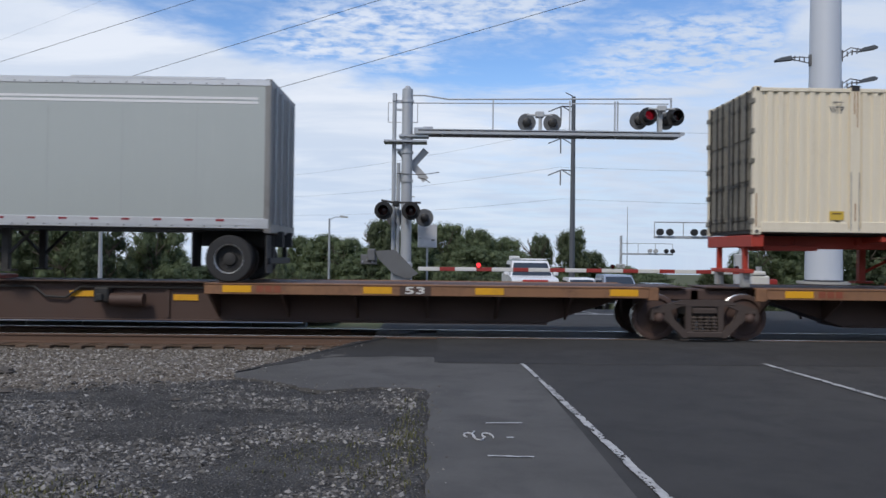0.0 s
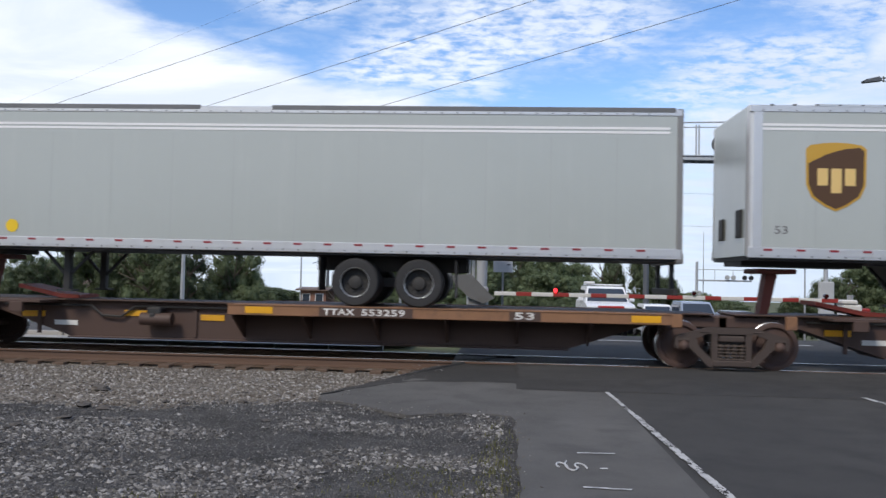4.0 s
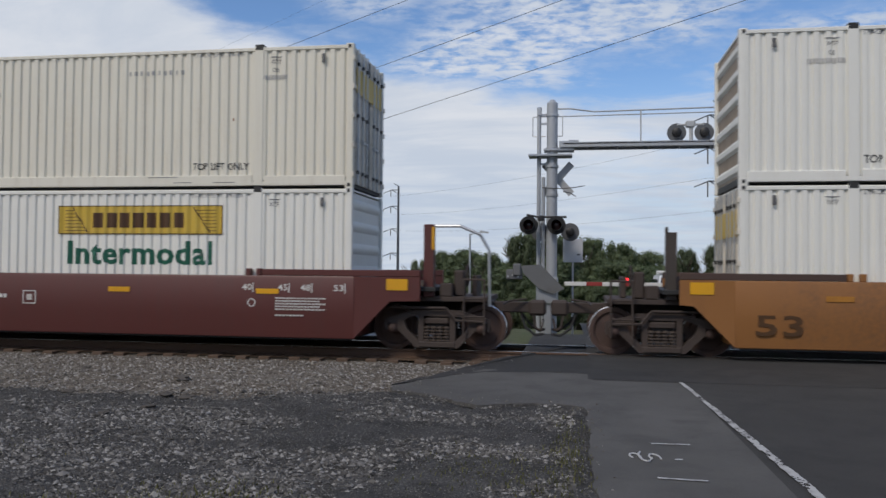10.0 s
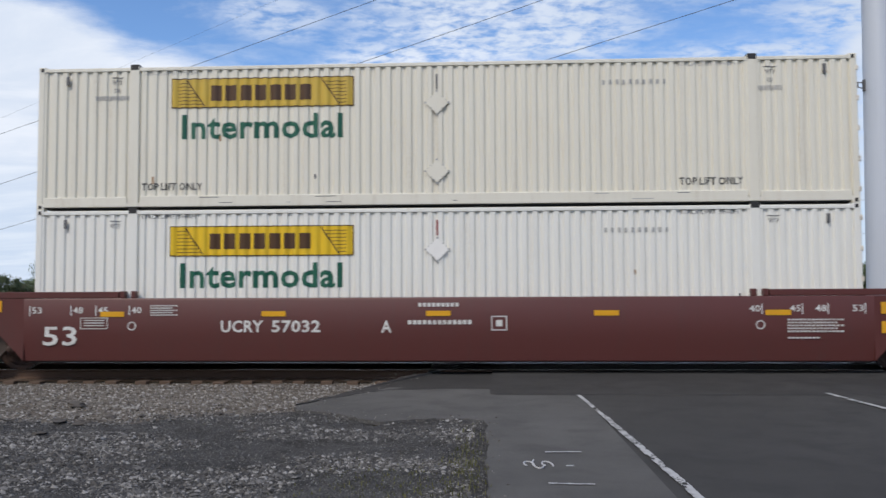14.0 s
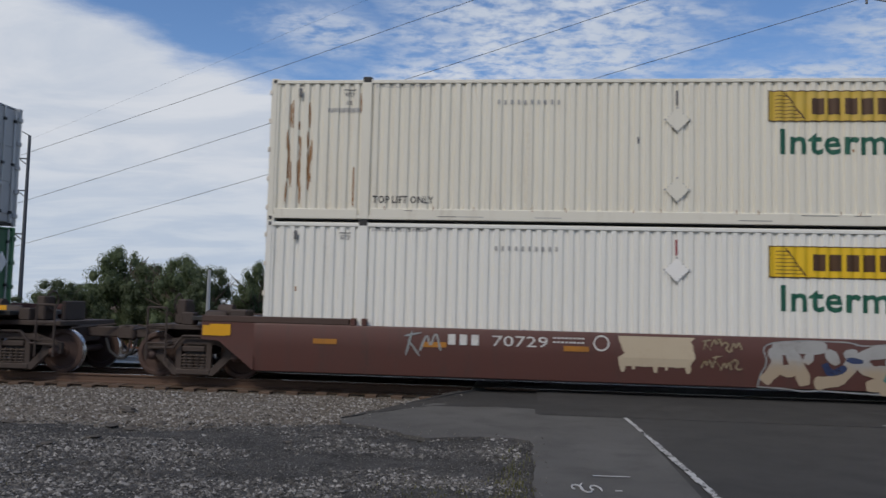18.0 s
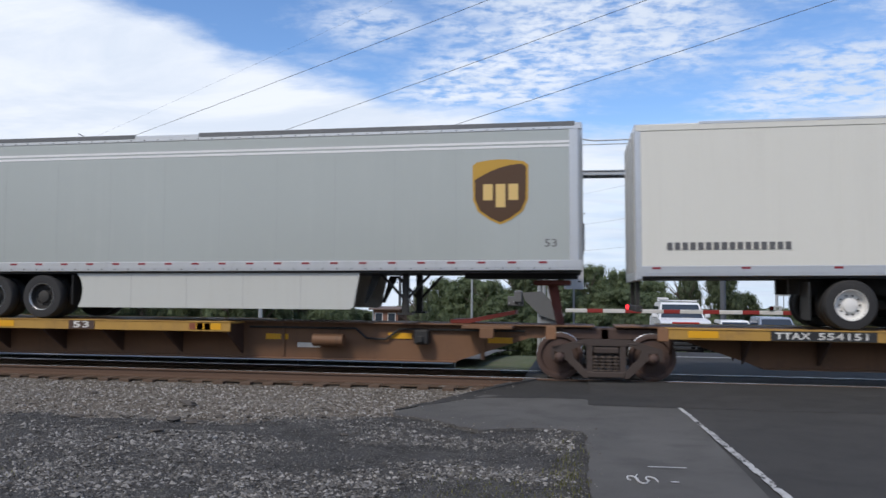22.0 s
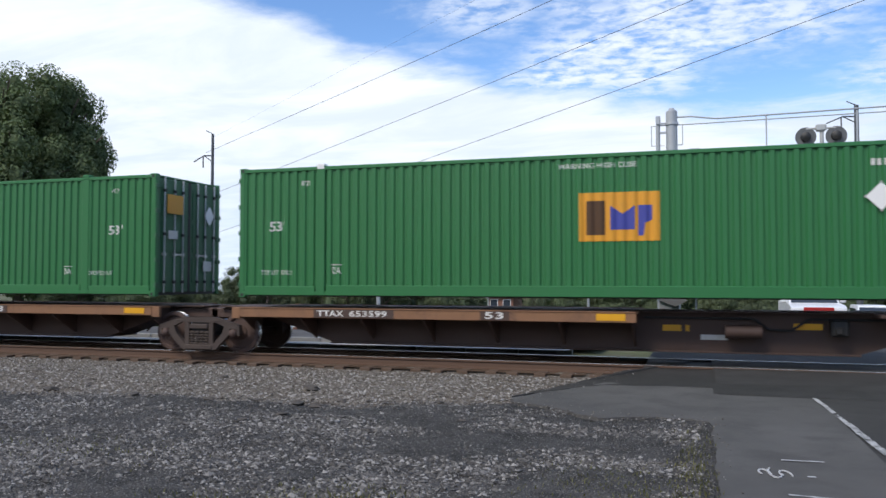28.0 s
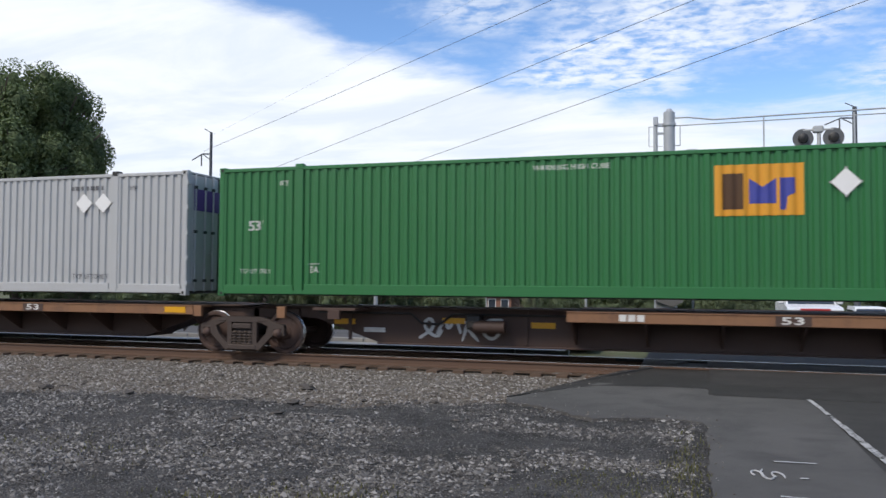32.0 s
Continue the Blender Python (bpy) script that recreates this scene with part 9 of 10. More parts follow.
GLYPHS = {"v": [[(0.0, 1.0), (0.4, 0.0), (0.85, 1.0)]], "k": [[(0.1, 1.0), (0.1, 0.0)], [(0.85, 1.0), (0.15, 0.45), (0.9, 0.0)]], "b": [[(0.1, 0.0), (0.15, 1.0), (0.75, 0.9), (0.7, 0.55), (0.2, 0.5), (0.85, 0.4), (0.8, 0.05), (0.1, 0.0)]],
          "z": [[(0.05, 1.0), (0.95, 1.0), (0.05, 0.0), (0.95, 0.02)]], "t": [[(0.0, 1.0), (0.95, 1.0)], [(0.5, 1.0), (0.5, 0.0)]], "jag": [[(-0.2, 0.75), (0.35, 0.9), (0.1, 0.5), (0.5, 0.95), (0.55, 0.1), (0.8, 0.6), (1.1, 0.35)], [(0.1, 0.2), (0.6, 0.35), (0.9, 0.0)]],
          "r": [[(0, 0), (0.1, 1), (0.75, 0.95), (0.8, 0.6), (0.2, 0.45), (0.85, 0.0)]], "a": [[(0, 0), (0.5, 1), (0.85, 0)], [(0.2, 0.4), (0.7, 0.4)]],
          "g": [[(0.9, 0.8), (0.5, 1), (0.1, 0.75), (0.05, 0.3), (0.4, 0.0), (0.85, 0.15), (0.85, 0.45), (0.5, 0.45)]], "i": [[(0.4, 1), (0.5, 0)]],
          "n": [[(0.05, 0), (0.1, 1), (0.8, 0.05), (0.9, 1)]], "s": [[(0.9, 0.85), (0.4, 1), (0.1, 0.75), (0.8, 0.35), (0.6, 0.0), (0.05, 0.1)]],
          "o": [[(0.5, 1), (0.1, 0.7), (0.1, 0.3), (0.5, 0), (0.9, 0.3), (0.9, 0.7), (0.5, 1)]], "e": [[(0.85, 1), (0.15, 0.95), (0.1, 0.05), (0.85, 0)], [(0.15, 0.5), (0.7, 0.52)]],
          "hook": [[(-0.1, 0.7), (0.3, 1.0), (0.7, 0.7), (0.35, 0.35), (0.9, 0.05), (1.15, 0.3)]], "wave": [[(-0.15, 0.1), (0.2, 0.9), (0.45, 0.2), (0.7, 1.0), (1.1, 0.15)]],
          "loop": [[(0.0, 0.0), (0.8, 0.5), (0.5, 1.0), (0.1, 0.6), (0.9, 0.0), (1.2, 0.4)]], "fork": [[(0.1, 0.0), (0.35, 1.0)], [(-0.1, 0.8), (0.9, 0.95)], [(0.3, 0.55), (0.95, 0.0)]],
          "curl": [[(1.0, 0.9), (0.2, 0.95), (0.0, 0.3), (0.6, 0.0), (0.95, 0.45), (0.4, 0.6)]], "slash": [[(0.0, 0.0), (0.7, 1.0)], [(0.25, 0.0), (1.05, 0.95)]]}


def spray_word(parent, shapes, x0, x1, z0, z1, width, fill, edge, flat=None, lean=0.1):
    """A row of overlapping fat strokes with a dark edge."""
    n = len(shapes)
    w = (x1 - x0) / n
    lines = []
    for i, g in enumerate(shapes):
        for line in GLYPHS[g]:
            lines.append([(x0 + (i + 0.05 + 0.92 * u + lean * (v - 0.5)) * w, z0 + width / 2 + (z1 - z0 - width) * v + 0.05 * math.sin(i * 2.0)) for u, v in line])
    strokes(parent, "graffiti_outline", lines, width * 1.5, edge, 0.001, flat, "dark spray-painted outline")
    strokes(parent, "graffiti", lines, width, fill, 0.006, flat, "spray-painted wild shapes")
    return lines


def bubble_word(parent, shapes, x0, x1, z0, z1, width, fill, edge, line=0.035, flat=None, lean=0.15):
    """Fat letters with a thin dark edge, each overlapping the one before."""
    w = (x1 - x0) / len(shapes)
    for i, g in enumerate(shapes):
        lines = [[(x0 + (i - 0.04 + 1.12 * u + lean * (v - 0.5)) * w, z0 + width / 2 + (z1 - z0 - width) * v + 0.03 * math.sin(i * 2.0)) for u, v in one] for one in GLYPHS[g]]
        strokes(parent, "graffiti_outline", lines, width + 2 * line, edge, 0.001 + 0.0016 * i, flat, "thin black spray-painted edge")
        strokes(parent, "graffiti", lines, width, fill, 0.0018 + 0.0016 * i, flat, "silver and cream fat spray-painted letter")
        strokes(parent, "graffiti_line", [[(x + width * 0.16, z - width * 0.1) for x, z in one[1:-1]] for one in lines if len(one) > 3], 0.022, edge, 0.0026 + 0.0016 * i, flat, "thin dark inner line")


def patch(parent, x0, x1, z0, z1, material, lift=0.0005, flat=None, seed=1):
    """An uneven block of sprayed paint."""
    rs = random.Random(seed)
    face = (lambda z: flat) if flat is not None else wall_y
    k = max(2, int((z1 - z0) / 0.08))
    v, f = [], []
    for i in range(k + 1):
        z = z0 + (z1 - z0) * i / k
        a, b = x0 + rs.uniform(0, 0.13), x1 - rs.uniform(0, 0.13)
        v += [(a, face(z) - lift, z), (b, face(z) - lift, z)]
    f = [(2 * i, 2 * i + 1, 2 * i + 3, 2 * i + 2) for i in range(k)]
    me = bpy.data.meshes.new("graffiti_block")
    me.from_pydata(v, [], f)
    me.materials.append(material)
    return part("graffiti_block", me, None, parent, "block of sprayed paint")


def chassis(label, s, front, wheels=(11.96, 13.23), leg=3.2, rise=0.0, stand=False):
    """A bare container chassis: two long beams, cross members, bolsters, landing legs and two axles."""
    ob = rides("container_chassis", label, "chassis", s, group="container chassis", rise=rise, pivot=sum(wheels) / 2)
    for q in (-1, 1):
        part("beam", Solid().box(0.4 if stand else 2.5, LEN - 0.05, *sorted((q * 0.50, q * 0.38)), 1.85, 2.10, 0.012), CHASSIS, ob, "red chassis beam")
        if not stand:
            part("neck_beam", Solid().prism([(0.2, 2.0), (0.2, 2.10), (2.5, 2.10), (2.5, 1.86), (2.0, 2.0)], *sorted((q * 0.50, q * 0.38))), BLACK, ob, "thin dark neck of the chassis")
        part("outrigger", Solid().box(2.55, 2.75, *sorted((q * 1.22, q * 0.5)), 1.98, 2.09, 0.01), CHASSIS, ob)
        part("landing_leg", Solid().box(leg - 0.07, leg + 0.07, q * 0.72 - 0.07, q * 0.72 + 0.07, 1.16, 2.0, 0.01).box(leg - 0.2, leg + 0.2, q * 0.72 - 0.14, q * 0.72 + 0.14, 1.12, 1.17), CHASSIS, ob, "red landing leg")
        part("leg_brace", Solid().tube((leg + 0.05, q * 0.72, 1.35), (leg + 1.0, q * 0.5, 1.9), 0.035, 6), CHASSIS, ob)
        for a in wheels:
            trailer_wheel(ob, a, 1.055 + 0.45, 0.45, CHASSISRIM, q * 1.10)
    for i in range(12):
        x = 1.2 + i * 1.25
        part("cross_member", Solid().box(x - 0.04, x + 0.04, -0.55, 0.55, 1.92, 2.06), CHASSIS, ob)
    for x in (0.12, LEN - 0.12):
        dark = x < 1 and not stand
        part("bolster", Solid().box(x - 0.12, x + 0.12, -1.25, 1.25, 2.0 if dark else 1.86, 2.10, 0.015), BLACK if dark else CHASSIS, ob, "dark end bolster" if dark else "red end bolster")
    part("rear_guard", Solid().box(LEN - 0.16, LEN - 0.05, -1.15, 1.15, 1.42, 1.52, 0.01).box(LEN - 0.2, LEN - 0.02, -1.22, -1.02, 1.40, 1.9, 0.01).box(LEN - 0.2, LEN - 0.02, 1.02, 1.22, 1.40, 1.9, 0.01), CHASSIS, ob, "red rear guard")
    part("axle_frame", Solid().box(wheels[0] - 0.8, wheels[1] + 0.7, -0.55, 0.55, 1.55, 1.88, 0.02), BLACK, ob)
    for a in wheels:
        part("axle", Solid().tube((a, -1.1, 1.505), (a, 1.1, 1.505), 0.07, 8), BLACK, ob)
    part("mud_flap", Solid().box(wheels[1] + 0.75, wheels[1] + 0.78, -1.2, -0.6, 1.2, 1.86), BLACK, ob, "black mud flap")
    part("tail_light", Solid().box(wheels[1] + 0.62, wheels[1] + 0.75, -1.24, -1.14, 1.15, 1.5, 0.01), GREYINK, ob)
    part("kingpin_frame", Solid().box(0.5, 1.6, -0.6, 0.6, 1.80, 1.90, 0.01) if stand else Solid().box(0.4, 1.6, -0.6, 0.6, 1.93, 2.0, 0.01), CHASSIS if stand else BLACK, ob)
    if stand:
        for q in (-1, 1):
            part("front_leg", Solid().box(0.03, 0.13, q * 0.72 - 0.05, q * 0.72 + 0.05, 1.40, 1.90, 0.01), CHASSIS, ob, "slim red front leg")
            part("leg_foot", Solid().box(0.0, 0.16, q * 0.72 - 0.08, q * 0.72 + 0.08, 1.055, 1.36, 0.015), LEGGREY, ob, "pale worn foot of the leg")
        part("leg_bar", Solid().box(-0.02, 0.18, -0.95, 0.95, 1.34, 1.42, 0.01), CHASSIS, ob, "red cross bar")
    return ob


def letter_shapes(parent, outline_list, material, y, label):
    s = Solid()
    for o in outline_list:
        s.prism(o, y - 0.005, y)
    return part("lettering", s, material, parent, label)

# ---- the consist, from the leading car to the last one seen ----
STACK = 3.225
LOW = STACK - HIGH

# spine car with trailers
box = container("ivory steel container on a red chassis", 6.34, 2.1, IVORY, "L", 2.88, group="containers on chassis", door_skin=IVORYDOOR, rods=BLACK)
write(box, "WTP", 1.49, 2.37, -HALF - 0.004, 0.14, GREYINK, 0.02, 0.27)
part("stencil_mark", plate(1.54, 1.72, 2.575, 2.595, -HALF - 0.004), GREYINK, box, "short dark line over the stencil")
yellow_label = part("warning_label", plate(1.49, 1.77, 0.30, 0.47, -HALF - 0.002), FADEDYELLOW, box, "small faded yellow warning label")
part("label_bar", plate(1.54, 1.72, 0.41, 0.43, -HALF - 0.009, 0.003), LOGOBROWN, yellow_label)
# The grooves aren't cut; raised dark strips stand in for their shade.
for x in (1.90, 2.06):
    part("post_groove", plate(x, x + 0.014, 0.10, 1.22, -HALF - 0.006, 0.003), GREYINK, box, "dark strip painted as the shade of a post groove")
for x, za, zb in ((1.95, 2.35, 2.84), (2.01, 2.1, 2.84), (1.98, 0.28, 0.62), (0.05, 0.15, 0.8)):
    part("rust_streak", plate(x, x + 0.022, za, zb, -HALF - 0.006, 0.002), RUSTRUN, box, "faint brown rust run")
chassis("red container chassis on a spine car", 6.34, "L", stand=True)
spine_unit(5.48, 22.6, "L", "weathered orange brown spine car platform")
spine_unit(-11.79, 5.48, "R", "weathered orange brown spine car platform", mark="")
spine_unit(-29.12, -11.79, "R", "weathered orange brown spine car platform")
spine_unit(-46.45, -29.12, "R", "weathered orange brown spine car platform")
spine_unit(-62.8, -46.45, "R", "weathered brown end platform of a spine car", end="L", number="553259")
trailer("short grey trailer with a brown shield", -11.52, TRAILER, "L", 8.53, (0.78,), skirt=None, shield=True, gear=5.3, wheel_r=0.46, rise=-0.003, base=2.04, top=4.98)
trailer("long grey trailer with a brown shield and pale skirts", -28.92, TRAILER, "L", shield=True, rise=-0.007, studs=True)
trailer("long grey trailer with pale skirts", -46.25, TRAILER, "L", shield=True, rise=-0.007, studs=True)
tail = trailer("pale grey trailer with a brown shield, without skirts", -63.58, TRAILER, "L", axles=(4.98, 6.23), skirt=None, shield=True, gear=12.3, rise=-0.002, base=2.03)

part("roundel", Solid().turned([(0.0, -0.005), (0.13, -0.005), (0.13, 0.0)], (2.95, -HALF - 0.005, 2.50), "y", 24), LOGOYELLOW, tail, "small yellow round sticker")

# orange three-unit well car
w_a = well_car(-86.54, -67.2, -85.06, WELLORANGE, "orange brown well car end unit with graffiti", "orange", "765267", "A", "R")
w_c = well_car(-105.8, -86.54, -104.37, WELLORANGE, "orange brown well car middle unit with silver graffiti", "orange", "765267", "C", "")
well_car(-125.05, -105.8, -123.70, WELLORANGE, "orange brown well car end unit", "orange", "765267", "B", "L")
box_a = white_box(-85.06, STACK, WHITE, "L", "R", "white stacked container with a rust red scrawl")
white_box(-85.06, LOW, WHITE, "R", "L", "white lower container in an orange well", True)
white_box(-104.37, STACK, WHITE, "R", "L", "white stacked container with a yellow name panel")
white_box(-104.37, LOW, WHITE, "L", "R", "white lower container in an orange well", True)
white_box(-123.70, STACK, WHITE, "R", "L", "white stacked container with a yellow name panel")
white_box(-123.70, LOW, WHITE, "L", "R", "white lower container in an orange well", True)

# dark red three-unit well car
well_car(-148.7, -129.35, -147.20, WELLRED, "dark red well car end unit", "red", "57032", "B", "R")
well_car(-168.13, -148.7, -166.67, WELLRED, "dark red well car middle unit", "red", "57032", "C", "")
well_car(-187.4, -168.13, -185.97, WELLRED, "dark red well car end unit", "red", "57032", "A", "L")
white_box(-147.20, STACK, CREAM, "R", "L", "cream stained stacked container", faded=True)
white_box(-147.20, LOW, WHITE, "L", "R", "white lower container in a dark red well", True, True)
white_box(-166.67, STACK, WHITE, "R", "L", "white stacked container with a yellow name panel")
white_box(-166.67, LOW, WHITE, "R", "L", "white lower container in a dark red well", True)
white_box(-185.97, STACK, CREAM, "R", "L", "cream stained stacked container", faded=True)
white_box(-185.97, LOW, WHITE, "R", "L", "white lower container in a dark red well", True)

# two brown single well cars
w_d = well_car(-210.8, -191.58, -209.28, WELLBROWN, "brown single well car with faint graffiti", "brown", "70766", "", "LR")
w_e = well_car(-234.15, -214.9, -232.69, WELLBROWN, "brown single well car with painted graffiti", "brown", "70729", "", "LR")
white_box(-209.28, STACK, TAN, "L", "R", "dull tan stacked container")
white_box(-209.28, LOW, WHITE, "R", "L", "white lower container in a brown well", True)
box_e = white_box(-232.69, STACK, CREAM, "L", "R", "cream stacked container with rusty runs", faded=True)
white_box(-232.69, LOW, WHITE, "L", "R", "white lower container in a brown well", True)

# ribbed red-brown well car with a grey over a green box
w_f = well_car(-257.35, -238.05, -255.96, WELLMAUVE, "faded red brown ribbed well car", "ribbed", "208197", "", "LR")
grey = container("grey stacked container with a purple name panel", -255.96, STACK, GREYBOX, "R", group="grey containers", top_box=LOGORED)
green_box(-255.96, LOW + 0.04, "green lower container in a ribbed well", "R", 4.5, 2.5, diamond_x=3.83, top_box=PLACARD, dz=1.78, lz=-0.12)

# yellow spine car with trailers
spine_unit(-277.65, -261.35, "L", "orange yellow spine car platform", True, "R", number="554151")
spine_unit(-294.95, -277.65, "L", "orange yellow spine car platform", True, marks=(4.95, 7.65))
spine_unit(-312.03, -294.95, "L", "orange yellow spine car platform", True, marks=(3.3, 4.3), words=5.5)
spine_unit(-329.2, -312.03, "L", "orange yellow spine car platform", True)
spine_unit(-345.33, -329.2, "R", "orange yellow end platform of a spine car", True, "L", number="554151")
reefer = trailer("off-white refrigerated trailer with dark blue lettering bars", -277.08, OFFWHITE, "R", axles=(3.83, 5.09), rim=WHITERIM, skirt=None, stripes=False, reefer=True, tape=1.62, base=2.0, top=4.98, rise=0.008)
trailer("long grey trailer with a brown shield and pale skirts", -294.22, TRAILER, "R", shield=True, rise=0.0066)
trailer("long grey trailer with a brown shield and pale skirts", -311.35, TRAILER, "R", shield=True, rise=0.008, studs=True)
trailer("plain white refrigerated trailer with white skirts", -328.5, CLEANWHITE, "R", axles=(3.5, 4.7), skirt=(5.1, 12.35), skirt_mat=CLEANWHITE, stripes=False, reefer=True, tape=0.78, rise=0.006)
orange_name = trailer("white trailer with orange name bars and dark skirts", -346.04, CLEANWHITE, "L", axles=(2.64, 3.88), rim=WHITERIM, skirt=(4.85, 11.95), skirt_mat=DARKSKIRT, stripes=False, tape=1.05, base=2.03, top=5.0, rise=-0.003)

# brown spine car with green boxes
spine_unit(-366.15, -349.5, "L", "grimy brown spine car platform", False, "R", number="653599", hitch=False)
h_two = spine_unit(-383.2, -366.15, "R", "grimy brown spine car platform with white graffiti", False, mark="pale", hitch=False)
h_three = spine_unit(-400.2, -383.2, "R", "grimy brown spine car platform", False, mark="pale", hitch="slim")
bars(h_three, 3.27, 4.14, 0.44, 0.66, 3, PALEINK, -0.468, "reporting_mark", 0.25)
h_four = spine_unit(-417.15, -400.2, "R", "grimy brown spine car platform", False, mark="pale", hitch=False)
spine_unit(-434.0, -417.15, "R", "grimy brown spine car platform", False, "L", mark="pale", hitch=False)
FLOOR = 1.27
green_box(-365.02, FLOOR, "green container on a spine car", "L", 7.5, 12.6, diamond_x=12.75, top_box=PLACARD, dz=1.85, lz=-0.45)
striped = green_box(-383.38, FLOOR, "green container with a red and white placard", "R", 4.48, 0.45, diamond_x=3.75)
for k, w in ((-0.10, 0.13), (-0.03, 0.19), (0.04, 0.18), (0.11, 0.12)):
    part("placard_bar", plate(3.75 - w, 3.75 + w, 2.15 + k - 0.018, 2.15 + k + 0.018, -HALF - 0.013), LOGORED, striped, "red bar on a white placard")
chassis("red container chassis with white and red wheels", -400.22, "L", rise=-0.010)
green_box(-400.22, 2.12, "green container on a red chassis", "R", hub=True, number=1.7, top_box=PLACARD, rise=-0.010, pivot=12.6)
green_box(-417.67, FLOOR, "green container on a spine car", "R", 10.5, 14.3, diamond_x=12.7)
grey2 = container("pale grey container with purple doors", -434.66, FLOOR, GREYBOX, "R", 2.85, group="grey containers")


# -- spray paint on the wells --
c = -85.06 + 86.54
patch(w_a, c + 2.75, c + 4.6, 0.40, 1.40, SMOKESPRAY, seed=2)
patch(w_a, c + 4.4, c + 6.1, 0.30, 1.30, SMOKESPRAY, 0.0008, seed=21)
strokes(w_a, "graffiti", [[(c + 2.77, 1.02), (c + 3.04, 1.24), (c + 3.27, 1.04)], [(c + 2.86, 0.44), (c + 3.07, 0.66), (c + 3.57, 0.58), (c + 3.74, 0.38)], [(c + 3.85, 0.43), (c + 4.17, 0.60), (c + 4.45, 0.46)], [(c + 4.25, 1.13), (c + 4.64, 0.99), (c + 4.82, 0.43)], [(c + 4.95, 1.26), (c + 5.09, 0.34)], [(c + 5.39, 0.91), (c + 5.82, 0.57), (c + 6.14, 0.49)]], 0.22, SMUDGE, 0.0016, None, "smoky grey spray shading")
strokes(w_a, "graffiti", [[(c + 2.57, 1.09), (c + 2.94, 1.10), (c + 2.89, 0.92), (c + 3.28, 0.88), (c + 3.51, 0.68), (c + 3.78, 0.27)], [(c + 2.93, 1.24), (c + 3.09, 1.40), (c + 3.27, 1.17), (c + 3.17, 0.98), (c + 3.49, 1.05)], [(c + 2.80, 0.60), (c + 2.95, 0.81), (c + 3.17, 0.82), (c + 3.35, 0.62)], [(c + 3.92, 0.83), (c + 4.04, 1.12), (c + 4.27, 0.87), (c + 3.92, 0.83)], [(c + 3.79, 0.64), (c + 4.11, 0.71), (c + 4.50, 0.57), (c + 4.63, 1.14), (c + 4.90, 0.58), (c + 4.88, 0.33)]], 0.035, PALEHAZE, 0.003, None, "thin pale spray line")
strokes(w_a, "graffiti", [[(c + 5.18, 1.37), (c + 5.29, 0.86), (c + 5.55, 0.97), (c + 5.35, 1.27)], [(c + 5.59, 0.59), (c + 5.81, 0.98), (c + 5.92, 0.86), (c + 5.99, 0.89), (c + 6.19, 0.54)], [(c + 5.47, 0.28), (c + 5.62, 0.37), (c + 5.86, 0.29)], [(c + 3.37, 1.36), (c + 3.60, 1.21), (c + 3.50, 0.84)], [(c + 3.64, 1.37), (c + 3.80, 1.06), (c + 3.73, 0.74)], [(c + 4.92, 1.36), (c + 5.02, 0.90)], [(c + 4.25, 1.34), (c + 4.37, 0.93), (c + 4.52, 0.59)]], 0.03, PALEHAZE, 0.0035, None, "thin pale spray line")
strokes(w_a, "graffiti", [[(c + 3.84, 0.77), (c + 4.05, 0.76), (c + 4.32, 0.79)], [(c + 3.11, 1.08), (c + 3.28, 0.93), (c + 3.44, 0.99)], [(c + 5.71, 0.67), (c + 5.87, 0.73)], [(c + 5.93, 0.53), (c + 6.14, 0.56)]], 0.06, BLUEHAZE, 0.002, None, "pale blue spray shading")
patch(w_a, c + 7.0, c + 10.25, 0.30, 1.41, PALEHAZE, 0.0004, seed=3)
patch(w_a, c + 6.65, c + 7.2, 0.80, 1.34, CREAMHAZE, 0.001, seed=6)
patch(w_a, c + 10.0, c + 10.9, 0.36, 0.72, OLIVEHAZE, 0.001, seed=7)
strokes(w_a, "graffiti", [[(c + 7.27, 1.19), (c + 7.06, 0.73), (c + 6.85, 0.26)], [(c + 7.90, 1.37), (c + 7.97, 0.77), (c + 7.98, 0.27)], [(c + 8.63, 1.24), (c + 8.67, 0.80), (c + 8.60, 0.26)], [(c + 9.44, 1.27), (c + 9.50, 0.73), (c + 9.51, 0.26)], [(c + 9.01, 0.66), (c + 9.09, 0.27)]], 0.3, BLUEHAZE, 0.0018, None, "pale blue sprayed band")
strokes(w_a, "graffiti", [[(c + 7.81, 1.21), (c + 7.70, 0.60), (c + 7.78, 0.26)], [(c + 9.63, 1.28), (c + 9.63, 0.30)], [(c + 7.56, 0.85), (c + 7.28, 0.28)]], 0.1, TEALHAZE, 0.003, None, "teal sprayed band")
strokes(w_a, "graffiti", [[(c + 8.98, 1.01), (c + 8.96, 0.61)], [(c + 9.50, 0.69), (c + 9.52, 0.39)], [(c + 10.23, 0.38), (c + 10.42, 0.48), (c + 10.55, 0.34)]], 0.11, RUSTHAZE, 0.0036, None, "orange spot between the letters")
strokes(w_a, "graffiti", [[(c + 7.78, 1.37), (c + 7.41, 0.79), (c + 7.07, 0.26)], [(c + 7.37, 1.35), (c + 7.40, 1.15)], [(c + 7.30, 0.26), (c + 7.58, 0.37), (c + 7.78, 0.31)], [(c + 7.70, 0.55), (c + 7.58, 0.26)]], 0.17, DARKSPRAY, 0.0045, None, "dark slanting letter stroke")
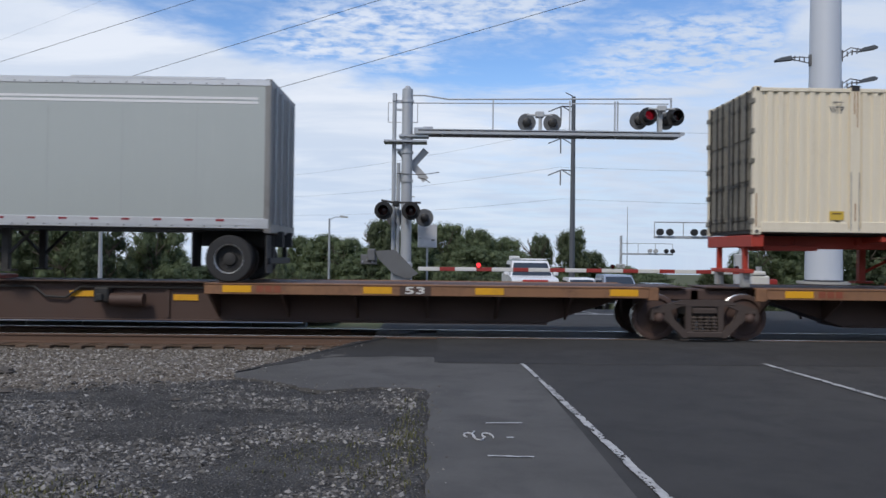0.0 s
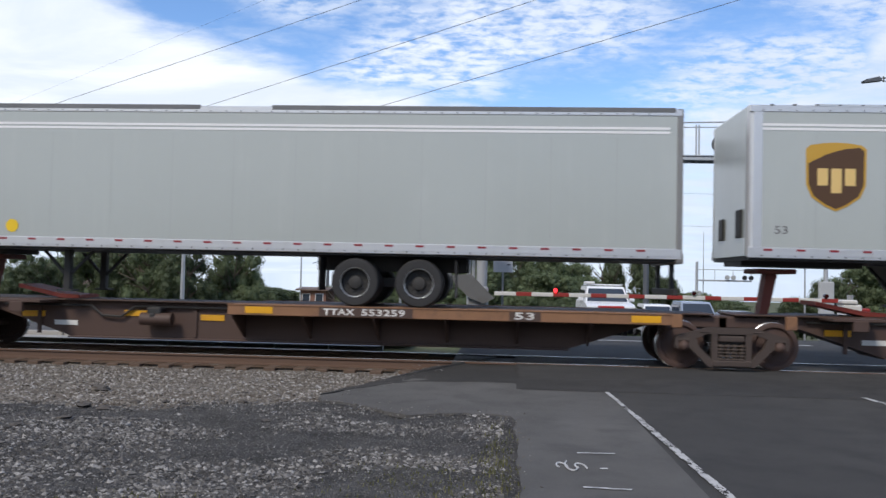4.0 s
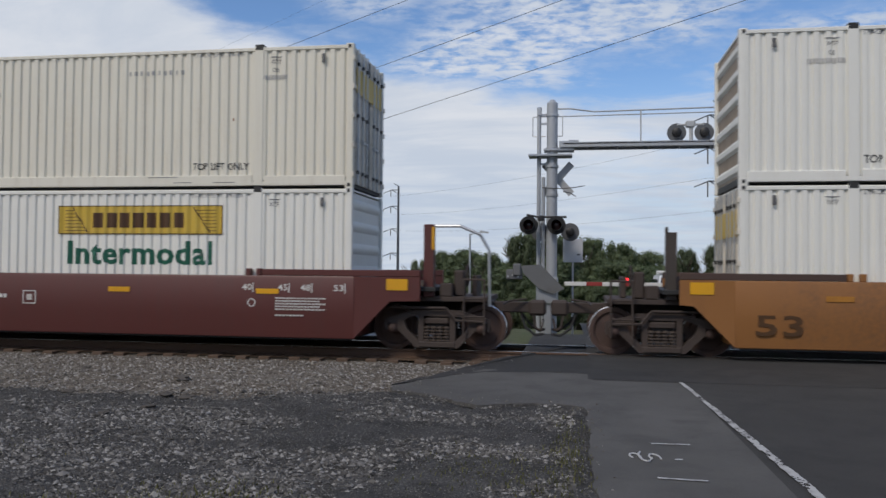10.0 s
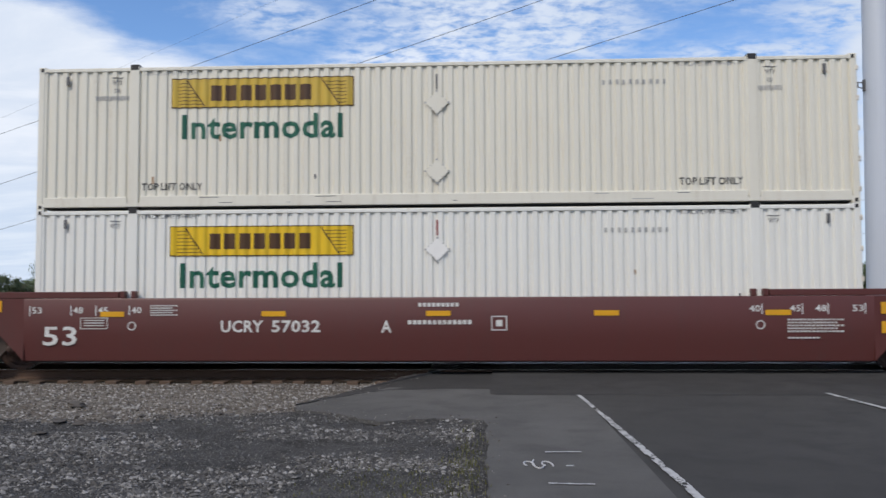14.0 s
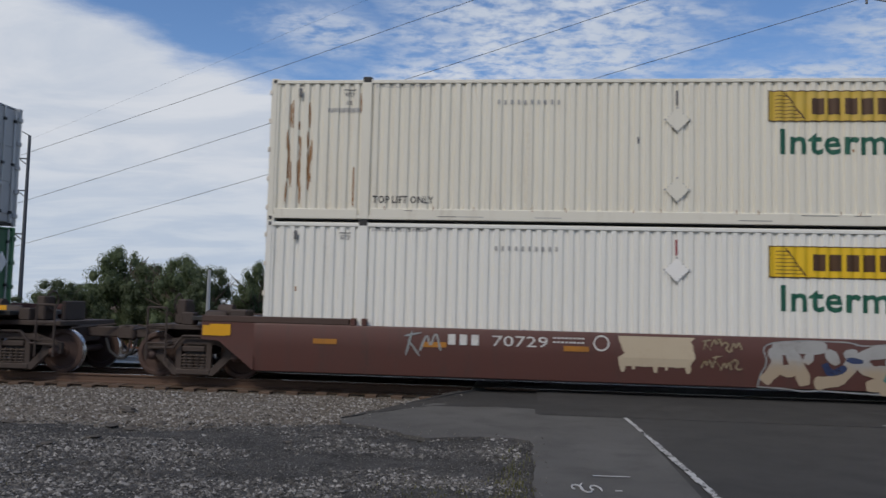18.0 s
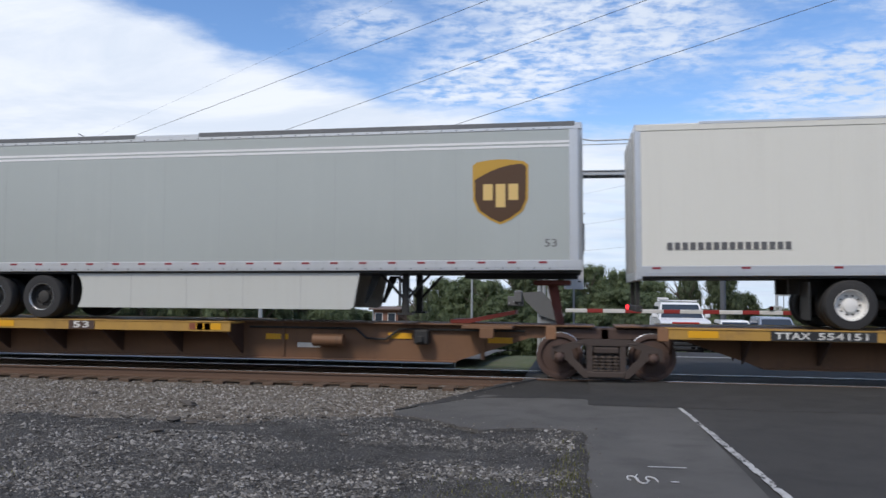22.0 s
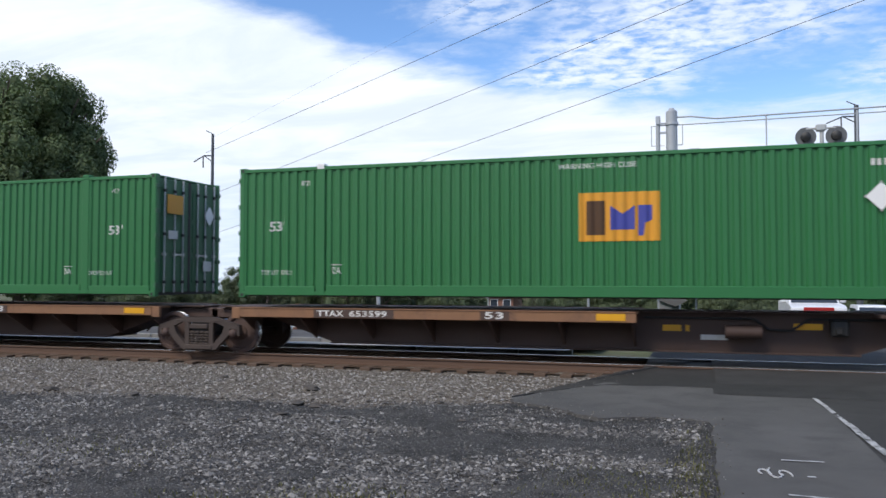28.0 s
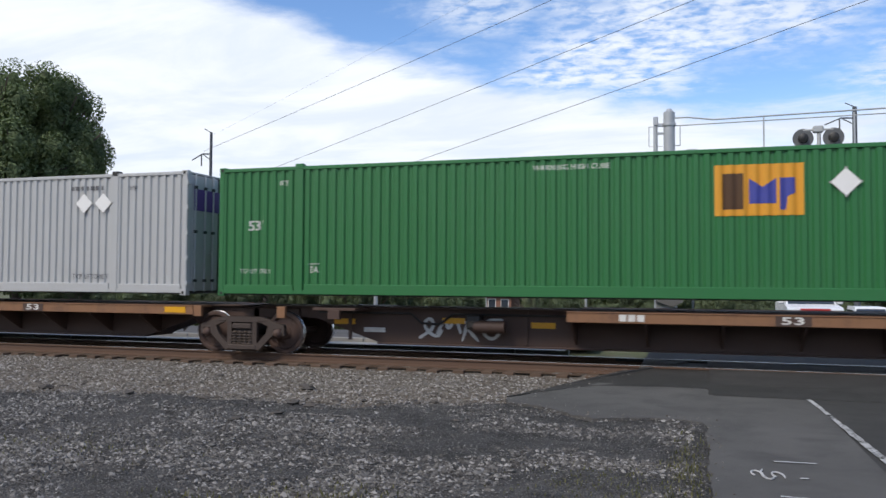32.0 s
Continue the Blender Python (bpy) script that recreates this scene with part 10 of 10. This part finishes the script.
strokes(w_a, "graffiti", [[(c + 8.18, 1.38), (c + 8.19, 0.78), (c + 8.22, 0.26)], [(c + 9.80, 1.36), (c + 9.83, 0.75), (c + 9.82, 0.26)], [(c + 9.28, 1.34), (c + 9.36, 0.83), (c + 9.29, 0.26)]], 0.17, DARKSPRAY, 0.0052, None, "dark upright letter stroke")
strokes(w_a, "graffiti", [[(c + 8.23, 1.37), (c + 8.46, 1.24), (c + 8.41, 0.98), (c + 8.24, 0.88)], [(c + 8.24, 0.85), (c + 8.52, 0.72), (c + 8.50, 0.39), (c + 8.28, 0.26)], [(c + 9.07, 1.37), (c + 8.87, 0.95), (c + 8.81, 0.63), (c + 9.00, 0.26)], [(c + 9.44, 1.35), (c + 9.80, 1.38), (c + 10.11, 1.30), (c + 10.17, 1.15)]], 0.1, DARKSPRAY, 0.006, None, "dark curved letter stroke")
strokes(w_a, "graffiti", [[(c + 7.90, 1.36), (c + 7.49, 0.67), (c + 7.23, 0.28)], [(c + 8.06, 1.35), (c + 8.08, 0.26)], [(c + 8.57, 0.79), (c + 8.60, 0.35)], [(c + 9.12, 1.36), (c + 8.93, 0.91), (c + 8.88, 0.61), (c + 9.05, 0.26)], [(c + 9.22, 1.31), (c + 9.25, 0.82), (c + 9.19, 0.26)], [(c + 9.70, 1.33), (c + 9.71, 0.30)], [(c + 9.92, 1.29), (c + 9.93, 0.80)], [(c + 7.32, 1.40), (c + 7.31, 1.19)]], 0.04, PALEHAZE, 0.0068, None, "thin pale spray edge")
c = -104.37 + 105.8
bubble_word(w_c, "regins", c + 1.34, c + 6.35, 0.27, 1.42, 0.40, TWOTONE, DARKSPRAY)
strokes(w_c, "graffiti", [[(c + 6.2, 0.5), (c + 6.3, 0.9), (c + 6.2, 1.3)], [(c + 2.1, 1.36), (c + 2.9, 1.30)]], 0.16, SMOKESPRAY, 0.0004, None, "dark sprayed shade behind the letters")
strokes(w_c, "graffiti", [[(c + 0.75, 1.3), (c + 0.9, 1.15), (c + 1.05, 1.3), (c + 1.0, 1.0)], [(c + 0.8, 1.1), (c + 1.1, 1.2), (c + 1.2, 1.36)]], 0.03, PALEHAZE, 0.001, None, "small pale scribble")
patch(w_c, c + 6.9, c + 11.9, 0.27, 0.66, MAROONHAZE, 0.0004, seed=5)
patch(w_c, c + 7.1, c + 11.4, 0.62, 1.38, SMOKESPRAY, 0.0007, seed=15)
strokes(w_c, "graffiti", [[(c + 8.28, 1.02), (c + 8.41, 0.91)], [(c + 8.71, 1.16), (c + 8.80, 0.75)], [(c + 9.39, 1.18), (c + 9.47, 0.78)], [(c + 9.71, 0.79), (c + 10.02, 0.72)], [(c + 10.72, 1.06), (c + 10.85, 0.78), (c + 11.44, 0.78)]], 0.2, MAROONHAZE, 0.0016, None, "maroon sprayed shade")
strokes(w_c, "graffiti", [[(c + 7.37, 1.39), (c + 7.09, 0.80), (c + 6.82, 0.41)], [(c + 7.52, 1.05), (c + 7.52, 0.64)], [(c + 7.80, 1.24), (c + 7.78, 0.94), (c + 8.01, 0.84)], [(c + 9.80, 1.40), (c + 9.70, 1.08)]], 0.15, PALEHAZE, 0.0026, None, "pale sprayed letter stroke")
strokes(w_c, "graffiti", [[(c + 6.82, 0.46), (c + 6.74, 0.26)], [(c + 7.49, 0.49), (c + 7.52, 0.26)], [(c + 8.35, 0.47), (c + 8.60, 0.39), (c + 8.67, 0.26)], [(c + 10.06, 0.47), (c + 10.27, 0.49)], [(c + 10.98, 0.62), (c + 11.21, 0.65), (c + 11.30, 0.55)]], 0.15, TEALHAZE, 0.0034, None, "teal sprayed letter stroke")
strokes(w_c, "graffiti", [[(c + 7.37, 1.39), (c + 7.70, 1.35), (c + 7.78, 0.94), (c + 7.93, 0.54), (c + 8.20, 0.32)], [(c + 8.77, 1.16), (c + 8.89, 1.35), (c + 9.26, 1.40), (c + 9.54, 1.19), (c + 9.69, 0.68), (c + 9.68, 0.26)], [(c + 9.06, 0.97), (c + 9.15, 1.07), (c + 9.28, 0.95), (c + 9.27, 0.60), (c + 9.14, 0.62), (c + 9.06, 0.97)], [(c + 8.33, 0.79), (c + 8.41, 0.94), (c + 8.51, 0.83), (c + 8.40, 0.71), (c + 8.33, 0.79)], [(c + 8.56, 1.03), (c + 8.61, 0.80), (c + 8.93, 0.61)], [(c + 10.05, 0.81), (c + 10.12, 1.04), (c + 10.22, 0.93), (c + 10.08, 0.78)]], 0.045, PALEHAZE, 0.0044, None, "thin pale spray line")
strokes(w_c, "graffiti", [[(c + 10.43, 0.94), (c + 10.56, 0.69), (c + 10.89, 0.62), (c + 11.03, 0.71)], [(c + 10.66, 1.17), (c + 10.82, 1.38), (c + 11.24, 1.38), (c + 11.45, 1.15)], [(c + 10.85, 0.90), (c + 11.26, 0.91), (c + 11.70, 0.74), (c + 11.91, 0.44), (c + 11.94, 0.26)], [(c + 10.95, 0.62), (c + 11.16, 0.47), (c + 11.36, 0.58), (c + 11.15, 0.71), (c + 10.95, 0.62)], [(c + 9.98, 0.38), (c + 10.19, 0.33), (c + 10.33, 0.47)], [(c + 11.60, 1.15), (c + 11.77, 1.21), (c + 11.83, 1.02), (c + 11.69, 0.96)]], 0.045, PALEHAZE, 0.005, None, "thin pale spray line")
strokes(w_c, "graffiti", [[(c + 11.72, 0.99), (c + 12.01, 1.06), (c + 12.07, 0.84), (c + 11.84, 0.85)], [(c + 11.95, 1.11), (c + 12.24, 0.98), (c + 12.01, 0.89), (c + 12.41, 0.82)]], 0.04, TEALHAZE, 0.0056, None, "teal scribble")
c = -209.28 + 210.8
patch(w_d, c + 3.5, c + 5.6, 0.36, 0.74, PALEHAZE, seed=11)
patch(w_d, c + 3.4, c + 4.5, 0.34, 0.7, SMUDGE, 0.001, seed=12)
spray_word(w_d, ("curl", "slash", "loop"), c + 3.4, c + 5.7, 0.34, 0.85, 0.06, GREYSPRAY, WELLBROWN)
strokes(w_d, "graffiti", [[(c + 8.9, 1.1), (c + 8.75, 0.8), (c + 8.8, 0.34), (c + 9.2, 0.34), (c + 9.3, 0.7)], [(c + 9.5, 0.34), (c + 9.6, 0.7), (c + 9.9, 0.34)], [(c + 10.2, 0.4), (c + 10.5, 0.9), (c + 10.4, 1.1)], [(c + 10.7, 1.12), (c + 11.5, 1.0), (c + 11.6, 0.6), (c + 11.2, 0.34), (c + 10.2, 0.36)]], 0.03, FADEDSTENCIL, 0.002, None, "thin white sprayed outline")
c = -232.69 + 234.15
patch(w_e, c + 6.95, c + 8.4, 0.56, 1.12, CREAMSPRAY, seed=8)
strokes(w_e, "graffiti", [[(c + 7.05 + 0.2 * i, 0.62), (c + 7.05 + 0.2 * i, 0.45 + 0.05 * (i % 3))] for i in range(7)], 0.12, CREAMSPRAY, 0.0002, None, "cream runs of paint")
spray_word(w_e, ("fork", "wave", "hook", "wave"), c + 8.5, c + 9.2, 0.88, 1.12, 0.035, CREAMHAZE, WELLBROWN)
spray_word(w_e, ("wave", "fork", "wave", "hook"), c + 8.5, c + 9.2, 0.52, 0.78, 0.035, CREAMHAZE, WELLBROWN)
strokes(w_e, "graffiti", [[(c + 9.50, 0.25), (c + 9.55, 0.50), (c + 9.68, 0.71), (c + 9.55, 1.04), (c + 10.15, 1.12), (c + 10.75, 1.12)], [(c + 10.75, 1.12), (c + 11.12, 1.12), (c + 11.34, 1.04), (c + 12.01, 1.12), (c + 12.25, 0.94), (c + 12.21, 0.76)], [(c + 12.21, 0.76), (c + 12.53, 0.55), (c + 12.58, 0.32), (c + 12.08, 0.17), (c + 11.32, 0.19), (c + 10.57, 0.22)], [(c + 10.57, 0.22), (c + 10.32, 0.19), (c + 9.98, 0.24), (c + 9.50, 0.25)]], 0.028, PALEHAZE, 0.001, None, "thin pale sprayed edge")
strokes(w_e, "graffiti", [[(c + 9.60, 0.34), (c + 9.87, 0.65), (c + 9.77, 0.99)], [(c + 9.75, 0.96), (c + 10.15, 0.99), (c + 10.72, 1.01)], [(c + 10.05, 0.93), (c + 10.27, 0.58), (c + 10.34, 0.30)], [(c + 9.83, 0.58), (c + 10.20, 0.55)], [(c + 10.45, 0.89), (c + 10.34, 0.71)], [(c + 10.50, 0.34), (c + 10.96, 0.42), (c + 11.17, 0.71), (c + 11.12, 0.99)], [(c + 10.72, 0.96), (c + 10.91, 0.71)], [(c + 11.98, 0.98), (c + 11.44, 0.94), (c + 11.27, 0.75), (c + 11.51, 0.57), (c + 11.84, 0.60)], [(c + 11.41, 0.32), (c + 11.81, 0.39), (c + 11.93, 0.53)], [(c + 11.98, 0.96), (c + 12.10, 0.80), (c + 11.74, 0.71)], [(c + 12.13, 0.65), (c + 12.40, 0.50), (c + 12.45, 0.37), (c + 12.08, 0.27), (c + 11.64, 0.29)]], 0.235, TWOTONE, 0.002, None, "broad silver and cream letters")
strokes(w_e, "graffiti", [[(c + 10.67, 0.72), (c + 10.78, 0.51), (c + 11.06, 0.66)], [(c + 11.06, 0.80), (c + 11.35, 0.77)]], 0.13, NAVYHAZE, 0.0048, None, "dark blue fill")
strokes(w_e, "graffiti", [[(c + 11.75, 0.40), (c + 11.82, 0.54), (c + 12.10, 0.53)]], 0.14, TEALHAZE, 0.0054, None, "teal fill")
strokes(w_e, "graffiti", [[(c + 12.16, 0.96), (c + 12.40, 1.11), (c + 12.34, 0.86), (c + 12.62, 1.04), (c + 12.59, 0.87), (c + 12.90, 1.05)], [(c + 12.27, 0.90), (c + 12.69, 0.94), (c + 13.19, 0.84)], [(c + 12.76, 0.83), (c + 12.97, 0.91)], [(c + 14.95, 1.13), (c + 15.19, 1.13), (c + 15.32, 1.13), (c + 15.46, 1.13), (c + 15.73, 1.13)], [(c + 15.02, 1.00), (c + 15.12, 1.13), (c + 15.33, 0.99), (c + 15.53, 1.11)]], 0.035, PALEHAZE, 0.001, None, "white scribble")
spray_word(w_e, ("fork", "wave"), c + 2.9, c + 3.6, 0.60, 1.12, 0.045, PALEHAZE, WELLBROWN)
c = -255.96 + 257.35
for x, g in ((8.25, "T"), (9.85, "R"), (13.1, "G")):
    write(w_f, g, c + x, 0.40, -1.4725, 0.62, PALEHAZE, 0.06, 0.62, "faded white stencilled letter")
    strokes(w_f, "paint_run", [[(c + x + 0.2 * k + 0.1, 0.62), (c + x + 0.2 * k + 0.1, 0.36)] for k in range(3)], 0.03, FADEDSTENCIL, 0.0, -1.471, "faded run of paint")
strokes(w_f, "graffiti", [[(c + 11.65, 0.47), (c + 11.85, 0.47)], [(c + 11.68, 0.5), (c + 11.68, 0.72)], [(c + 11.82, 0.5), (c + 11.82, 0.72)], [(c + 11.75, 0.72), (c + 11.75, 0.95)]], 0.10, PALEHAZE, 0.003, -1.4685, "faded stencilled shape")
y = -HALF - 0.006
strokes(box_a, "graffiti", [[(3.26, 1.56), (3.51, 1.08), (3.76, 0.68)], [(3.54, 1.05), (3.82, 0.63), (4.13, 0.18)], [(4.13, 0.18), (4.31, 0.63), (4.52, 1.08)], [(3.52, 0.88), (3.95, 1.05), (4.36, 0.94), (4.17, 0.69), (3.78, 0.77)], [(4.55, 1.17), (4.84, 0.97), (4.57, 0.72), (4.92, 0.55), (4.62, 0.27), (4.38, 0.44), (4.54, 0.66)], [(4.83, 1.23), (4.96, 0.83), (4.81, 0.30)], [(4.91, 0.75), (5.28, 0.81), (5.66, 1.01)], [(5.03, 0.56), (5.33, 0.89), (5.23, 1.17)], [(3.82, 0.65), (3.71, 0.46)], [(4.21, 0.38), (4.72, 0.41)]], 0.05, RUSTSPRAY, 0.0, y, "rust red sprayed scrawl")
spray_word(box_a, ("wave", "loop", "wave", "curl", "wave"), 9.5, 10.9, 0.06, 0.28, 0.045, RUSTSPRAY, WHITE, y)
spray_word(box_a, ("wave", "hook", "wave"), 11.1, 11.9, 0.06, 0.26, 0.045, RUSTSPRAY, WHITE, y)
strokes(box_a, "graffiti", [[(11.9, 0.08), (11.95, 0.5), (12.2, 0.75), (12.5, 0.82)]], 0.035, RUSTSPRAY, 0.0, y, "rust red sprayed line")
rs = random.Random(4)
runs = []
for i in range(26):
    x, z = rs.choice((0.42, 0.62, 0.83, 0.83, 0.62)) + rs.uniform(-0.05, 0.05), rs.uniform(0.7, 2.55)
    runs.append([(x, z), (x + rs.uniform(-0.02, 0.02), max(0.35, z - rs.uniform(0.15, 0.6)))])
runs += [[(1.75, 1.1), (1.75, 0.3)], [(1.98, 1.4), (1.97, 0.8)], [(1.85, 2.6), (1.86, 2.2)]]
for x, za, zb in ((14.09, 1.2, 2.80), (14.12, 0.3, 2.3), (14.22, 1.7, 2.82), (14.10, 0.1, 0.5), (15.98, 0.15, 1.3), (16.02, 0.1, 0.5)):
    part("rust_streak", plate(x, x + 0.03, za, zb, -HALF - 0.006, 0.002), RUSTRUN, box_e, "brown rust run down a post")
strokes(box_e, "rust_run", runs, 0.035, RUSTRUN, 0.0, y, "brown rust runs down the side")
for i in range(14):
    strokes(box_e, "rust_spot", [[(2.4 + i * 0.93 + 0.3 * math.sin(i * 3), 0.32), (2.4 + i * 0.93 + 0.3 * math.sin(i * 3), 0.24)]], 0.03, RUSTRUN, 0.0, y - 0.006, "small rust spot")
spray_word(h_two, "gavek", 3.65, 6.3, 0.34, 0.92, 0.085, PLACARD, BROWN, -0.475)
strokes(h_two, "graffiti", [[(6.45, 0.62), (6.45, 0.54)], [(6.6, 0.62), (6.6, 0.54)], [(6.45, 0.44), (6.75, 0.5), (7.0, 0.66), (7.25, 0.58)], [(6.35, 0.34), (7.0, 0.38)]], 0.05, PALEINK, 0.0, -0.478, "white sprayed line")
spray_word(h_four, ("loop", "wave", "fork", "curl"), 3.95, 5.8, 0.36, 0.90, 0.07, SILVERSPRAY, BROWN, -0.475)

# -- lettering of the boxes and trailers --
p = part("name_panel", plate(2.29, 6.0, 1.62, 2.54, y), LOGOPURPLE, grey, "purple name panel")
bars(p, 2.52, 3.30, 1.86, 2.26, 3, PLACARD, y - 0.006, gap=0.2, label="white blocks of a name")
bars(p, 3.32, 3.85, 1.86, 2.24, 2, LOGORED, y - 0.006, gap=0.2, label="red blocks of a name")
write(p, "Multi Modal", 4.1, 1.88, y - 0.010, 0.26, PLACARD, 0.0, 1.68)
for x in (13.1, 13.78):
    diamond(grey, x, 2.18, 0.27, PLACARD)
for x in (2.2, 13.0):
    write(grey, "TOP LIFT ONLY", x, 0.36, y, 0.14, GREYINK, 0.0, 1.2)
for x in (1.6, 14.55):
    write(grey, "WTP", x, 2.46, y, 0.12, GREYINK, 0.0, 0.22)
bars(grey, 12.5, 13.9, 2.52, 2.62, 10, GREYINK, y, "serial_number", 0.45)
for x in (2.6, 2.85, 13.4, 13.65):
    part("vent", Solid().box(x, x + 0.09, y - 0.014, y, 2.64, 2.76, 0.01), GREYINK, grey)
# the name on the refrigerated trailer stays in plain blocks
a = []
for k in range(4):
    x = 4.75 + k * 0.82
    a.append([(x, 3.62), (x + 0.62, 3.62), (x + 0.80, 4.18), (x + 0.36, 4.18)] if k % 2 == 0 else [(x, 3.62), (x + 0.70, 3.62), (x + 0.72, 4.14), (x + 0.08, 4.14)])
letter_shapes(reefer, a, LOGOBLUE, y, "dark blue blocks of a name")
bars(reefer, 8.12, 10.50, 3.62, 3.98, 8, GREYINK, y, gap=0.35, label="grey blocks of a name")
bars(reefer, 10.72, 11.62, 3.62, 3.98, 3, GREYINK, y, gap=0.35, label="grey blocks of a name")
part("underline", plate(4.70, 11.64, 3.48, 3.535, y), LOGOBLUE, reefer, "dark blue line")
for x in (5.22, 5.88, 10.42, 11.12):
    part("roundel", Solid().turned([(0.0, -0.005), (0.285, -0.005), (0.285, 0.0)], (x, y, 3.12), "y", 32), LOGOBLUE, reefer, "dark blue disc")
write(reefer, "53'", 7.82, 2.54, y, 0.26, GREYINK, 0.0, 0.42)
bars(reefer, 0.58, 2.85, 2.56, 2.70, 16, GREYINK, y, gap=0.3)
bars(reefer, 14.25, 15.80, 2.74, 2.90, 11, GREYINK, y, gap=0.3)
# spare wheel of the refrigerated trailer
part("spare_wheel", Solid().turned([(0.0, -0.06), (0.12, -0.06), (0.16, -0.03), (0.26, -0.04), (0.30, 0.0), (0.30, 0.25)], (10.55, -1.1, 1.62), "y", 24), WHITERIM, reefer, "white round tank end under the floor")
# orange name on the white trailer, in plain blocks on a slight arch
a = []
for k in range(6):
    x0, w = 0.10 + k * 0.615, 0.53
    z0, z1 = 3.86 + 0.05 * abs(k - 2.5) ** 0.8 - 0.08, 4.62 - 0.06 * math.cos((k - 2.5) * 0.5) + 0.03 * k
    a.append([(x0, z0 + 0.02), (x0 + w, z0), (x0 + w, z1), (x0, z1 - 0.02)])
letter_shapes(orange_name, a, LOGOORANGE, y, "orange blocks of a name")
write(orange_name, "WE KEEP AMERICA MOVING", 0.35, 3.58, y, 0.17, GREYINK, 0.0, 3.3)
part("handle_slot", plate(2.08, 2.12, 2.95, 3.25, y), INK, orange_name)
bars(orange_name, 11.6, 13.2, 2.60, 2.74, 9, INK, y)
bars(orange_name, 0.15, 0.38, 2.52, 2.58, 3, GREYINK, y)
# the last grey box
for x in (13.3, 13.85):
    diamond(grey2, x, 2.15, 0.24, PLACARD)
write(grey2, "TOP LIFT ONLY", 13.0, 0.36, y, 0.12, GREYINK, 0.0, 1.0)
write(grey2, "WTP", 14.55, 2.42, y, 0.11, GREYINK, 0.0, 0.22)
bars(grey2, 12.9, 13.9, 2.46, 2.56, 7, GREYINK, y, "serial_number", 0.45)
part("door_panel", Solid().box(LEN + 0.012, LEN + 0.02, -1.05, 1.05, 1.95, 2.45), LOGOPURPLE, grey2, "purple panel across the doors")


# ---- what moves ----
press_paint()


def motions():
    for ob, s, z, lean in MOVING:
        walk(ob, [(t, pose(s + run(t), TRACK_Y, z, 0, -lean, 0)) for t in range(0, 33, 2)])
    # a wheel turns while its place is near the crossing, one row for every 0.05 s
    for wheel, s, x in TURNING:
        rows, turn, t = [(0.0, 0.0)], 0.0, 0.0
        near = [k * 0.05 for k in range(641) if -16.0 < s + run(k * 0.05) < 14.0]
        if not near:
            continue
        start = run(near[0])
        for k in near:
            rows.append((k, (run(k) - start) / WHEEL_R)) if k > 0 else None
        if near[-1] < 32.0:
            rows.append((32.0, rows[-1][1]))
        walk(wheel, [(k, pose(x, 0, WHEEL_R, 0, math.degrees(a), 0)) for k, a in rows])


motions()
